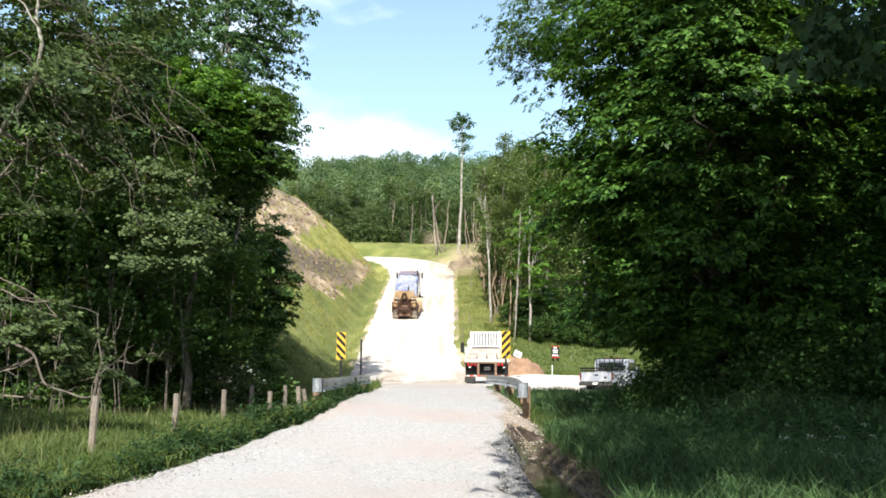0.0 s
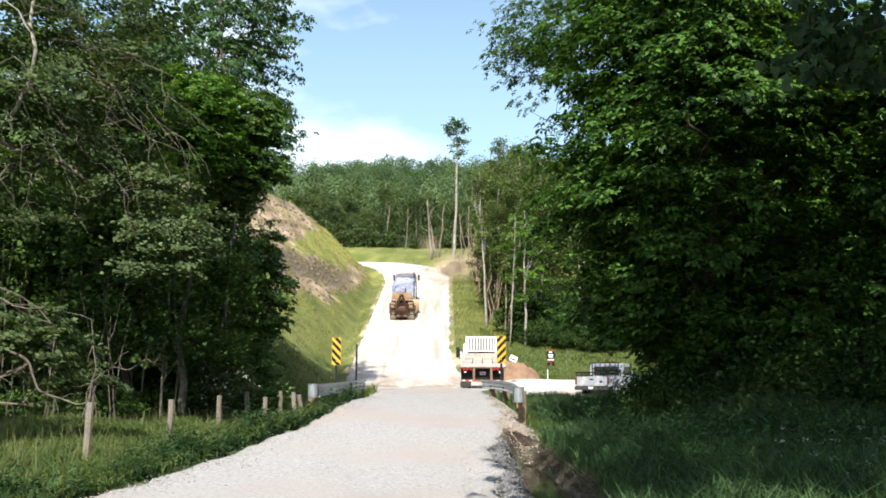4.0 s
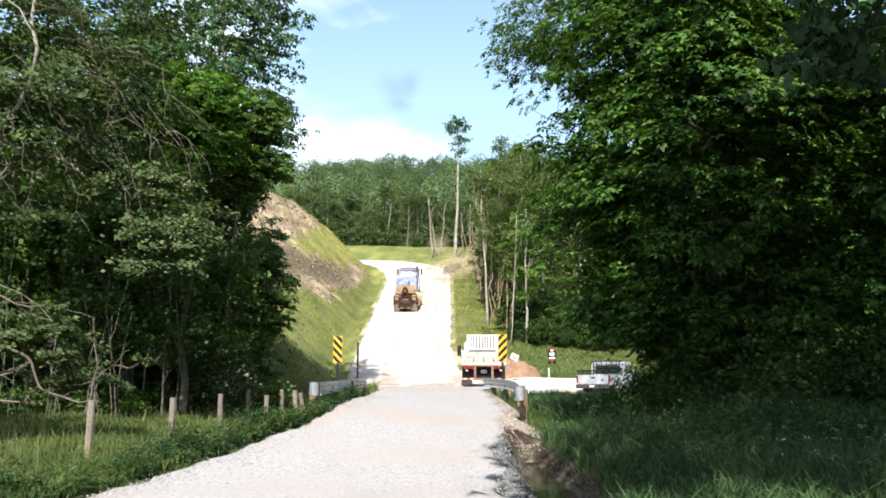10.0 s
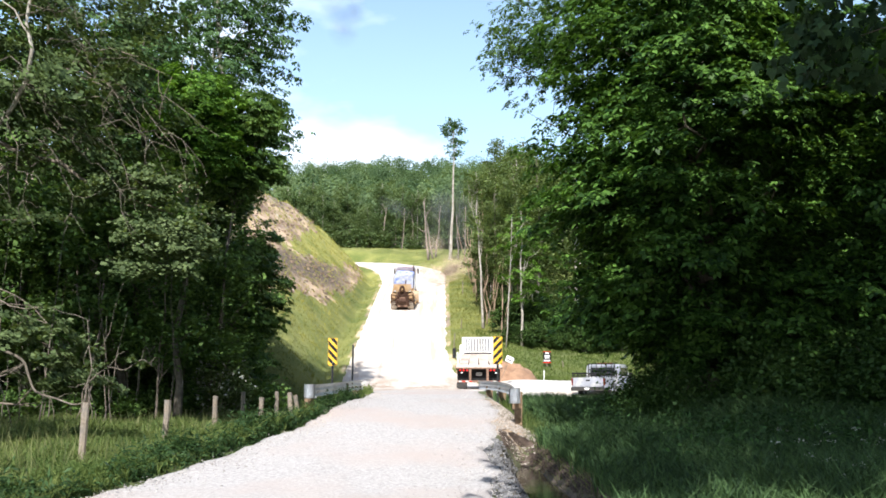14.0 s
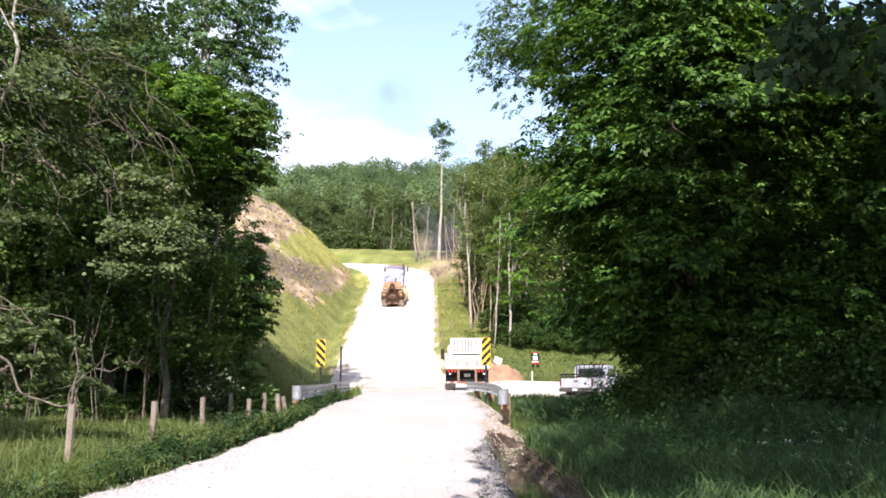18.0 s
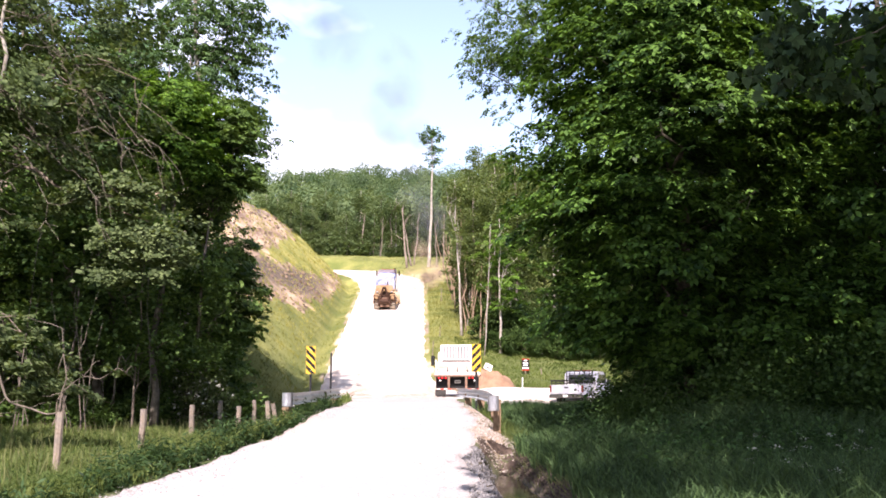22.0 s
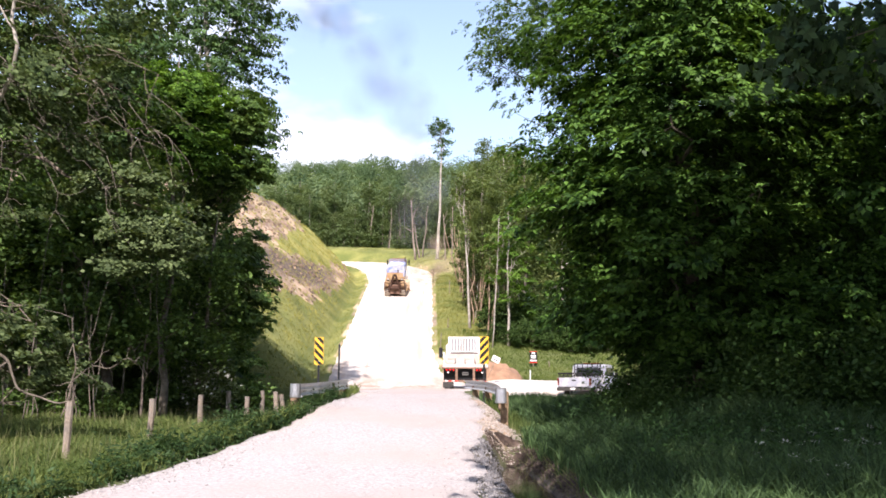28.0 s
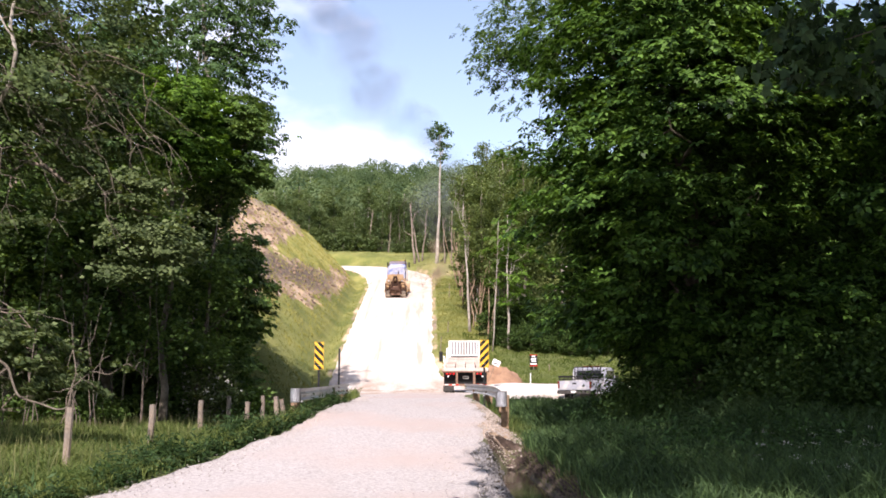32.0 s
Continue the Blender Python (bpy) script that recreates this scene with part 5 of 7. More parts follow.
def guardrail(points, side, posts, label):
    root = thing("guardrail", Matrix.Translation((points[0][0], points[0][1], height(points[0][0], points[0][1]))), label, "guardrail", "bridge rails")
    origin = root.matrix_world.translation
    line = spline([Vector(p) - origin for p in points])
    part("beam", beam_mesh(line if side > 0 else line[::-1]), STEEL, root, smooth=True)
    # rounded terminal wrapped round the near end
    bm = bmesh.new()
    a0 = line[0]
    ring = []
    for k in range(13):
        a = math.pi * (k / 12) - math.pi * 0.5
        ring.append((a0 + Vector((0.115 * math.sin(a), -0.02 - 0.13 * math.cos(a), 0))))
    outer = [[bm.verts.new(q + Vector((0, 0, h))) for q in ring] for h in (-0.165, -0.14, 0.14, 0.165)]
    for a, b in zip(outer, outer[1:]):
        for k in range(12):
            bm.faces.new((a[k], a[k + 1], b[k + 1], b[k]))
    back = [[bm.verts.new(q + Vector((0, 0.14, h))) for q in (ring[0], ring[-1])] for h in (-0.165, 0.165)]
    bm.faces.new((outer[0][0], outer[-1][0], back[1][0], back[0][0]))
    bm.faces.new((outer[0][-1], back[0][1], back[1][1], outer[-1][-1]))
    bmesh.ops.solidify(bm, geom=bm.faces[:], thickness=0.008)
    part("end_terminal", bm, STEEL, root, "rounded bright steel end piece", smooth=True)
    for i, (x, y, w, tall) in enumerate(posts):
        g = height(x, y) - 0.35 - origin.z
        top = line[0].z + tall
        bm = box(x - origin.x - w / 2, x - origin.x + w / 2, y - origin.y - w / 2, y - origin.y + w / 2, g, top, 0.012)
        post = part("post", bm, RAIL_WOOD, root)
        part("blockout", box(x - origin.x - side * 0.075 - 0.05, x - origin.x - side * 0.075 + 0.05, y - origin.y - 0.07, y - origin.y + 0.07, top - 0.34, top - 0.03, 0.008), RAIL_WOOD, post)
        part("bolt", tube([(x - origin.x - side * 0.12, y - origin.y, top - 0.17), (x - origin.x - side * 0.20, y - origin.y, top - 0.17)], 0.022, 6), STEEL, post)
    return root


guardrail([(-2.93, 21.6, 1.40), (-2.75, 23.4, 1.43), (-2.60, 26, 1.47), (-2.47, 28.5, 1.52), (-2.40, 31, 1.53)], -1,
          [(-3.02, 22.1, 0.16, 0.02), (-2.90, 24.0, 0.18, 0.06), (-2.80, 26.2, 0.18, 0.08), (-2.68, 27.9, 0.18, 0.12), (-2.61, 29.2, 0.18, 0.14), (-2.56, 30.6, 0.18, 0.16)], "weathered steel guardrail on timber posts by the bridge")
guardrail([(1.76, 20.0, 1.33), (1.93, 22.4, 1.38), (2.02, 25.2, 1.45), (1.97, 28.2, 1.50), (1.74, 30.4, 1.53), (1.50, 31.6, 1.54)], 1,
          [(1.87, 20.5, 0.16, 0.02), (2.11, 23.0, 0.18, 0.06), (2.24, 25.4, 0.18, 0.10), (2.12, 28.3, 0.18, 0.16), (1.86, 30.6, 0.18, 0.2)], "curved steel guardrail on timber posts by the bridge")
for x, y, tall in ((-2.62, 27.2, 0.55), (-2.6, 28.4, 0.6), (-3.4, 23.0, 0.5)):
    cap = link("short_post", box(x - 0.09, x + 0.09, y - 0.09, y + 0.09, height(x, y) - 0.3, height(x, y) + tall, 0.015), POST_WOOD)
    tagged(cap, "short weathered timber post under the guardrail", "post", "rail stubs")


def marker(x, y, z0, lean):
    """Bridge end marker: yellow plate with black slanting stripes that fall towards the road."""
    root = thing("object_marker", Matrix.Translation((x, y, height(x, y))), "yellow and black striped bridge marker on a dark post", "road sign", "bridge markers")
    b = z0 - root.matrix_world.translation.z
    w, h = 0.152, 0.914
    part("post", box(-0.035, 0.035, 0.012, 0.045, -0.4, b + h - 0.1, 0.004), BLACK, root)
    panel = part("panel", box(-w, w, -0.006, 0.006, b, b + h, 0.004), MARK_YELLOW, root)
    pitch, slope = 0.262, 0.30 * lean
    for k in range(-1, 5):
        c = k * pitch + 0.02
        poly = [(-w + 0.008, c - slope / 2), (w - 0.008, c + slope / 2), (w - 0.008, c + slope / 2 + 0.14), (-w + 0.008, c - slope / 2 + 0.14)]
        # clip to the plate
        out = []
        for lo, keep in ((0.008, 1), (h - 0.008, -1)):
            out = []
            for i in range(len(poly)):
                p, q = poly[i], poly[(i + 1) % len(poly)]
                pin, qin = (p[1] - lo) * keep >= 0, (q[1] - lo) * keep >= 0
                if pin:
                    out.append(p)
                if pin != qin:
                    t = (lo - p[1]) / (q[1] - p[1])
                    out.append((p[0] + (q[0] - p[0]) * t, lo))
            poly = out
            if len(poly) < 3:
                break
        if len(poly) < 3:
            continue
        bm = bmesh.new()
        front = [bm.verts.new((px, -0.011, b + pz)) for px, pz in poly]
        behind = [bm.verts.new((px, -0.0065, b + pz)) for px, pz in poly]
        bm.faces.new(front)
        bm.faces.new(behind[::-1])
        for i in range(len(poly)):
            bm.faces.new((front[i], behind[i], behind[(i + 1) % len(poly)], front[(i + 1) % len(poly)]))
        bmesh.ops.recalc_face_normals(bm, faces=bm.faces)
        part("stripe", bm, MARK_BLACK, panel)
    for hz in (b + 0.12, b + h - 0.12):
        part("bolt", tube([(0, -0.016, hz), (0, 0.014, hz)], 0.014, 6), STEEL, panel)
    return root


marker(-3.386, 30.5, 2.16, -1)
marker(2.116, 30.5, 2.226, 1)
pole = link("marker_pole", tube([(-2.64, 29.6, 0.7), (-2.63, 29.6, 2.82)], 0.032, 8), BLACK, smooth=True)
tagged(pole, "thin dark steel marker pole beside the bridge rail", "pole")

rng = np.random.default_rng(17)
for x, y, top, lean, r in ((-6.04, 16.0, 1.25, 1, 0.066), (-6.45, 22.2, 1.18, 2, 0.072), (-6.87, 29.0, 1.18, 0, 0.08), (-7.25, 35, 1.24, 0, 0.085), (-5.03, 26.8, 1.17, 1, 0.07), (-5.69, 33.5, 1.28, -2, 0.075), (-4.25, 28.0, 1.30, -7, 0.075), (-4.0, 28.2, 1.22, -14, 0.07)):
    g = height(x, y)
    line = wander(rng, (0, 0, -0.4), (math.sin(radians(lean)) * (top - g), 0, top - g), 6, 0.008)
    post = link("fence_post", tube(line, [r * rng.uniform(0.9, 1.1) for _ in range(6)], 8), POST_WOOD, smooth=False)
    post.matrix_world = Matrix.Translation((x, y, g))
    tagged(post, "leaning weathered wooden fence post in grass" if abs(lean) > 4 else "weathered grey wooden fence post in tall grass", "fence post", "fence posts")


# ---- vehicles that stand ----
LUMBER = material("pale_sawn_lumber", (0.36, 0.29, 0.25), (0.55, 0.47, 0.42), 0.12, 0.85, 0.3, 0.03, random_object=0.2)

def wheel(parent, x, y, r, w, name="wheel"):
    """Tyre with a rim and hub, its axle along x."""
    bm = bmesh.new()
    prof = [(-w / 2, r * 0.58), (-w / 2, r * 0.9), (-w * 0.36, r), (w * 0.36, r), (w / 2, r * 0.9), (w / 2, r * 0.58)]
    rings = []
    for k in range(24):
        a = 2 * math.pi * k / 24
        rings.append([bm.verts.new((px, math.cos(a) * pr, math.sin(a) * pr)) for px, pr in prof])
    for k in range(24):
        a, b = rings[k], rings[(k + 1) % 24]
        for i in range(len(prof) - 1):
            bm.faces.new((a[i], a[i + 1], b[i + 1], b[i]))
    bmesh.ops.recalc_face_normals(bm, faces=bm.faces)
    tyre = part(name, bm, RUBBER, parent, smooth=True)
    tyre.location = (x, y, r)
    part("rim", tube([(-w * 0.3, 0, 0), (w * 0.3, 0, 0)], r * 0.585, 20), STEEL, tyre)
    part("hub", tube([(-w * 0.42, 0, 0), (w * 0.42, 0, 0)], r * 0.2, 10), STEEL, tyre)
    return tyre


def lamp_block(parent, name, x, y, z, w, h, mat, label=""):
    return part(name, box(x - w / 2, x + w / 2, y - 0.03, y, z - h / 2, z + h / 2, 0.008), mat, parent, label)


def flatbed():
    root = thing("flatbed_truck", pose(2.35, 48.2, 1.235, 0, 0, -2), "white flatbed truck with slatted bulkhead parked on gravel", "truck")
    for x in (-0.42, 0.42):
        part("frame_rail", box(x - 0.05, x + 0.05, 0.1, 7.2, 0.62, 0.86, 0.01), BLACK, root)
    part("deck", box(-1.2, 1.2, 0, 5.2, 1.14, 1.30, 0.015), WHITE_PAINT, root)
    part("rear_sill", box(-1.19, 1.19, -0.03, -0.003, 1.10, 1.24, 0.006), RUSTY, root, "rusty red rear sill of the deck")
    part("rear_sill", box(-1.21, 1.21, -0.05, 0.0, 1.17, 1.32, 0.012), LUMBER, root, "dusty white rear edge of the deck")
    part("tail_panel", box(-1.14, 1.14, 0.58, 0.64, 0.50, 1.12, 0.01), BLACK, root, "black panel under the deck")
    for x in (-0.46, 0.46):
        part("bracket", box(x - 0.06, x + 0.06, -0.04, 0.06, 0.40, 1.13, 0.01), RUSTY, root)
    part("bumper", box(-1.12, 1.12, -0.04, 0.06, 0.40, 0.50, 0.015), RUSTY, root)
    for k in (0, 1, 2, 3, 9, 10, 11):
        part("reflector", box(-1.06 + 0.18 * k, -0.90 + 0.18 * k, -0.048, -0.041, 0.43, 0.48), RED_LAMP if k % 2 else WHITE_PAINT, root)
    for x in (-0.98, -0.80, -0.62, 0.62, 0.80, 0.98):
        lamp_block(root, "tail_light", x, 0.0, 1.03, 0.095, 0.085, RED_LAMP, "red tail light")
    for x in (-0.9, 0.9):
        lamp_block(root, "reverse_light", x, 0.0, 0.90, 0.1, 0.07, WHITE_PAINT)
    lamp_block(root, "number_plate", 0.02, 0.58, 0.84, 0.32, 0.16, WHITE_PAINT, "pale number plate")
    part("plate_bar", box(-0.10, 0.14, 0.542, 0.5485, 0.82, 0.86), BLACK, root)
    for x in (-1, 1):
        part("mud_flap", box(x * 0.9 - 0.28, x * 0.9 + 0.28, 0.55, 0.57, 0.10, 0.40, 0.004), RUBBER, root)
        wheel(root, x * 0.98, 1.25, 0.48, 0.24)
        wheel(root, x * 0.72, 1.25, 0.48, 0.24)
        wheel(root, x * 0.95, 6.4, 0.48, 0.26)
        part("side_rail", box(x * 1.2 - 0.03, x * 1.2 + 0.03, 0.05, 5.15, 1.12, 1.28, 0.01), MACHINE_BLACK, root)
    # slatted bulkhead behind the cab
    for x in (-0.86, 0.86):
        part("bulkhead_post", box(x - 0.05, x + 0.05, 5.0, 5.1, 1.3, 3.02, 0.01), WHITE_PAINT, root)
    for z in (1.36, 2.16, 2.98):
        part("bulkhead_rail", box(-0.86, 0.86, 5.0, 5.08, z - 0.04, z + 0.04, 0.008), WHITE_PAINT, root)
    for k in range(10):
        part("slat", box(-0.79 + 0.163 * k, -0.705 + 0.163 * k, 5.015, 5.06, 2.2, 2.94, 0.006), WHITE_PAINT, root)
    # dark backing paints the shaded gaps between the slats
    part("slat_gap_backing", box(-0.84, 0.84, 5.09, 5.11, 1.3, 3.0), GREY_SHEET, root)
    # cab
    outline = [(5.25, 0.75), (5.25, 2.5), (5.45, 2.62), (6.5, 2.62), (6.85, 2.5), (7.15, 1.75), (8.3, 1.6), (8.45, 1.4), (8.45, 0.7)]
    bm = prism(outline, -1.05, 1.05)
    bmesh.ops.bevel(bm, geom=bm.edges[:], offset=0.05, segments=2, affect="EDGES")
    cab = part("cab", bm, WHITE_PAINT, root)
    part("rear_window", box(-0.6, 0.6, 5.235, 5.246, 1.8, 2.35, 0.002), GLASS, cab)
    for x in (-1, 1):
        part("side_window", box(x * 1.055 - 0.005, x * 1.055 + 0.005, 5.6, 6.7, 1.75, 2.4), GLASS, cab)
        part("mirror_arm", tube([(x * 1.03, 6.7, 2.3), (x * 1.38, 6.75, 2.35)], 0.02, 6), BLACK, root)
        part("mirror", box(x * 1.38 - 0.11, x * 1.38 + 0.11, 6.72, 6.79, 1.85, 2.45, 0.02), BLACK, root, "tall black side mirror")
    # load: pale boards and low side gates
    for k in range(5):
        part("stake", box(-1.14, -1.08, 0.2 + 1.1 * k, 0.28 + 1.1 * k, 1.3, 1.95, 0.008), WHITE_PAINT, root)
        part("stake", box(1.08, 1.14, 0.2 + 1.1 * k, 0.28 + 1.1 * k, 1.3, 1.95, 0.008), WHITE_PAINT, root)
    for z in (1.5, 1.72, 1.92):
        for x in (-1.15, 1.15):
            part("gate_board", box(x - 0.02, x + 0.02, 0.1, 4.9, z - 0.06, z + 0.06, 0.006), WHITE_PAINT, root)
    return root


flatbed()
rng = np.random.default_rng(23)
for k in range(20):
    layer = k // 4
    lx, lz = (-0.81 + 0.54 * (k % 4)) * (1 - 0.035 * layer), 1.30 + 0.13 * layer
    plank = link("lumber_plank", box(-0.24, 0.24, 0, 4.5 - 0.4 * layer, 0.0, 0.115, 0.008), LUMBER)
    plank.matrix_world = pose(2.35, 48.2, 1.235, 0, 0, -2) @ pose(lx, 0.12 + 0.4 * layer + rng.uniform(0, 0.2), lz + 0.003, 0, 0, rng.uniform(-0.6, 0.6))
    tagged(plank, "pale sawn board stacked on the truck bed", "board", "load of boards")


DARK_LENS = material("dark_red_lens", (0.10, 0.012, 0.01), (0.16, 0.02, 0.015), 0.05, 0.25, coat=0.5)


def pickup():
    root = thing("pickup_truck", pose(8.50, 50.6, height(8.50, 50.6) + 0.03, 0, 0, -31), "silver white pickup truck with black bed rack on the side lane", "pickup truck")
    w = 0.98
    # bed sides with wheel arches
    def arch_side(x0, x1):
        pts = [(0.0, 0.55), (0.0, 1.12), (2.15, 1.16), (2.15, 0.45), (1.72, 0.45)]
        pts += [(1.25 + 0.45 * math.cos(a), 0.45 + 0.45 * math.sin(a)) for a in (math.pi * k / 10 for k in range(1, 10))]
        pts += [(0.80, 0.45), (0.3, 0.5)]
        bm = prism(pts, x0, x1)
        return bm
    part("bed_side", arch_side(-w, -w + 0.09), SILVER_PAINT, root)
    part("bed_side", arch_side(w - 0.09, w), SILVER_PAINT, root)
    part("bed_floor", box(-w + 0.09, w - 0.09, 0.02, 2.12, 0.62, 0.68), RUBBER, root)
    part("wheel_well", box(-w + 0.1, w - 0.1, 0.75, 1.76, 0.40, 0.92, 0.02), RUBBER, root)
    gate = part("tailgate", box(-w + 0.1, w - 0.1, -0.03, 0.04, 0.62, 1.13, 0.02), SILVER_PAINT, root)
    part("tailgate_handle", box(-0.12, 0.12, -0.045, -0.031, 0.94, 1.02, 0.006), BLACK, gate, "black tailgate handle")
    for k in range(2):
        part("badge_bar", box(-0.62 + 0.92 * k, -0.34 + 0.92 * k, -0.038, -0.0315, 0.76, 0.79), STEEL, gate)
    part("rear_bumper", box(-w, w, -0.17, -0.03, 0.40, 0.61, 0.03), RUBBER, root, "dark grey rear bumper")
    lamp_block(root, "number_plate", 0, -0.172, 0.52, 0.28, 0.11, WHITE_PAINT)
    for x in (-1, 1):
        part("tail_light", box(x * 0.93 - 0.05, x * 0.93 + 0.05, -0.04, 0.06, 0.72, 1.10, 0.012), DARK_LENS, root, "red tail light")
        wheel(root, x * 0.84, 1.25, 0.39, 0.26)
        wheel(root, x * 0.84, 4.75, 0.39, 0.26)
        part("mirror", box(x * 1.12 - 0.09, x * 1.12 + 0.09, 3.85, 3.97, 1.2, 1.45, 0.02), BLACK, root)
    cab_out = [(2.17, 0.45), (2.17, 1.20), (2.28, 1.82), (2.45, 1.90), (3.45, 1.90), (3.65, 1.84), (4.15, 1.22), (5.45, 1.10), (5.6, 0.95), (5.6, 0.5), (5.15, 0.45)]
    bm = prism(cab_out, -w, w)
    bmesh.ops.bevel(bm, geom=bm.edges[:], offset=0.045, segments=2, affect="EDGES")
    cab = part("cab", bm, SILVER_PAINT, root)
    part("rear_window", box(-0.72, 0.72, -0.006, 0.006, 0, 0.50, 0.0, None), GLASS, cab).matrix_basis = pose(0, 2.185, 1.27, -10.5, 0, 0)
    for x in (-1, 1):
        part("side_window", box(x * 0.985 - 0.004, x * 0.985 + 0.004, 2.5, 3.75, 1.24, 1.72), GLASS, cab)
        part("door_handle", box(x * 0.99 - 0.012, x * 0.99 + 0.012, 2.75, 2.95, 1.05, 1.09), BLACK, cab)
    part("windscreen", box(-0.8, 0.8, 0, 0.006, 0, 0.72), GLASS, cab).matrix_basis = pose(0, 4.17, 1.25, 39, 0, 0)
    # black tube rack round the bed, headache rack and light bar
    for x in (-0.93, 0.93):
        part("rack_rail", tube([(x, 0.05, 1.36), (x, 2.05, 1.36)], 0.05, 6), BLACK, root)
        for y in (0.08, 0.75, 1.4, 2.05):
            part("rack_post", tube([(x, y, 1.12), (x, y, 1.37)], 0.025, 6), BLACK, root)
        part("headache_post", tube([(x * 0.85, 2.08, 1.15), (x * 0.85, 2.1, 1.92)], 0.03, 6), BLACK, root)
    part("rack_rail", tube([(-0.93, 0.06, 1.36), (0.93, 0.06, 1.36)], 0.045, 6), BLACK, root)
    part("rack_rail", tube([(-0.93, 0.06, 1.22), (0.93, 0.06, 1.22)], 0.03, 6), BLACK, root)
    for k in range(5):
        part("headache_upright", tube([(-0.6 + 0.3 * k, 2.09, 1.15), (-0.6 + 0.3 * k, 2.11, 1.9)], 0.022, 5), BLACK, root)
    for z in (1.30, 1.6, 1.92):
        part("headache_bar", tube([(-0.8, 2.1, z), (0.8, 2.1, z)], 0.028, 6), BLACK, root)
    part("light_bar", box(-0.45, 0.55, 2.5, 2.72, 1.90, 1.98, 0.02), DARK_LENS, root, "dark red warning light bar on the roof")
    return root


pickup()


# ---- signs and stakes by the lane ----
def notice(x, y, z, w, h, tilt, label, dark):
    root = thing("notice_sign", Matrix.Translation((x, y, height(x, y))) @ pose(0, 0, 0, 0, tilt, 0), label, "sign")
    b = z - root.matrix_world.translation.z
    r = 0.03 if dark else 0.014
    part("post", box(-r, r, 0.012, 0.012 + 2 * r, -0.3, b + h * 0.8, 0.004), POST_WOOD if dark else TWIG, root)
    if dark:
        board = part("board", box(-w / 2, w / 2, -0.01, 0.01, b, b + h, 0.004), MARK_BLACK, root, "black board with a red rim")
        for z0, z1, ww in ((0.80, 0.92, 0.22), (0.56, 0.68, 0.34), (0.40, 0.50, 0.30)):
            part("text_bar", box(-w * ww, w * ww, -0.016, -0.011, b + h * z0, b + h * z1), WHITE_PAINT, board)
        part("text_bar", box(-w * 0.42, w * 0.42, -0.016, -0.011, b + h * 0.14, b + h * 0.26), WHITE_PAINT, board)
        for z0, z1 in ((0.95, 1.0), (0.0, 0.07)):
            part("rim_bar", box(-w / 2, w / 2, -0.016, -0.011, b + h * z0, b + h * z1), RED_LAMP, board)
    else:
        board = part("board", box(-w / 2, w / 2, -0.01, 0.01, b, b + h, 0.02), WHITE_PAINT, root)
        part("text_bar", box(-w * 0.3, w * 0.28, -0.016, -0.011, b + h * 0.28, b + h * 0.46), MARK_BLACK, board)
    return root


notice(8.15, 66, 3.05, 0.55, 0.82, 0, "black and red notice board on a post in the grass", True)
notice(3.92, 57.5, 3.06, 0.5, 0.38, 24, "white sign board leaning on its post", False)
for x, y, tall in ((7.27, 60.7, 0.66), (9.3, 66, 0.5), (0.9 + 0.6, 70.5, 1.3), (3.0, 96, 1.5), (2.3, 78, 0.9)):
    stake = link("survey_stake", box(-0.03, 0.03, -0.03, 0.03, -0.2, tall, 0.005), WHITE_PAINT if x > 7 and y < 65 else POST_WOOD)
    stake.matrix_world = Matrix.Translation((x, y, height(x, y))) @ pose(0, 0, 0, 0, rng.uniform(-4, 4), 0)
    tagged(stake, "thin wooden survey stake in the grass", "stake", "survey stakes")


def mound(name, x, y, rx, ry, tall, mat, label, seed):
    bm = bmesh.new()
    n = 34
    rows = []
    for i in range(n):
        row = []
        for j in range(n):
            u, v = i / (n - 1) * 2 - 1, j / (n - 1) * 2 - 1
            r2 = u * u + v * v
            px, py = x + u * rx, y + v * ry
            h = tall * max(0, 1 - r2) ** 0.9 * (1 + 0.5 * noise.noise(Vector((px * 2.1, py * 2.1, seed)))) + 0.10 * noise.noise(Vector((px * 7, py * 7, seed))) * max(0, 1 - r2)
            row.append(bm.verts.new((px, py, height(px, py) + h - 0.05)))
        rows.append(row)
    for i in range(n - 1):
        for j in range(n - 1):
            bm.faces.new((rows[i][j], rows[i + 1][j], rows[i + 1][j + 1], rows[i][j + 1]))
    ob = link(name, bm, mat, smooth=True)
    return tagged(ob, label, "dirt heap")


mound("clay_mound", 4.9, 61.6, 2.1, 1.9, 1.05, RED_CLAY, "heap of reddish clay beside the parked truck", 1)
mound("clay_spread", 3.1, 64.0, 1.6, 3.0, 0.6, RED_CLAY, "low spread of reddish clay at the hill's foot", 2)
mound("mud_bank", 1.95, 18.2, 0.42, 1.3, 0.06, MUD, "crumbling wet mud bank beside the puddle", 3)


# ---- grass, weeds, stones ----
def blades(rng, x, y, tall, wide, lean=0.45):
    """One tapered blade of grass at every point."""
    n = len(x)
    z = land(x, y)
    base = np.stack([x, y, z - 0.03], 1)
    a = rng.uniform(0, 2 * np.pi, n)
    side = np.stack([np.cos(a), np.sin(a), 0 * a], 1) * (wide * rng.uniform(0.6, 1.4, n))[:, None] / 2
    h = tall * rng.uniform(0.5, 1.25, n)
    d = rng.uniform(0, 2 * np.pi, n)
    k = h * lean * rng.uniform(0.2, 1.2, n)
    tip = base + np.stack([np.cos(d) * k, np.sin(d) * k, h], 1)
    return np.stack([base - side, base + side, tip + side * 0.15, tip - side * 0.15], 1)


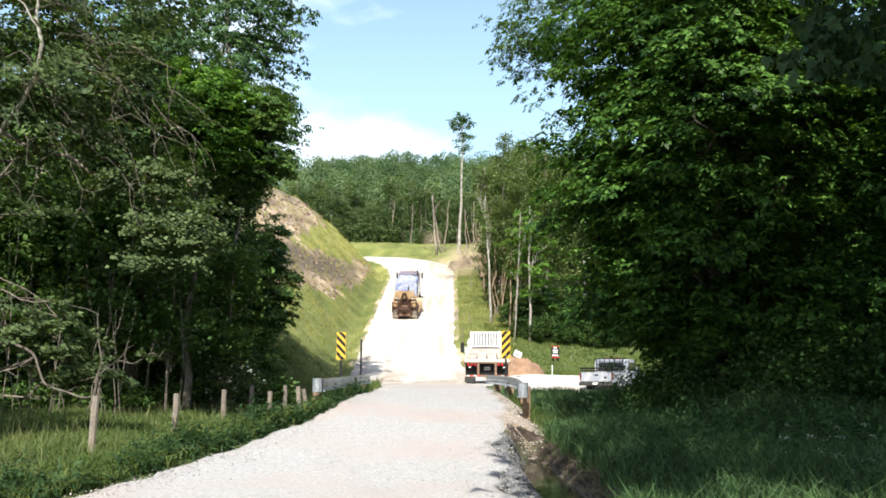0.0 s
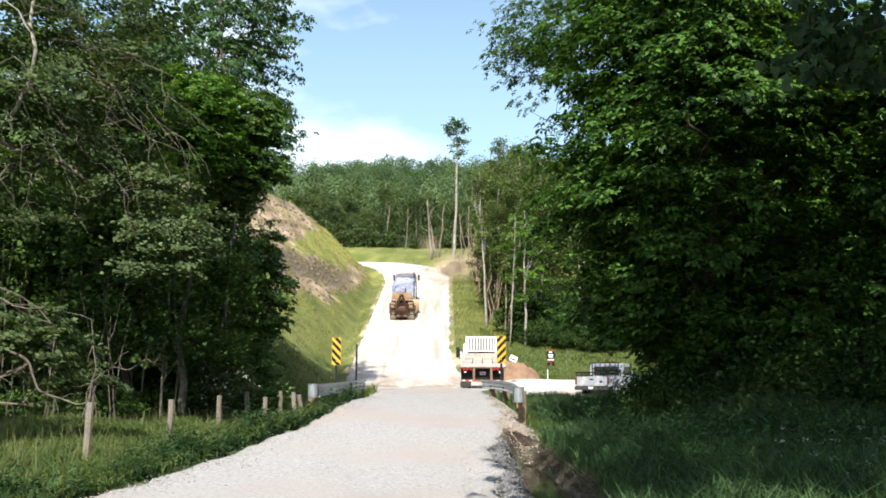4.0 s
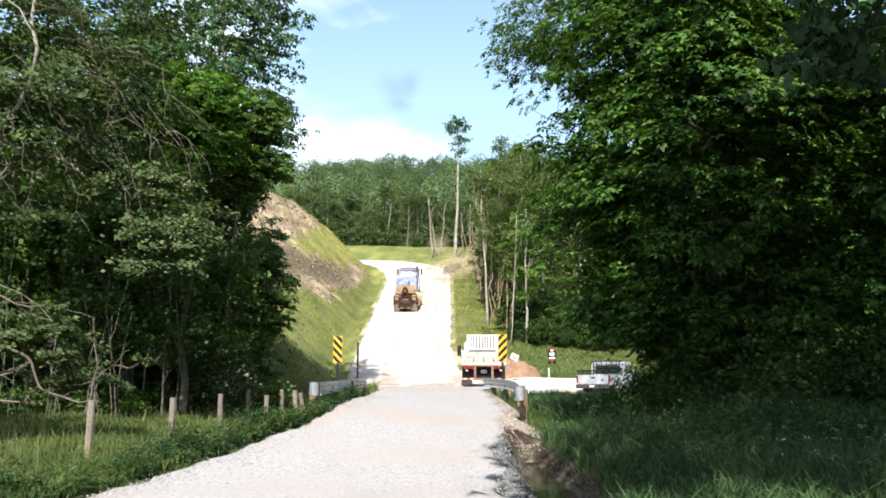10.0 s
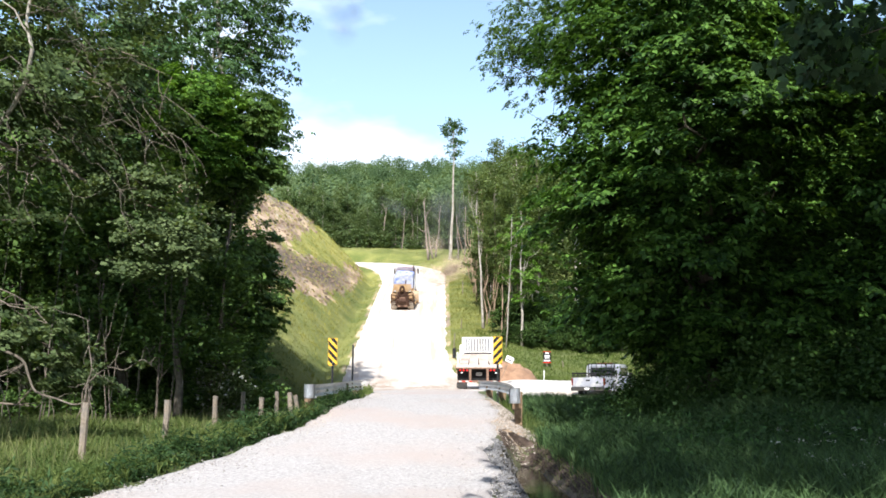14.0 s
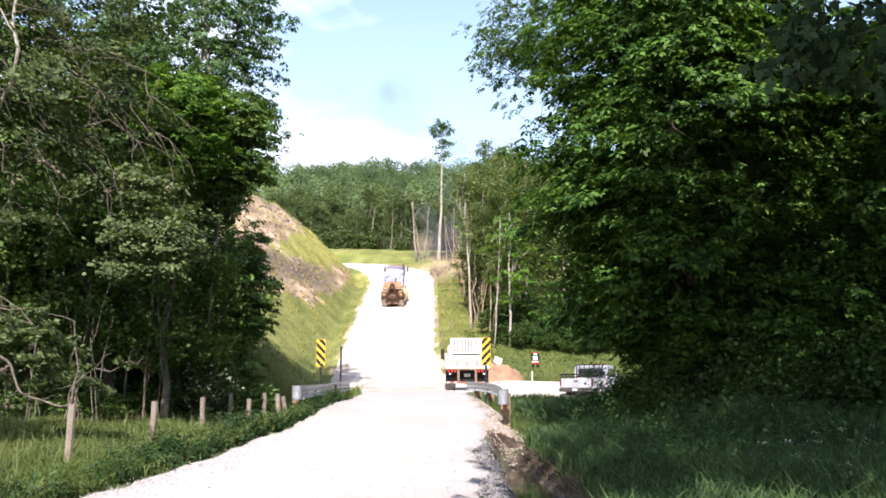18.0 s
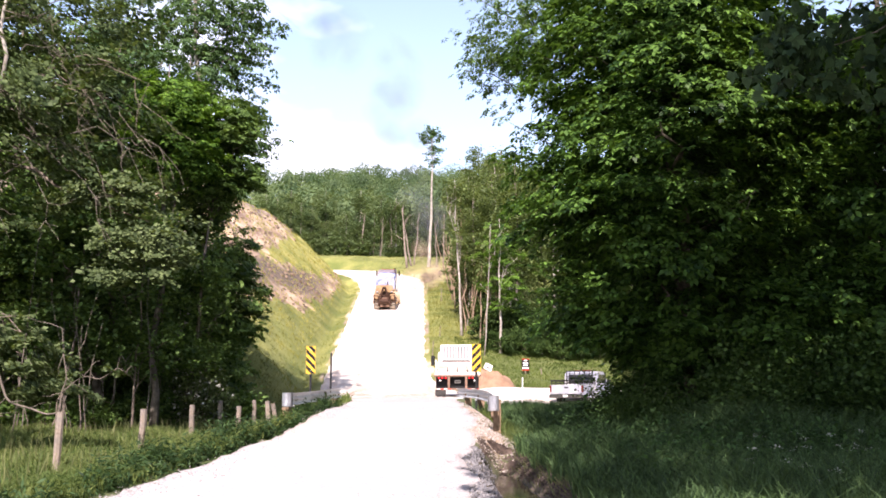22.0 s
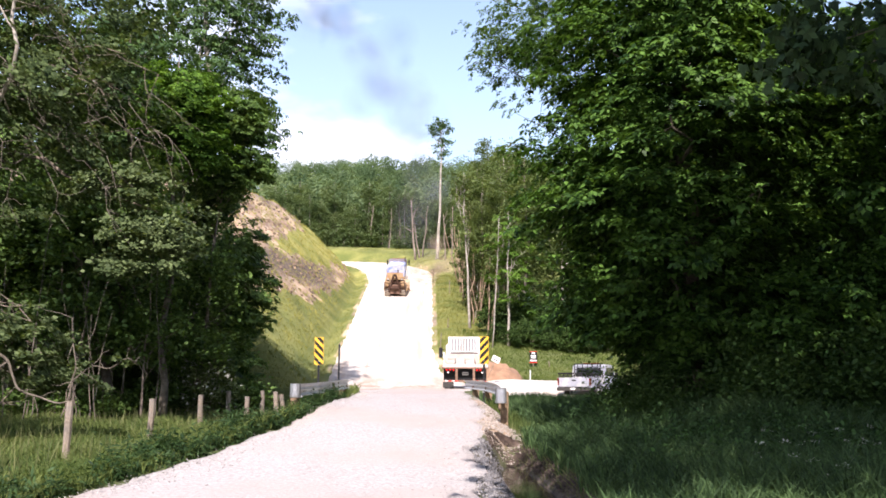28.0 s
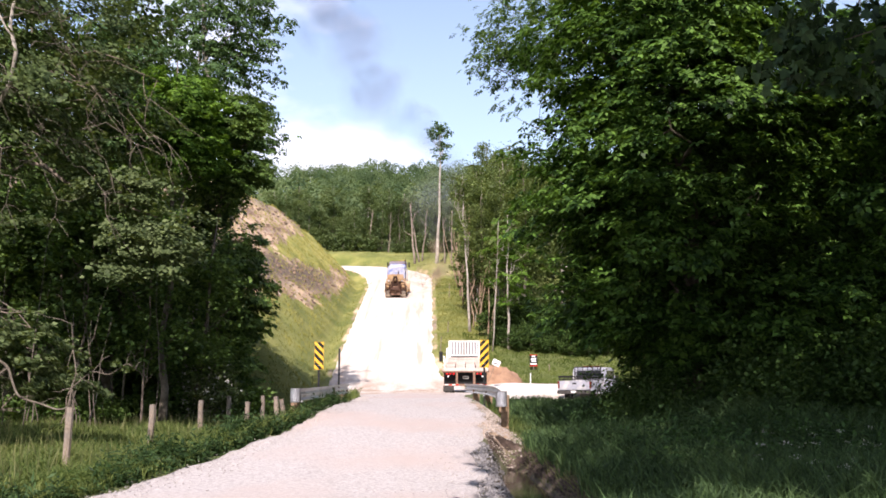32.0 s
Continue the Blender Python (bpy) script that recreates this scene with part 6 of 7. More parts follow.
def bent_blades(rng, x, y, tall, wide, lean):
    """Blades of two pieces: an upright lower half and a tip that nods over."""
    n = len(x)
    base = np.stack([x, y, land(x, y) - 0.03], 1)
    a = rng.uniform(0, 2 * np.pi, n)
    side = np.stack([np.cos(a), np.sin(a), 0 * a], 1) * (wide * rng.uniform(0.6, 1.4, n))[:, None] / 2
    h = tall * rng.uniform(0.5, 1.25, n)
    d = rng.uniform(0, 2 * np.pi, n)
    k = h * lean * rng.uniform(0.2, 1.2, n)
    mid = base + np.stack([np.cos(d) * k * 0.3, np.sin(d) * k * 0.3, h * 0.62], 1)
    tip = base + np.stack([np.cos(d) * k, np.sin(d) * k, h * rng.uniform(0.72, 1.0, n)], 1)
    low = np.stack([base - side, base + side, mid + side * 0.9, mid - side * 0.9], 1)
    top = np.stack([mid - side * 0.9, mid + side * 0.9, tip + side * 0.12, tip - side * 0.12], 1)
    return np.concatenate([low, top])


def tufts(rng, x, y, per, spread):
    """Points gathered in tufts."""
    n = len(x)
    return (np.repeat(x, per) + rng.normal(size=n * per) * spread), (np.repeat(y, per) + rng.normal(size=n * per) * spread)


def keep(x, y, test):
    ok = test(x, y)
    return x[ok], y[ok]


def left_of_road(x, y, gap):
    return x < along(ROAD_L, y) - gap


def right_of_road(x, y, gap):
    return x > along(ROAD_R, y) + gap


def pond(x, y):
    return ((x - 1.58) / 0.50) ** 2 + ((y - 14.4) / 4.2) ** 2


rng = np.random.default_rng(77)
# meadow beyond the fence
y = 9 + 28 * rng.uniform(0, 1, 8600) ** 1.25
x = rng.uniform(-1, 0, 8600) * (y * 0.62) - 2.5
x, y = keep(*tufts(rng, x, y, 14, 0.16), lambda a, b: left_of_road(a, b, 0.06))
meadow = tagged(quads("meadow_grass", bent_blades(rng, x, y, 0.33 + 0.16 * np.clip(waves(x * 0.9, y * 0.9), -0.6, 1), 0.008 + 0.0006 * y, 0.8), GRASS_FIELD), "tall seeding meadow grass behind the fence", "grass", kind="stuff")
y = 9 + 27 * rng.uniform(0, 1, 6500) ** 1.2
x = rng.uniform(-1, 0, 6500) * (y * 0.62) - 2.5
x, y = keep(x, y, lambda a, b: left_of_road(a, b, 1.0) & (waves(a * 0.5, b * 0.6) > -0.35))
seed_heads = tagged(quads("seed_heads", blades(rng, x, y, 0.50, 0.010 + 0.0006 * y, 0.4), SEED_HEAD), "pale seeding grass stalks in the meadow", "grass", kind="stuff")
# weeds along the road edge
y = 8.5 + 19 * rng.uniform(0, 1, 760) ** 0.8
x = along(ROAD_L, y) - 0.02 - np.abs(rng.normal(size=760)) * np.where(y < 17, 0.65, 0.40)
x, y = keep(x, y, lambda a, b: (waves(a * 1.3, b * 1.1) > 0.16) | (b < 12.0) | (left_of_road(a, b, 0.0) & ~left_of_road(a, b, 0.12)))
z = land(x, y)
h = (0.07 + 0.42 * np.clip(0.35 + waves(x * 2.3, y * 2.1), 0, 1)) * rng.uniform(0.6, 1.2, len(x)) * ss(along(ROAD_L, y) - x, 0.05, 0.7) + 0.06
weeds = tagged(quads("roadside_weeds", clumps(rng, np.stack([x, y, z + h * 0.6], 1), 0.17 + 0.12 * h, 56, 0.12, flat_spray=1.4, wide=0.25, droop=0.3), WEED_LEAF), "leafy green weeds along the road edge", "weeds", kind="stuff")
# rank grass of the verge, its green darkened and blued to stand for shade
y = 7 + 22 * rng.uniform(0, 1, 7000) ** 0.95
x = 1.2 + rng.uniform(0, 1, 7000) * (0.62 * y + 1)
x, y = keep(*tufts(rng, x, y, 15, 0.17), lambda a, b: right_of_road(a, b, 0.62 + 0.15 * np.sin(b * 1.3)) & (pond(a, b) > 1.05) & ~((a < 2.16 + 0.07 * np.sin(3 * b)) & (b > 10.5) & (b < 20.0)))
tall = 0.58 + 0.26 * waves(x * 0.8, y * 0.8) - 0.20 * np.exp(-((x - 2.2) / 0.8) ** 2) + 0.42 * ss(y, 13, 18) * ss(x, 5.0, 6.8)
rank = tagged(quads("shade_toned_rank_grass", bent_blades(rng, x, y, np.clip(tall, 0.25, 1.3), 0.008 + 0.0008 * y, 0.75), GRASS_SHADE), "tall rank verge grass with shade put into its green", "grass", kind="stuff")
# the same shade-toned green out to the lane
y = rng.uniform(28, 45.5, 15000)
x = rng.uniform(2.2, 15, 15000)
x, y = keep(x, y, lambda a, b: right_of_road(a, b, 0.7) & ((a > 2.7) | (b > 33)))
far_verge = tagged(quads("far_verge_grass", blades(rng, x, y, 0.40 - (0.06 + 0.13 * ss(x, 5.4, 6.6)) * ss(y, 34, 42), 0.04, 0.5), GRASS_SHADE), "tall grass between bridge and lane, shade put into its green", "grass", kind="stuff")
# grass round the rail's end, in a lighter green that paints a sunlit patch
y = rng.uniform(20.2, 26.5, 1500)
x = 2.0 + np.abs(rng.normal(size=1500)) * 0.45
rail_grass = tagged(quads("rail_grass", blades(rng, x, y, 0.32, 0.022, 0.7), GRASS_FIELD), "yellow-green grass round the rail posts, paler to imitate sunlight", "grass", kind="stuff")
# herbs with cream flowers in it
y = 9.0 + 3.5 * rng.uniform(0, 1, 20) ** 1.3
x = rng.uniform(0.36, 0.5, 20) * y
heads = np.stack([x, y, land(x, y) + rng.uniform(0.45, 0.80, 20)], 1)
flower = tagged(quads("cream_flowers", clumps(rng, heads, 0.065, 14, 0.022, flat_spray=0.4, wide=1.0), BLOSSOM), "small cream flower heads above the rank grass", "flowers", kind="stuff")
bm = bmesh.new()
for p in heads:
    tube([(p[0] + 0.05, p[1], p[2] - 0.95), tuple(p)], [0.006, 0.004], 3, bm)
flower_stem = tagged(link("flower_stems", bm, WEED_LEAF), "thin stalks under the cream flowers", "flowers", kind="stuff")
# tall herb leaves through the verge
y = rng.uniform(11, 22, 240)
x = 3.2 + rng.uniform(0, 1, 240) * (0.5 * y - 1)
herbs = tagged(quads("verge_herbs", clumps(rng, np.stack([x, y, land(x, y) + rng.uniform(0.2, 0.7, 240)], 1), 0.26, 34, 0.085, flat_spray=0.8, wide=0.45, droop=0.4), HERB_LEAF), "broad-leaved herbs among the verge grass", "weeds", kind="stuff")
# short turf on the banks and the slope behind the lane
x = np.concatenate([rng.uniform(-19, -5.5, 26000), rng.uniform(1.3, 5.4, 12000), rng.uniform(-24, 7, 9000)])
y = np.concatenate([46 + 66 * rng.uniform(0, 1, 26000) ** 1.5, rng.uniform(63, 112, 12000), rng.uniform(122, 146, 9000)])
t_share, c_share = cover_at(x, y)
ok = (c_share < 0.35 + 0.3 * rng.uniform(0, 1, len(x))) & (left_of_road(x, y, 0.3) | right_of_road(x, y, 0.25))
x, y = x[ok], y[ok]
dry_top = (land(x, y) + 1.2 * waves(x, y) > 13.4) & (x < -5) & (y < 135)
bank_grass = tagged(quads("bank_grass", blades(rng, x[dry_top], y[dry_top], 0.16, 0.05, 1.0), GRASS_BANK), "short yellow-green grass on the high bank", "grass", kind="stuff")
verge_turf = tagged(quads("verge_turf", blades(rng, x[~dry_top], y[~dry_top], 0.18, 0.05, 1.0), GRASS_VERGE), "short green grass on the lower banks", "grass", kind="stuff")
x, y = rng.uniform(3.5, 26, 34000), rng.uniform(60.6, 78, 34000)
x, y = keep(x, y, lambda a, b: right_of_road(a, b, 0.6))
slope_grass = tagged(quads("slope_grass", blades(rng, x, y, 0.20, 0.055, 1.1), GRASS_SLOPE), "green grass slope below the woods", "grass", kind="stuff")
# sparse tufts on the bare clay
x, y = rng.uniform(-19, -8, 1800), rng.uniform(66, 120, 1800)
x, y = tufts(rng, x, y, 5, 0.12)
x, y = keep(x, y, lambda a, b: left_of_road(a, b, 2.0))
clay_grass = tagged(quads("clay_tufts", blades(rng, x, y, 0.26, 0.06, 0.7), GRASS_BANK), "sparse grass tufts on the clay bank", "grass", kind="stuff")


def stones(rng, x, y, z, size):
    """Rough six-sided stones."""
    n = len(x)
    cube = np.array([(a, b, c) for a in (-1, 1) for b in (-1, 1) for c in (-1, 1)], float)
    v = cube[None] * rng.uniform(0.55, 1.0, (n, 8, 3)) * np.array((1, 1, 0.65)) * np.reshape(size, (-1, 1, 1)) / 2
    a = rng.uniform(0, 2 * np.pi, n)
    c, s = np.cos(a)[:, None], np.sin(a)[:, None]
    v = np.stack([v[..., 0] * c - v[..., 1] * s, v[..., 0] * s + v[..., 1] * c, v[..., 2]], -1)
    v += np.stack([x, y, z], 1)[:, None, :]
    f = [(0, 1, 3, 2), (4, 6, 7, 5), (0, 4, 5, 1), (2, 3, 7, 6), (0, 2, 6, 4), (1, 5, 7, 3)]
    return v[:, f].reshape(-1, 4, 3)


y = 9 + 24 * rng.uniform(0, 1, 5200) ** 1.3
edge = rng.uniform(0, 1, 5200)
l_x, r_x = along(ROAD_L, y), along(ROAD_R, y)
x = np.where(edge < 0.4, l_x + np.abs(rng.normal(size=5200)) * 0.4 + 0.22, np.where(edge < 0.6, r_x - np.abs(rng.normal(size=5200)) * 0.45 + np.where(y < 19, -0.05, 0.3), l_x + (r_x - l_x) * rng.uniform(0, 1, 5200)))
z = np.where((x > l_x) & (x < r_x), along(ROAD_Z, y) + 0.05, land(x, y) + 0.01)
gravel = tagged(quads("loose_gravel", stones(rng, x, y, z, rng.uniform(0.008, 0.026, 5200)), GRAVEL), "loose pale gravel along the road edges", "gravel", kind="stuff")
y = np.concatenate([rng.uniform(10.5, 18.6, 2200), rng.uniform(17.4, 18.8, 420)])
x = np.concatenate([2.10 + rng.normal(size=2200) * 0.10, 1.30 + np.abs(rng.normal(size=420)) * 0.34])
x, y = keep(x, y, lambda a, b: pond(a, b) > 0.75)
rubble = tagged(quads("muddy_rubble", stones(rng, x, y, land(x, y) + 0.01, rng.uniform(0.02, 0.06, len(x))), RUBBLE), "muddy broken stone on the ditch bank", "rubble", kind="stuff")
y = rng.uniform(11.5, 21.5, 900)
x = 2.15 + rng.normal(size=900) * 0.14
straw = tagged(quads("dead_stalks", blades(rng, x, y, 0.17, 0.018, 1.6), SEED_HEAD), "dead straw and stalks on the mud bank", "dead grass", kind="stuff")
y = rng.uniform(18.0, 24.0, 1600)
x = along(ROAD_R, y) + rng.uniform(-0.25, 0.75, 1600)
shoulder = tagged(quads("shoulder_gravel", stones(rng, x, y, land(x, y) + 0.008, rng.uniform(0.015, 0.05, 1600)), SHOULDER), "pale gravel spilled on the road shoulder", "gravel", kind="stuff")
# wet stones whose dark grey also paints a shadow by the puddle
y = rng.uniform(11, 17.5, 1500)
x = along(ROAD_R, y) - 0.2 + np.abs(rng.normal(size=1500)) * 0.34
wet_gravel = tagged(quads("wet_gravel", stones(rng, x, y, land(x, y) + 0.01, rng.uniform(0.02, 0.06, 1500)), WET_SHADED_GRAVEL), "wet gravel at the puddle's edge, darkened in place of tree shadow", "gravel", kind="stuff")
x, y = rng.uniform(-18, -8.5, 500), rng.uniform(68, 118, 500)
c_share = cover_at(x, y)[1]
x, y = x[c_share > 0.5], y[c_share > 0.5]
bank_rock = tagged(quads("bank_rocks", stones(rng, x, y, land(x, y) + 0.03, rng.uniform(0.12, 0.45, len(x))), CUT_BANK), "clods and rocks on the cut clay bank", "rocks", kind="stuff")


# ---- the dozer and the truck that it pushes up the hill ----
def dozer():
    root = thing("bulldozer", pose(0, 0, 0), "dusty yellow bulldozer with rear winch frame pushing a truck uphill", "bulldozer")
    for s in (-1, 1):
        x0, x1 = (s * 0.52, s * 1.10) if s > 0 else (-1.10, -0.52)
        hull = []
        for k in range(9):
            a = math.pi / 2 + math.pi * k / 8
            hull.append((0.62 + 0.42 * math.cos(a) , 0.46 + 0.42 * math.sin(a)))
        for k in range(9):
            a = -math.pi / 2 + math.pi * k / 8
            hull.append((3.0 + 0.42 * math.cos(a), 0.46 + 0.42 * math.sin(a)))
        core = part("track", prism(hull, x0 + 0.05, x1 - 0.05), MACHINE_BLACK, root)
        # shoes round the loop
        length, loop = 0.0, hull + hull[:1]
        spots = []
        for (ya, za), (yb, zb) in zip(loop, loop[1:]):
            seg = math.hypot(yb - ya, zb - za)
            while length < seg:
                t = length / seg
                spots.append((ya + (yb - ya) * t, za + (zb - za) * t, math.degrees(math.atan2(zb - za, yb - ya))))
                length += 0.205
            length -= seg
        shoe = None
        for y, z, a in spots:
            if shoe is None:
                bm = box(-0.29, 0.29, -0.09, 0.09, -0.02, 0.02)
                box(-0.29, 0.29, -0.085, -0.06, -0.07, -0.015, bm=bm)
                shoe = part("track_shoe", bm, DUSTY_STEEL, core)
            else:
                other = new("track_shoe", shoe.data)
                other.parent = core
                shoe = other
            shoe.matrix_basis = pose((x0 + x1) / 2, y, z, a + 180, 0, 0)
        for y in (0.62, 1.2, 1.8, 2.4, 3.0):
            part("roller", tube([(x0 + 0.02, y, 0.42), (x1 - 0.02, y, 0.42)], 0.2 if 0.7 < y < 2.9 else 0.33, 14), DUSTY_STEEL, core)
        part("fender", box(min(x0, x1), max(x0, x1), 0.35, 2.4, 0.95, 1.06, 0.02), DOZER_YELLOW, root)
        part("fuel_tank" if s > 0 else "tool_box", box(min(x0, x1) + 0.04, max(x0, x1) - 0.06, 0.35, 1.25, 1.06, 1.62, 0.06), DOZER_YELLOW, root)
        part("rear_light", box(s * 0.72 - 0.09, s * 0.72 + 0.09, 0.27, 0.34, 1.78, 1.9, 0.02), STEEL, root)
        part("push_arm", box(s * 1.2 - 0.06, s * 1.2 + 0.06, 1.3, 4.0, 0.42, 0.62, 0.02), DOZER_YELLOW, root)
        # winch frame: leaning leg, ladder-like guard
        part("arch_leg", tube([(s * 0.62, -0.12, 0.5), (s * 0.10, -0.08, 2.32)], 0.10, 8), MACHINE_BLACK, root, "black leg of the A-shaped winch frame")
        part("guard_post", tube([(s * 1.05, -0.05, 0.75), (s * 1.05, -0.05, 1.62)], 0.06, 6), MACHINE_BLACK, root)
        part("guard_post", tube([(s * 0.62, -0.05, 0.75), (s * 0.62, -0.05, 1.45)], 0.055, 6), MACHINE_BLACK, root)
        for z in (0.80, 1.1, 1.45):
            part("guard_rail", tube([(s * 0.5, -0.05, z), (s * 1.07, -0.05, z + 0.06)], 0.05, 6), MACHINE_BLACK, root)
    body = part("rear_body", box(-0.50, 0.50, 0.35, 2.0, 0.55, 1.75, 0.08), MACHINE_BLACK, root)
    part("platform", box(-0.98, 0.98, 0.3, 1.9, 1.76, 1.90, 0.04), DOZER_YELLOW, root)
    part("seat_back", box(-0.86, 0.86, 0.45, 0.75, 1.88, 2.48, 0.07), DOZER_YELLOW, root, "dusty tan rear shield")
    part("engine_hood", box(-0.45, 0.45, 1.95, 3.7, 0.9, 1.85, 0.07), DOZER_YELLOW, root)
    part("exhaust", tube([(0.2, 2.6, 1.8), (0.2, 2.6, 2.55)], 0.06, 10), MACHINE_BLACK, root)
    part("winch_drum", tube([(-0.4, 0.0, 0.95), (0.4, 0.0, 0.95)], 0.24, 16), MACHINE_BLACK, root)
    part("winch_case", box(-0.50, 0.50, 0.0, 0.2, 0.62, 1.3, 0.04), RUSTY, root)
    part("arch_head", box(-0.15, 0.15, -0.08, 0.12, 2.16, 2.40, 0.03), MACHINE_BLACK, root)
    for z, hw in ((1.0, 0.38), (1.5, 0.28)):
        part("arch_bar", tube([(-hw, -0.03, z), (hw, -0.03, z)], 0.045, 6), MACHINE_BLACK, root)
    part("drawbar", box(-0.18, 0.18, -0.12, 0.3, 0.38, 0.56, 0.02), MACHINE_BLACK, root)
    part("sprocket_guard", box(-0.5, 0.5, 0.05, 0.3, 0.30, 0.62, 0.03), RUSTY, root)
    # blade, curved, wider than the tracks
    curve = [(4.05, 0.08), (3.93, 0.35), (3.90, 0.7), (3.96, 1.05), (4.10, 1.3), (4.05, 1.3), (3.88, 1.05), (3.82, 0.7), (3.85, 0.35), (3.97, 0.08)]
    blade = part("blade", prism(curve, -1.3, 1.42), DOZER_YELLOW, root, "wide dusty yellow blade")
    for x in (-0.5, 0.5):
        part("lift_ram", tube([(x, 3.5, 1.6), (x, 3.92, 0.75)], 0.05, 8), STEEL, root)
    return root


def pushed_truck():
    root = thing("loaded_truck", pose(0, 0, 0), "dark-cabbed truck with a blue and white tarped load on the hill", "truck")
    for x in (-0.4, 0.4):
        part("frame_rail", box(x - 0.05, x + 0.05, 0.0, 7.0, 0.6, 0.85, 0.01), BLACK, root)
    for x in (-1, 1):
        for y in (0.9, 2.1):
            wheel(root, x * 0.92, y, 0.48, 0.26)
        wheel(root, x * 0.92, 6.0, 0.48, 0.26)
        part("bed_side", box(x * 1.05 - 0.03, x * 1.05 + 0.03, 0, 4.2, 0.95, 1.5, 0.01), DOZER_YELLOW, root)
        part("mirror_arm", tube([(x * 1.0, 5.9, 2.55), (x * 1.22, 5.95, 2.55)], 0.02, 6), BLACK, root)
        part("mirror", box(x * 1.25 - 0.08, x * 1.25 + 0.08, 5.9, 5.98, 2.15, 2.75, 0.02), BLACK, root, "tall black side mirror")
    part("bed_floor", box(-1.05, 1.05, 0, 4.2, 0.85, 0.97, 0.01), DUSTY_STEEL, root)
    # tarped load with folds
    bm = bmesh.new()
    rows = []
    for i in range(14):
        y = 0.05 + 4.0 * i / 13
        row = []
        for j in range(15):
            a = math.pi * j / 14
            s = math.copysign(abs(math.cos(a)) ** 0.28, math.cos(a))
            x, z = 1.0 * s, 1.0 + 1.72 * abs(math.sin(a)) ** 0.24
            f = 0.06 * math.sin(7 * y + 3 * x) + 0.05 * noise.noise(Vector((x * 3, y * 2, z * 2)))
            row.append(bm.verts.new((x * (1 + f), y + (0.12 * (z - 1) if i == 0 else 0), z * (1 + f * 0.5))))
        rows.append(row)
    for a, b in zip(rows, rows[1:]):
        for k in range(14):
            bm.faces.new((a[k], a[k + 1], b[k + 1], b[k]))
    bm.faces.new(rows[0][::-1])
    bm.faces.new(rows[-1])
    bmesh.ops.recalc_face_normals(bm, faces=bm.faces)
    tarp = part("tarp", bm, BLUE_TARP, root, "creased blue and white tarp")
    for y in (0.6, 1.7, 2.8):
        part("strap", tube([(-1.12, y, 1.0), (-1.14, y, 2.3), (-0.6, y, 2.78), (0.6, y, 2.78), (1.14, y, 2.3), (1.12, y, 1.0)], 0.022, 5), WHITE_PAINT, tarp)
    cab_out = [(4.4, 0.8), (4.4, 2.75), (4.6, 2.92), (5.7, 2.92), (6.0, 2.8), (6.3, 1.9), (7.3, 1.75), (7.4, 1.5), (7.4, 0.7)]
    bm = prism(cab_out, -1.0, 1.0)
    bmesh.ops.bevel(bm, geom=bm.edges[:], offset=0.06, segments=2, affect="EDGES")
    cab = part("cab", bm, CAB_PAINT, root)
    part("rear_window", box(-0.65, 0.65, 4.385, 4.395, 2.3, 2.7), GLASS, cab)
    part("exhaust_stack", tube([(0.85, 4.3, 0.9), (0.85, 4.3, 3.15), (0.88, 4.22, 3.25)], 0.055, 8), MACHINE_BLACK, root)
    for k in range(5):
        part("cab_light", box(-0.62 + 0.3 * k, -0.54 + 0.3 * k, 5.62, 5.7, 2.92, 2.98, 0.01), RED_LAMP, cab)
    return root


the_dozer, the_truck = dozer(), pushed_truck()


# ---- exhaust smoke and road dust, as drifting thin flakes ----
def haze_material(name, colour, share):
    m = bpy.data.materials.new(name)
    m.use_nodes = True
    n, l = m.node_tree.nodes, m.node_tree.links
    out = n["Material Output"]
    n.remove(n["Principled BSDF"])
    thin, body, mix = n.new("ShaderNodeBsdfTransparent"), n.new("ShaderNodeBsdfDiffuse"), n.new("ShaderNodeMixShader")
    body.inputs["Color"].default_value = (*colour, 1)
    # thin towards the rim of every flake
    soft, scale = n.new("ShaderNodeAttribute"), n.new("ShaderNodeMath")
    soft.attribute_name = "thick"
    scale.operation = "MULTIPLY"
    scale.inputs[1].default_value = share
    l.new(soft.outputs["Fac"], scale.inputs[0])
    l.new(scale.outputs["Value"], mix.inputs["Fac"])
    l.new(thin.outputs["BSDF"], mix.inputs[1])
    l.new(body.outputs["BSDF"], mix.inputs[2])
    l.new(mix.outputs["Shader"], out.inputs["Surface"])
    return m


SMOKE = haze_material("diesel_smoke", (0.12, 0.12, 0.15), 0.19)
DUST = haze_material("road_dust", (0.52, 0.40, 0.285), 0.26)


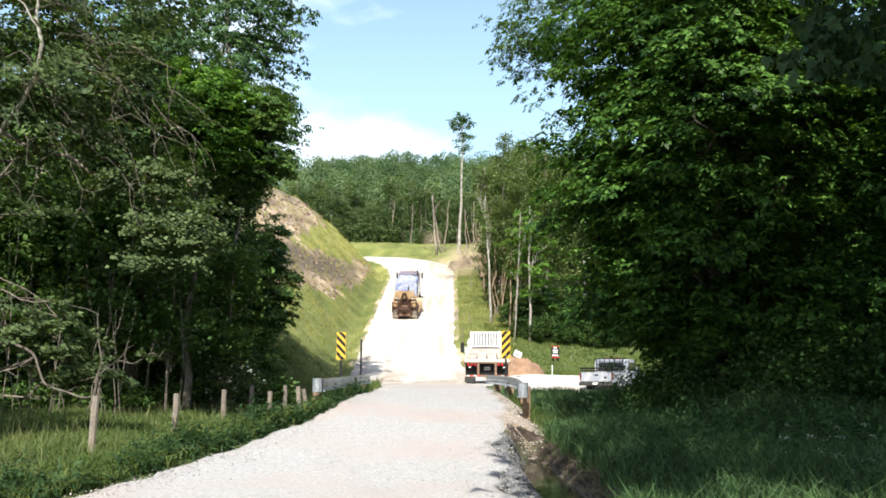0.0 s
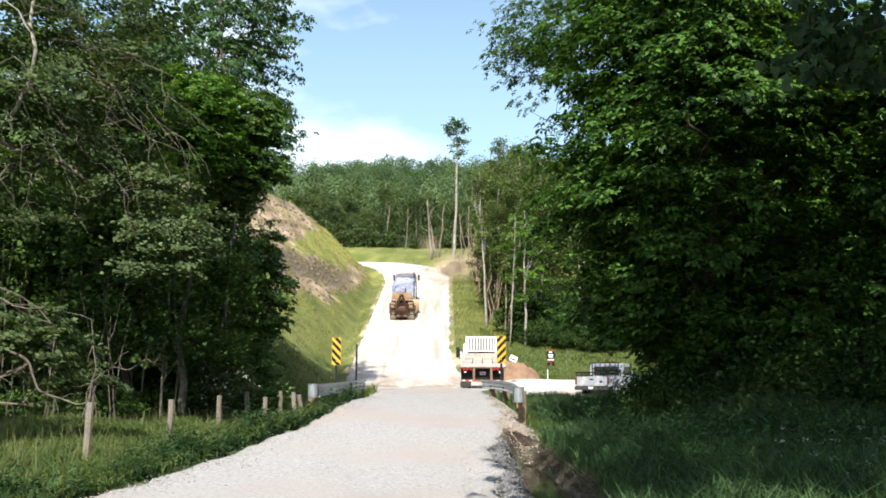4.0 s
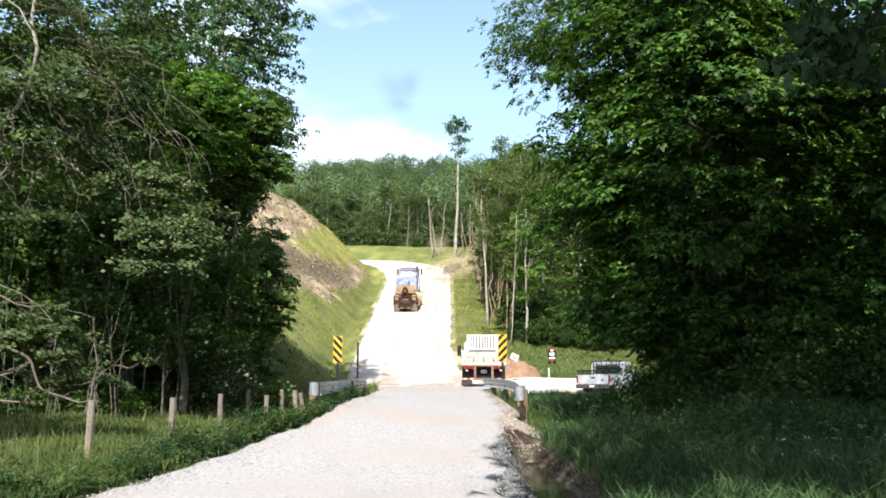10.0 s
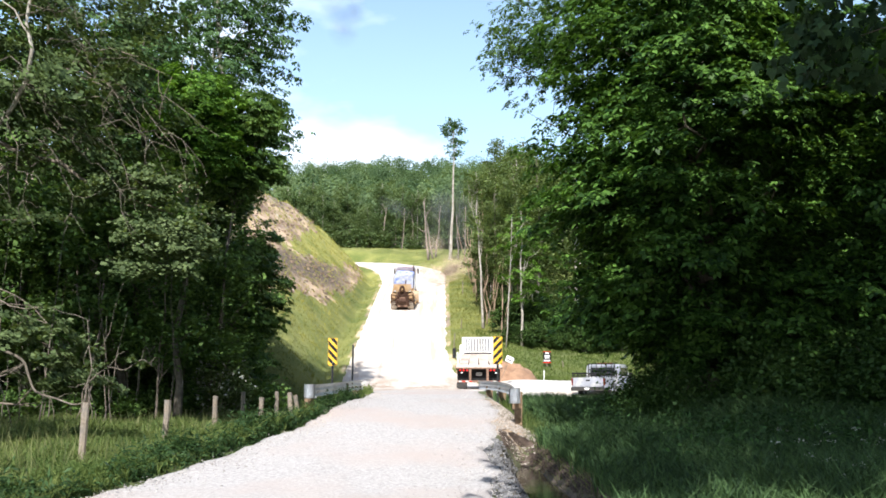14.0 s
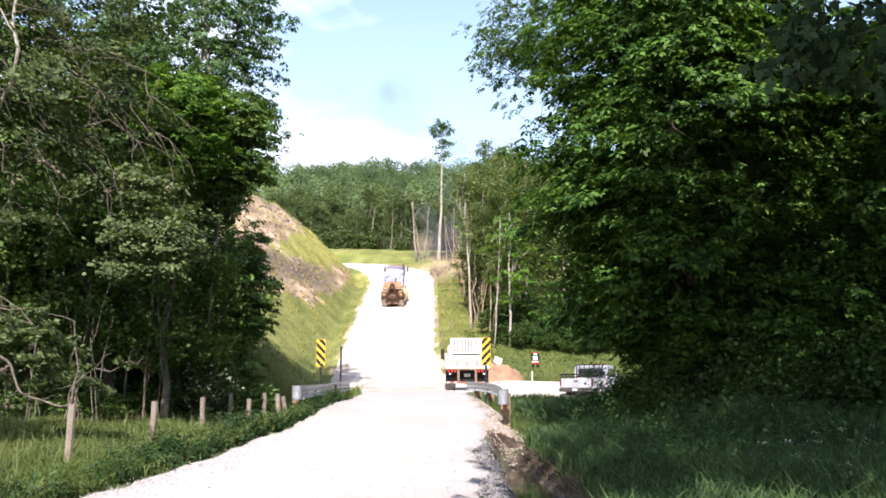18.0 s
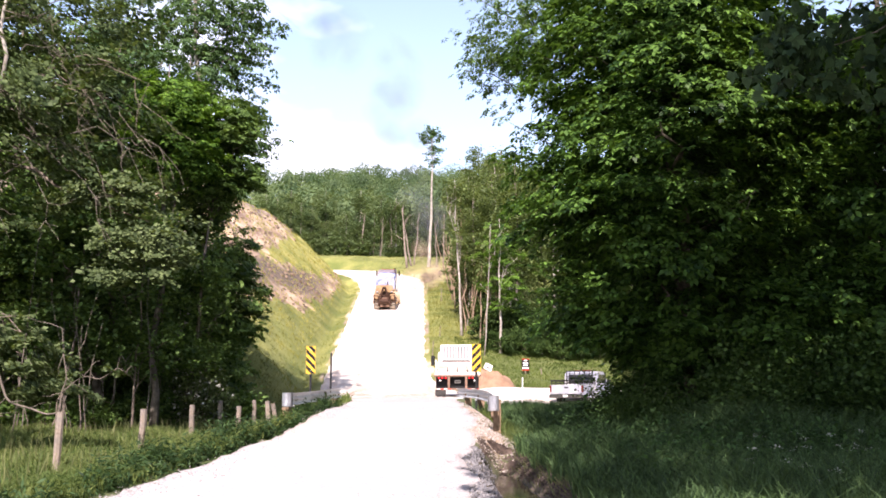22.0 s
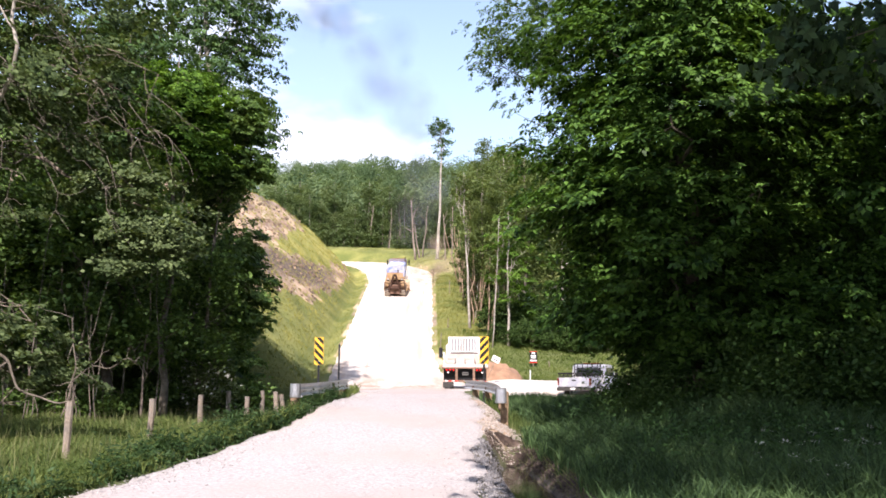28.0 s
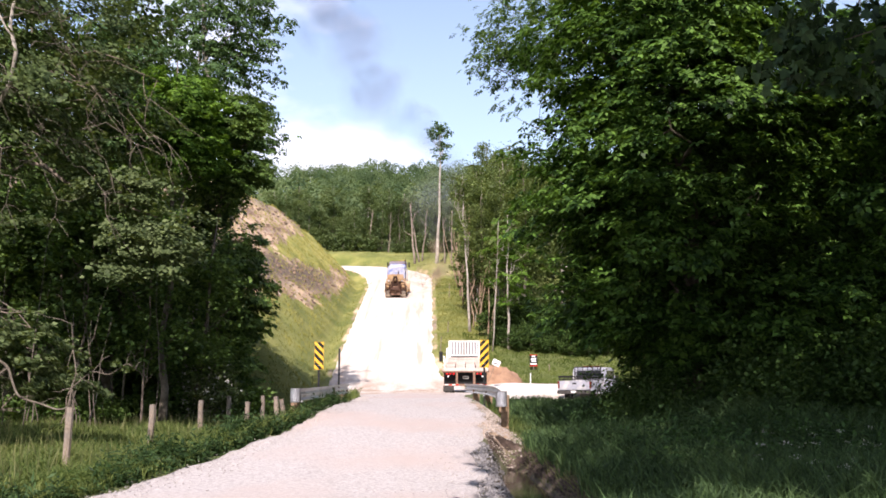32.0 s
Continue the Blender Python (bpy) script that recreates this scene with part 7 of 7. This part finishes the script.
def puff(name, seed, count, spread, flake, mat, label, category, group):
    rng = np.random.default_rng(seed)
    pts = rng.normal(size=(count, 3)) * spread
    # round flakes: a full centre, two thinner rings
    turn = np.linspace(0, 2 * np.pi, 12, endpoint=False)
    face = rng.normal(size=(count, 3)) * (0.5, 0, 0.5) + (0, 1, 0)
    face /= np.linalg.norm(face, axis=1)[:, None]
    side = np.cross(face, (0.0, 0.0, 1.0))
    rise = np.cross(side, face)
    size = flake * rng.uniform(0.6, 1.4, (count, 1))
    rings = [pts[:, None, :]]
    for k in (0.5, 1.0):
        rings.append(pts[:, None, :] + (size * k)[:, None, :] * (np.cos(turn)[None, :, None] * side[:, None, :] + np.sin(turn)[None, :, None] * rise[:, None, :]))
    co = np.concatenate(rings, 1)
    faces = []
    for i in range(count):
        o = i * 25
        for k in range(12):
            j = (k + 1) % 12
            faces.append((o, o + 1 + k, o + 1 + j))
            faces.append((o + 1 + k, o + 13 + k, o + 13 + j, o + 1 + j))
    data = bpy.data.meshes.new(name)
    data.from_pydata(co.reshape(-1, 3).tolist(), [], faces)
    data.materials.append(mat)
    thick = data.attributes.new("thick", "FLOAT", "POINT")
    thick.data.foreach_set("value", np.tile(np.array([1.0] + [0.5] * 12 + [0.0] * 12, np.float32), count))
    ob = new(name, data)
    return tagged(ob, label, category, group, "stuff")


smoke_puffs = [puff("smoke_puff", 300 + k, 6, (2.3, 1.2, 2.8), 3.6, SMOKE, "thin grey diesel smoke drifting over the crest", "smoke", "exhaust smoke") for k in range(12)]
dust_puffs = [puff("dust_puff", 330 + k, 9, (1.9, 0.9, 0.8), 1.7, DUST, "pale tan dust hanging over the road edge", "dust", "road dust") for k in range(3)]


# ---- what moves ----
CLIMB = [(0, -3.36, 80.15), (2, -3.31, 81.07), (4, -3.27, 82.04), (6, -3.24, 83.07), (8, -3.21, 84.13), (10, -3.18, 85.22), (12, -3.14, 86.33), (14, -3.10, 87.45), (16, -3.05, 88.58), (18, -3.00, 89.71), (20, -2.95, 90.82), (22, -2.89, 91.92), (24, -2.84, 92.98), (26, -2.80, 94.01), (28, -2.77, 95.00), (30, -2.75, 95.93), (32, -2.74, 96.81)]


def climb_rows(ahead, span, shift):
    """Poses on the road's slope, ahead metres in front of the dozer's tail."""
    rows = []
    for t, x, y in CLIMB:
        a, b = y + ahead, y + ahead + span
        za, zb = float(along(ROAD_Z, a)) + 0.06, float(along(ROAD_Z, b)) + 0.06
        lift = max(0.0, max(float(along(ROAD_Z, a + span * k / 6)) + 0.06 - (za + (zb - za) * k / 6) for k in range(7)))
        rows.append((t, pose(x + shift, a, za + lift, math.degrees(math.atan2(zb - za, span)), 0, -1.5)))
    return rows


# the plume's way: seconds since it left the exhaust, and place
PLUME = ((-1, 3.2, 140.0, 2.0), (0, 3.2, 139.0, 6.0), (1.5, 2.6, 131.0, 24.0), (3.5, 0.6, 130.0, 35.5), (6, -4.5, 130.0, 44.0), (9, -10.5, 130.0, 53.0), (12, -16.0, 130.0, 61.0), (16, -22.0, 130.0, 70.0), (40, -60.0, 130.0, 120.0))


def plume_rows(start, side):
    """A puff waits in the hill's lee, then climbs and drifts off to the left."""
    a = np.array(PLUME)
    rows = []
    for t in range(0, 33, 2):
        s = max(-1.0, t - start)
        x, y, z = (float(np.interp(s, a[:, 0], a[:, k])) for k in (1, 2, 3))
        rows.append((t, pose(x + side * max(0.0, min(1.0, s / 5)), y, z, 0, 0, 3.0 * max(0.0, s))))
    return rows


def motions():
    walk(the_dozer, climb_rows(0.0, 3.4, 0.0))
    walk(the_truck, climb_rows(4.25, 5.6, -0.06))
    for k, ob in enumerate(smoke_puffs):
        walk(ob, plume_rows((4.0, 12.0, 15.5, 17.0, 18.5, 20.0, 21.5, 23.0, 24.5, 26.0, 27.5, 29.5)[k], (-1.2, 0.8, 1.6, -0.6)[k % 4]))
    for k, ob in enumerate(dust_puffs):
        rows = []
        for t in range(0, 33, 4):
            x = (0.9, 2.0, 2.9)[k] + 0.4 * math.sin(0.4 * t + 2 * k)
            y = (106.0, 113.0, 117.5)[k]
            rows.append((t, pose(x, y, height(x, y) + 0.7 + 0.25 * math.sin(0.3 * t + k), 0, 0, 2.0 * t)))
        walk(ob, rows)


motions()
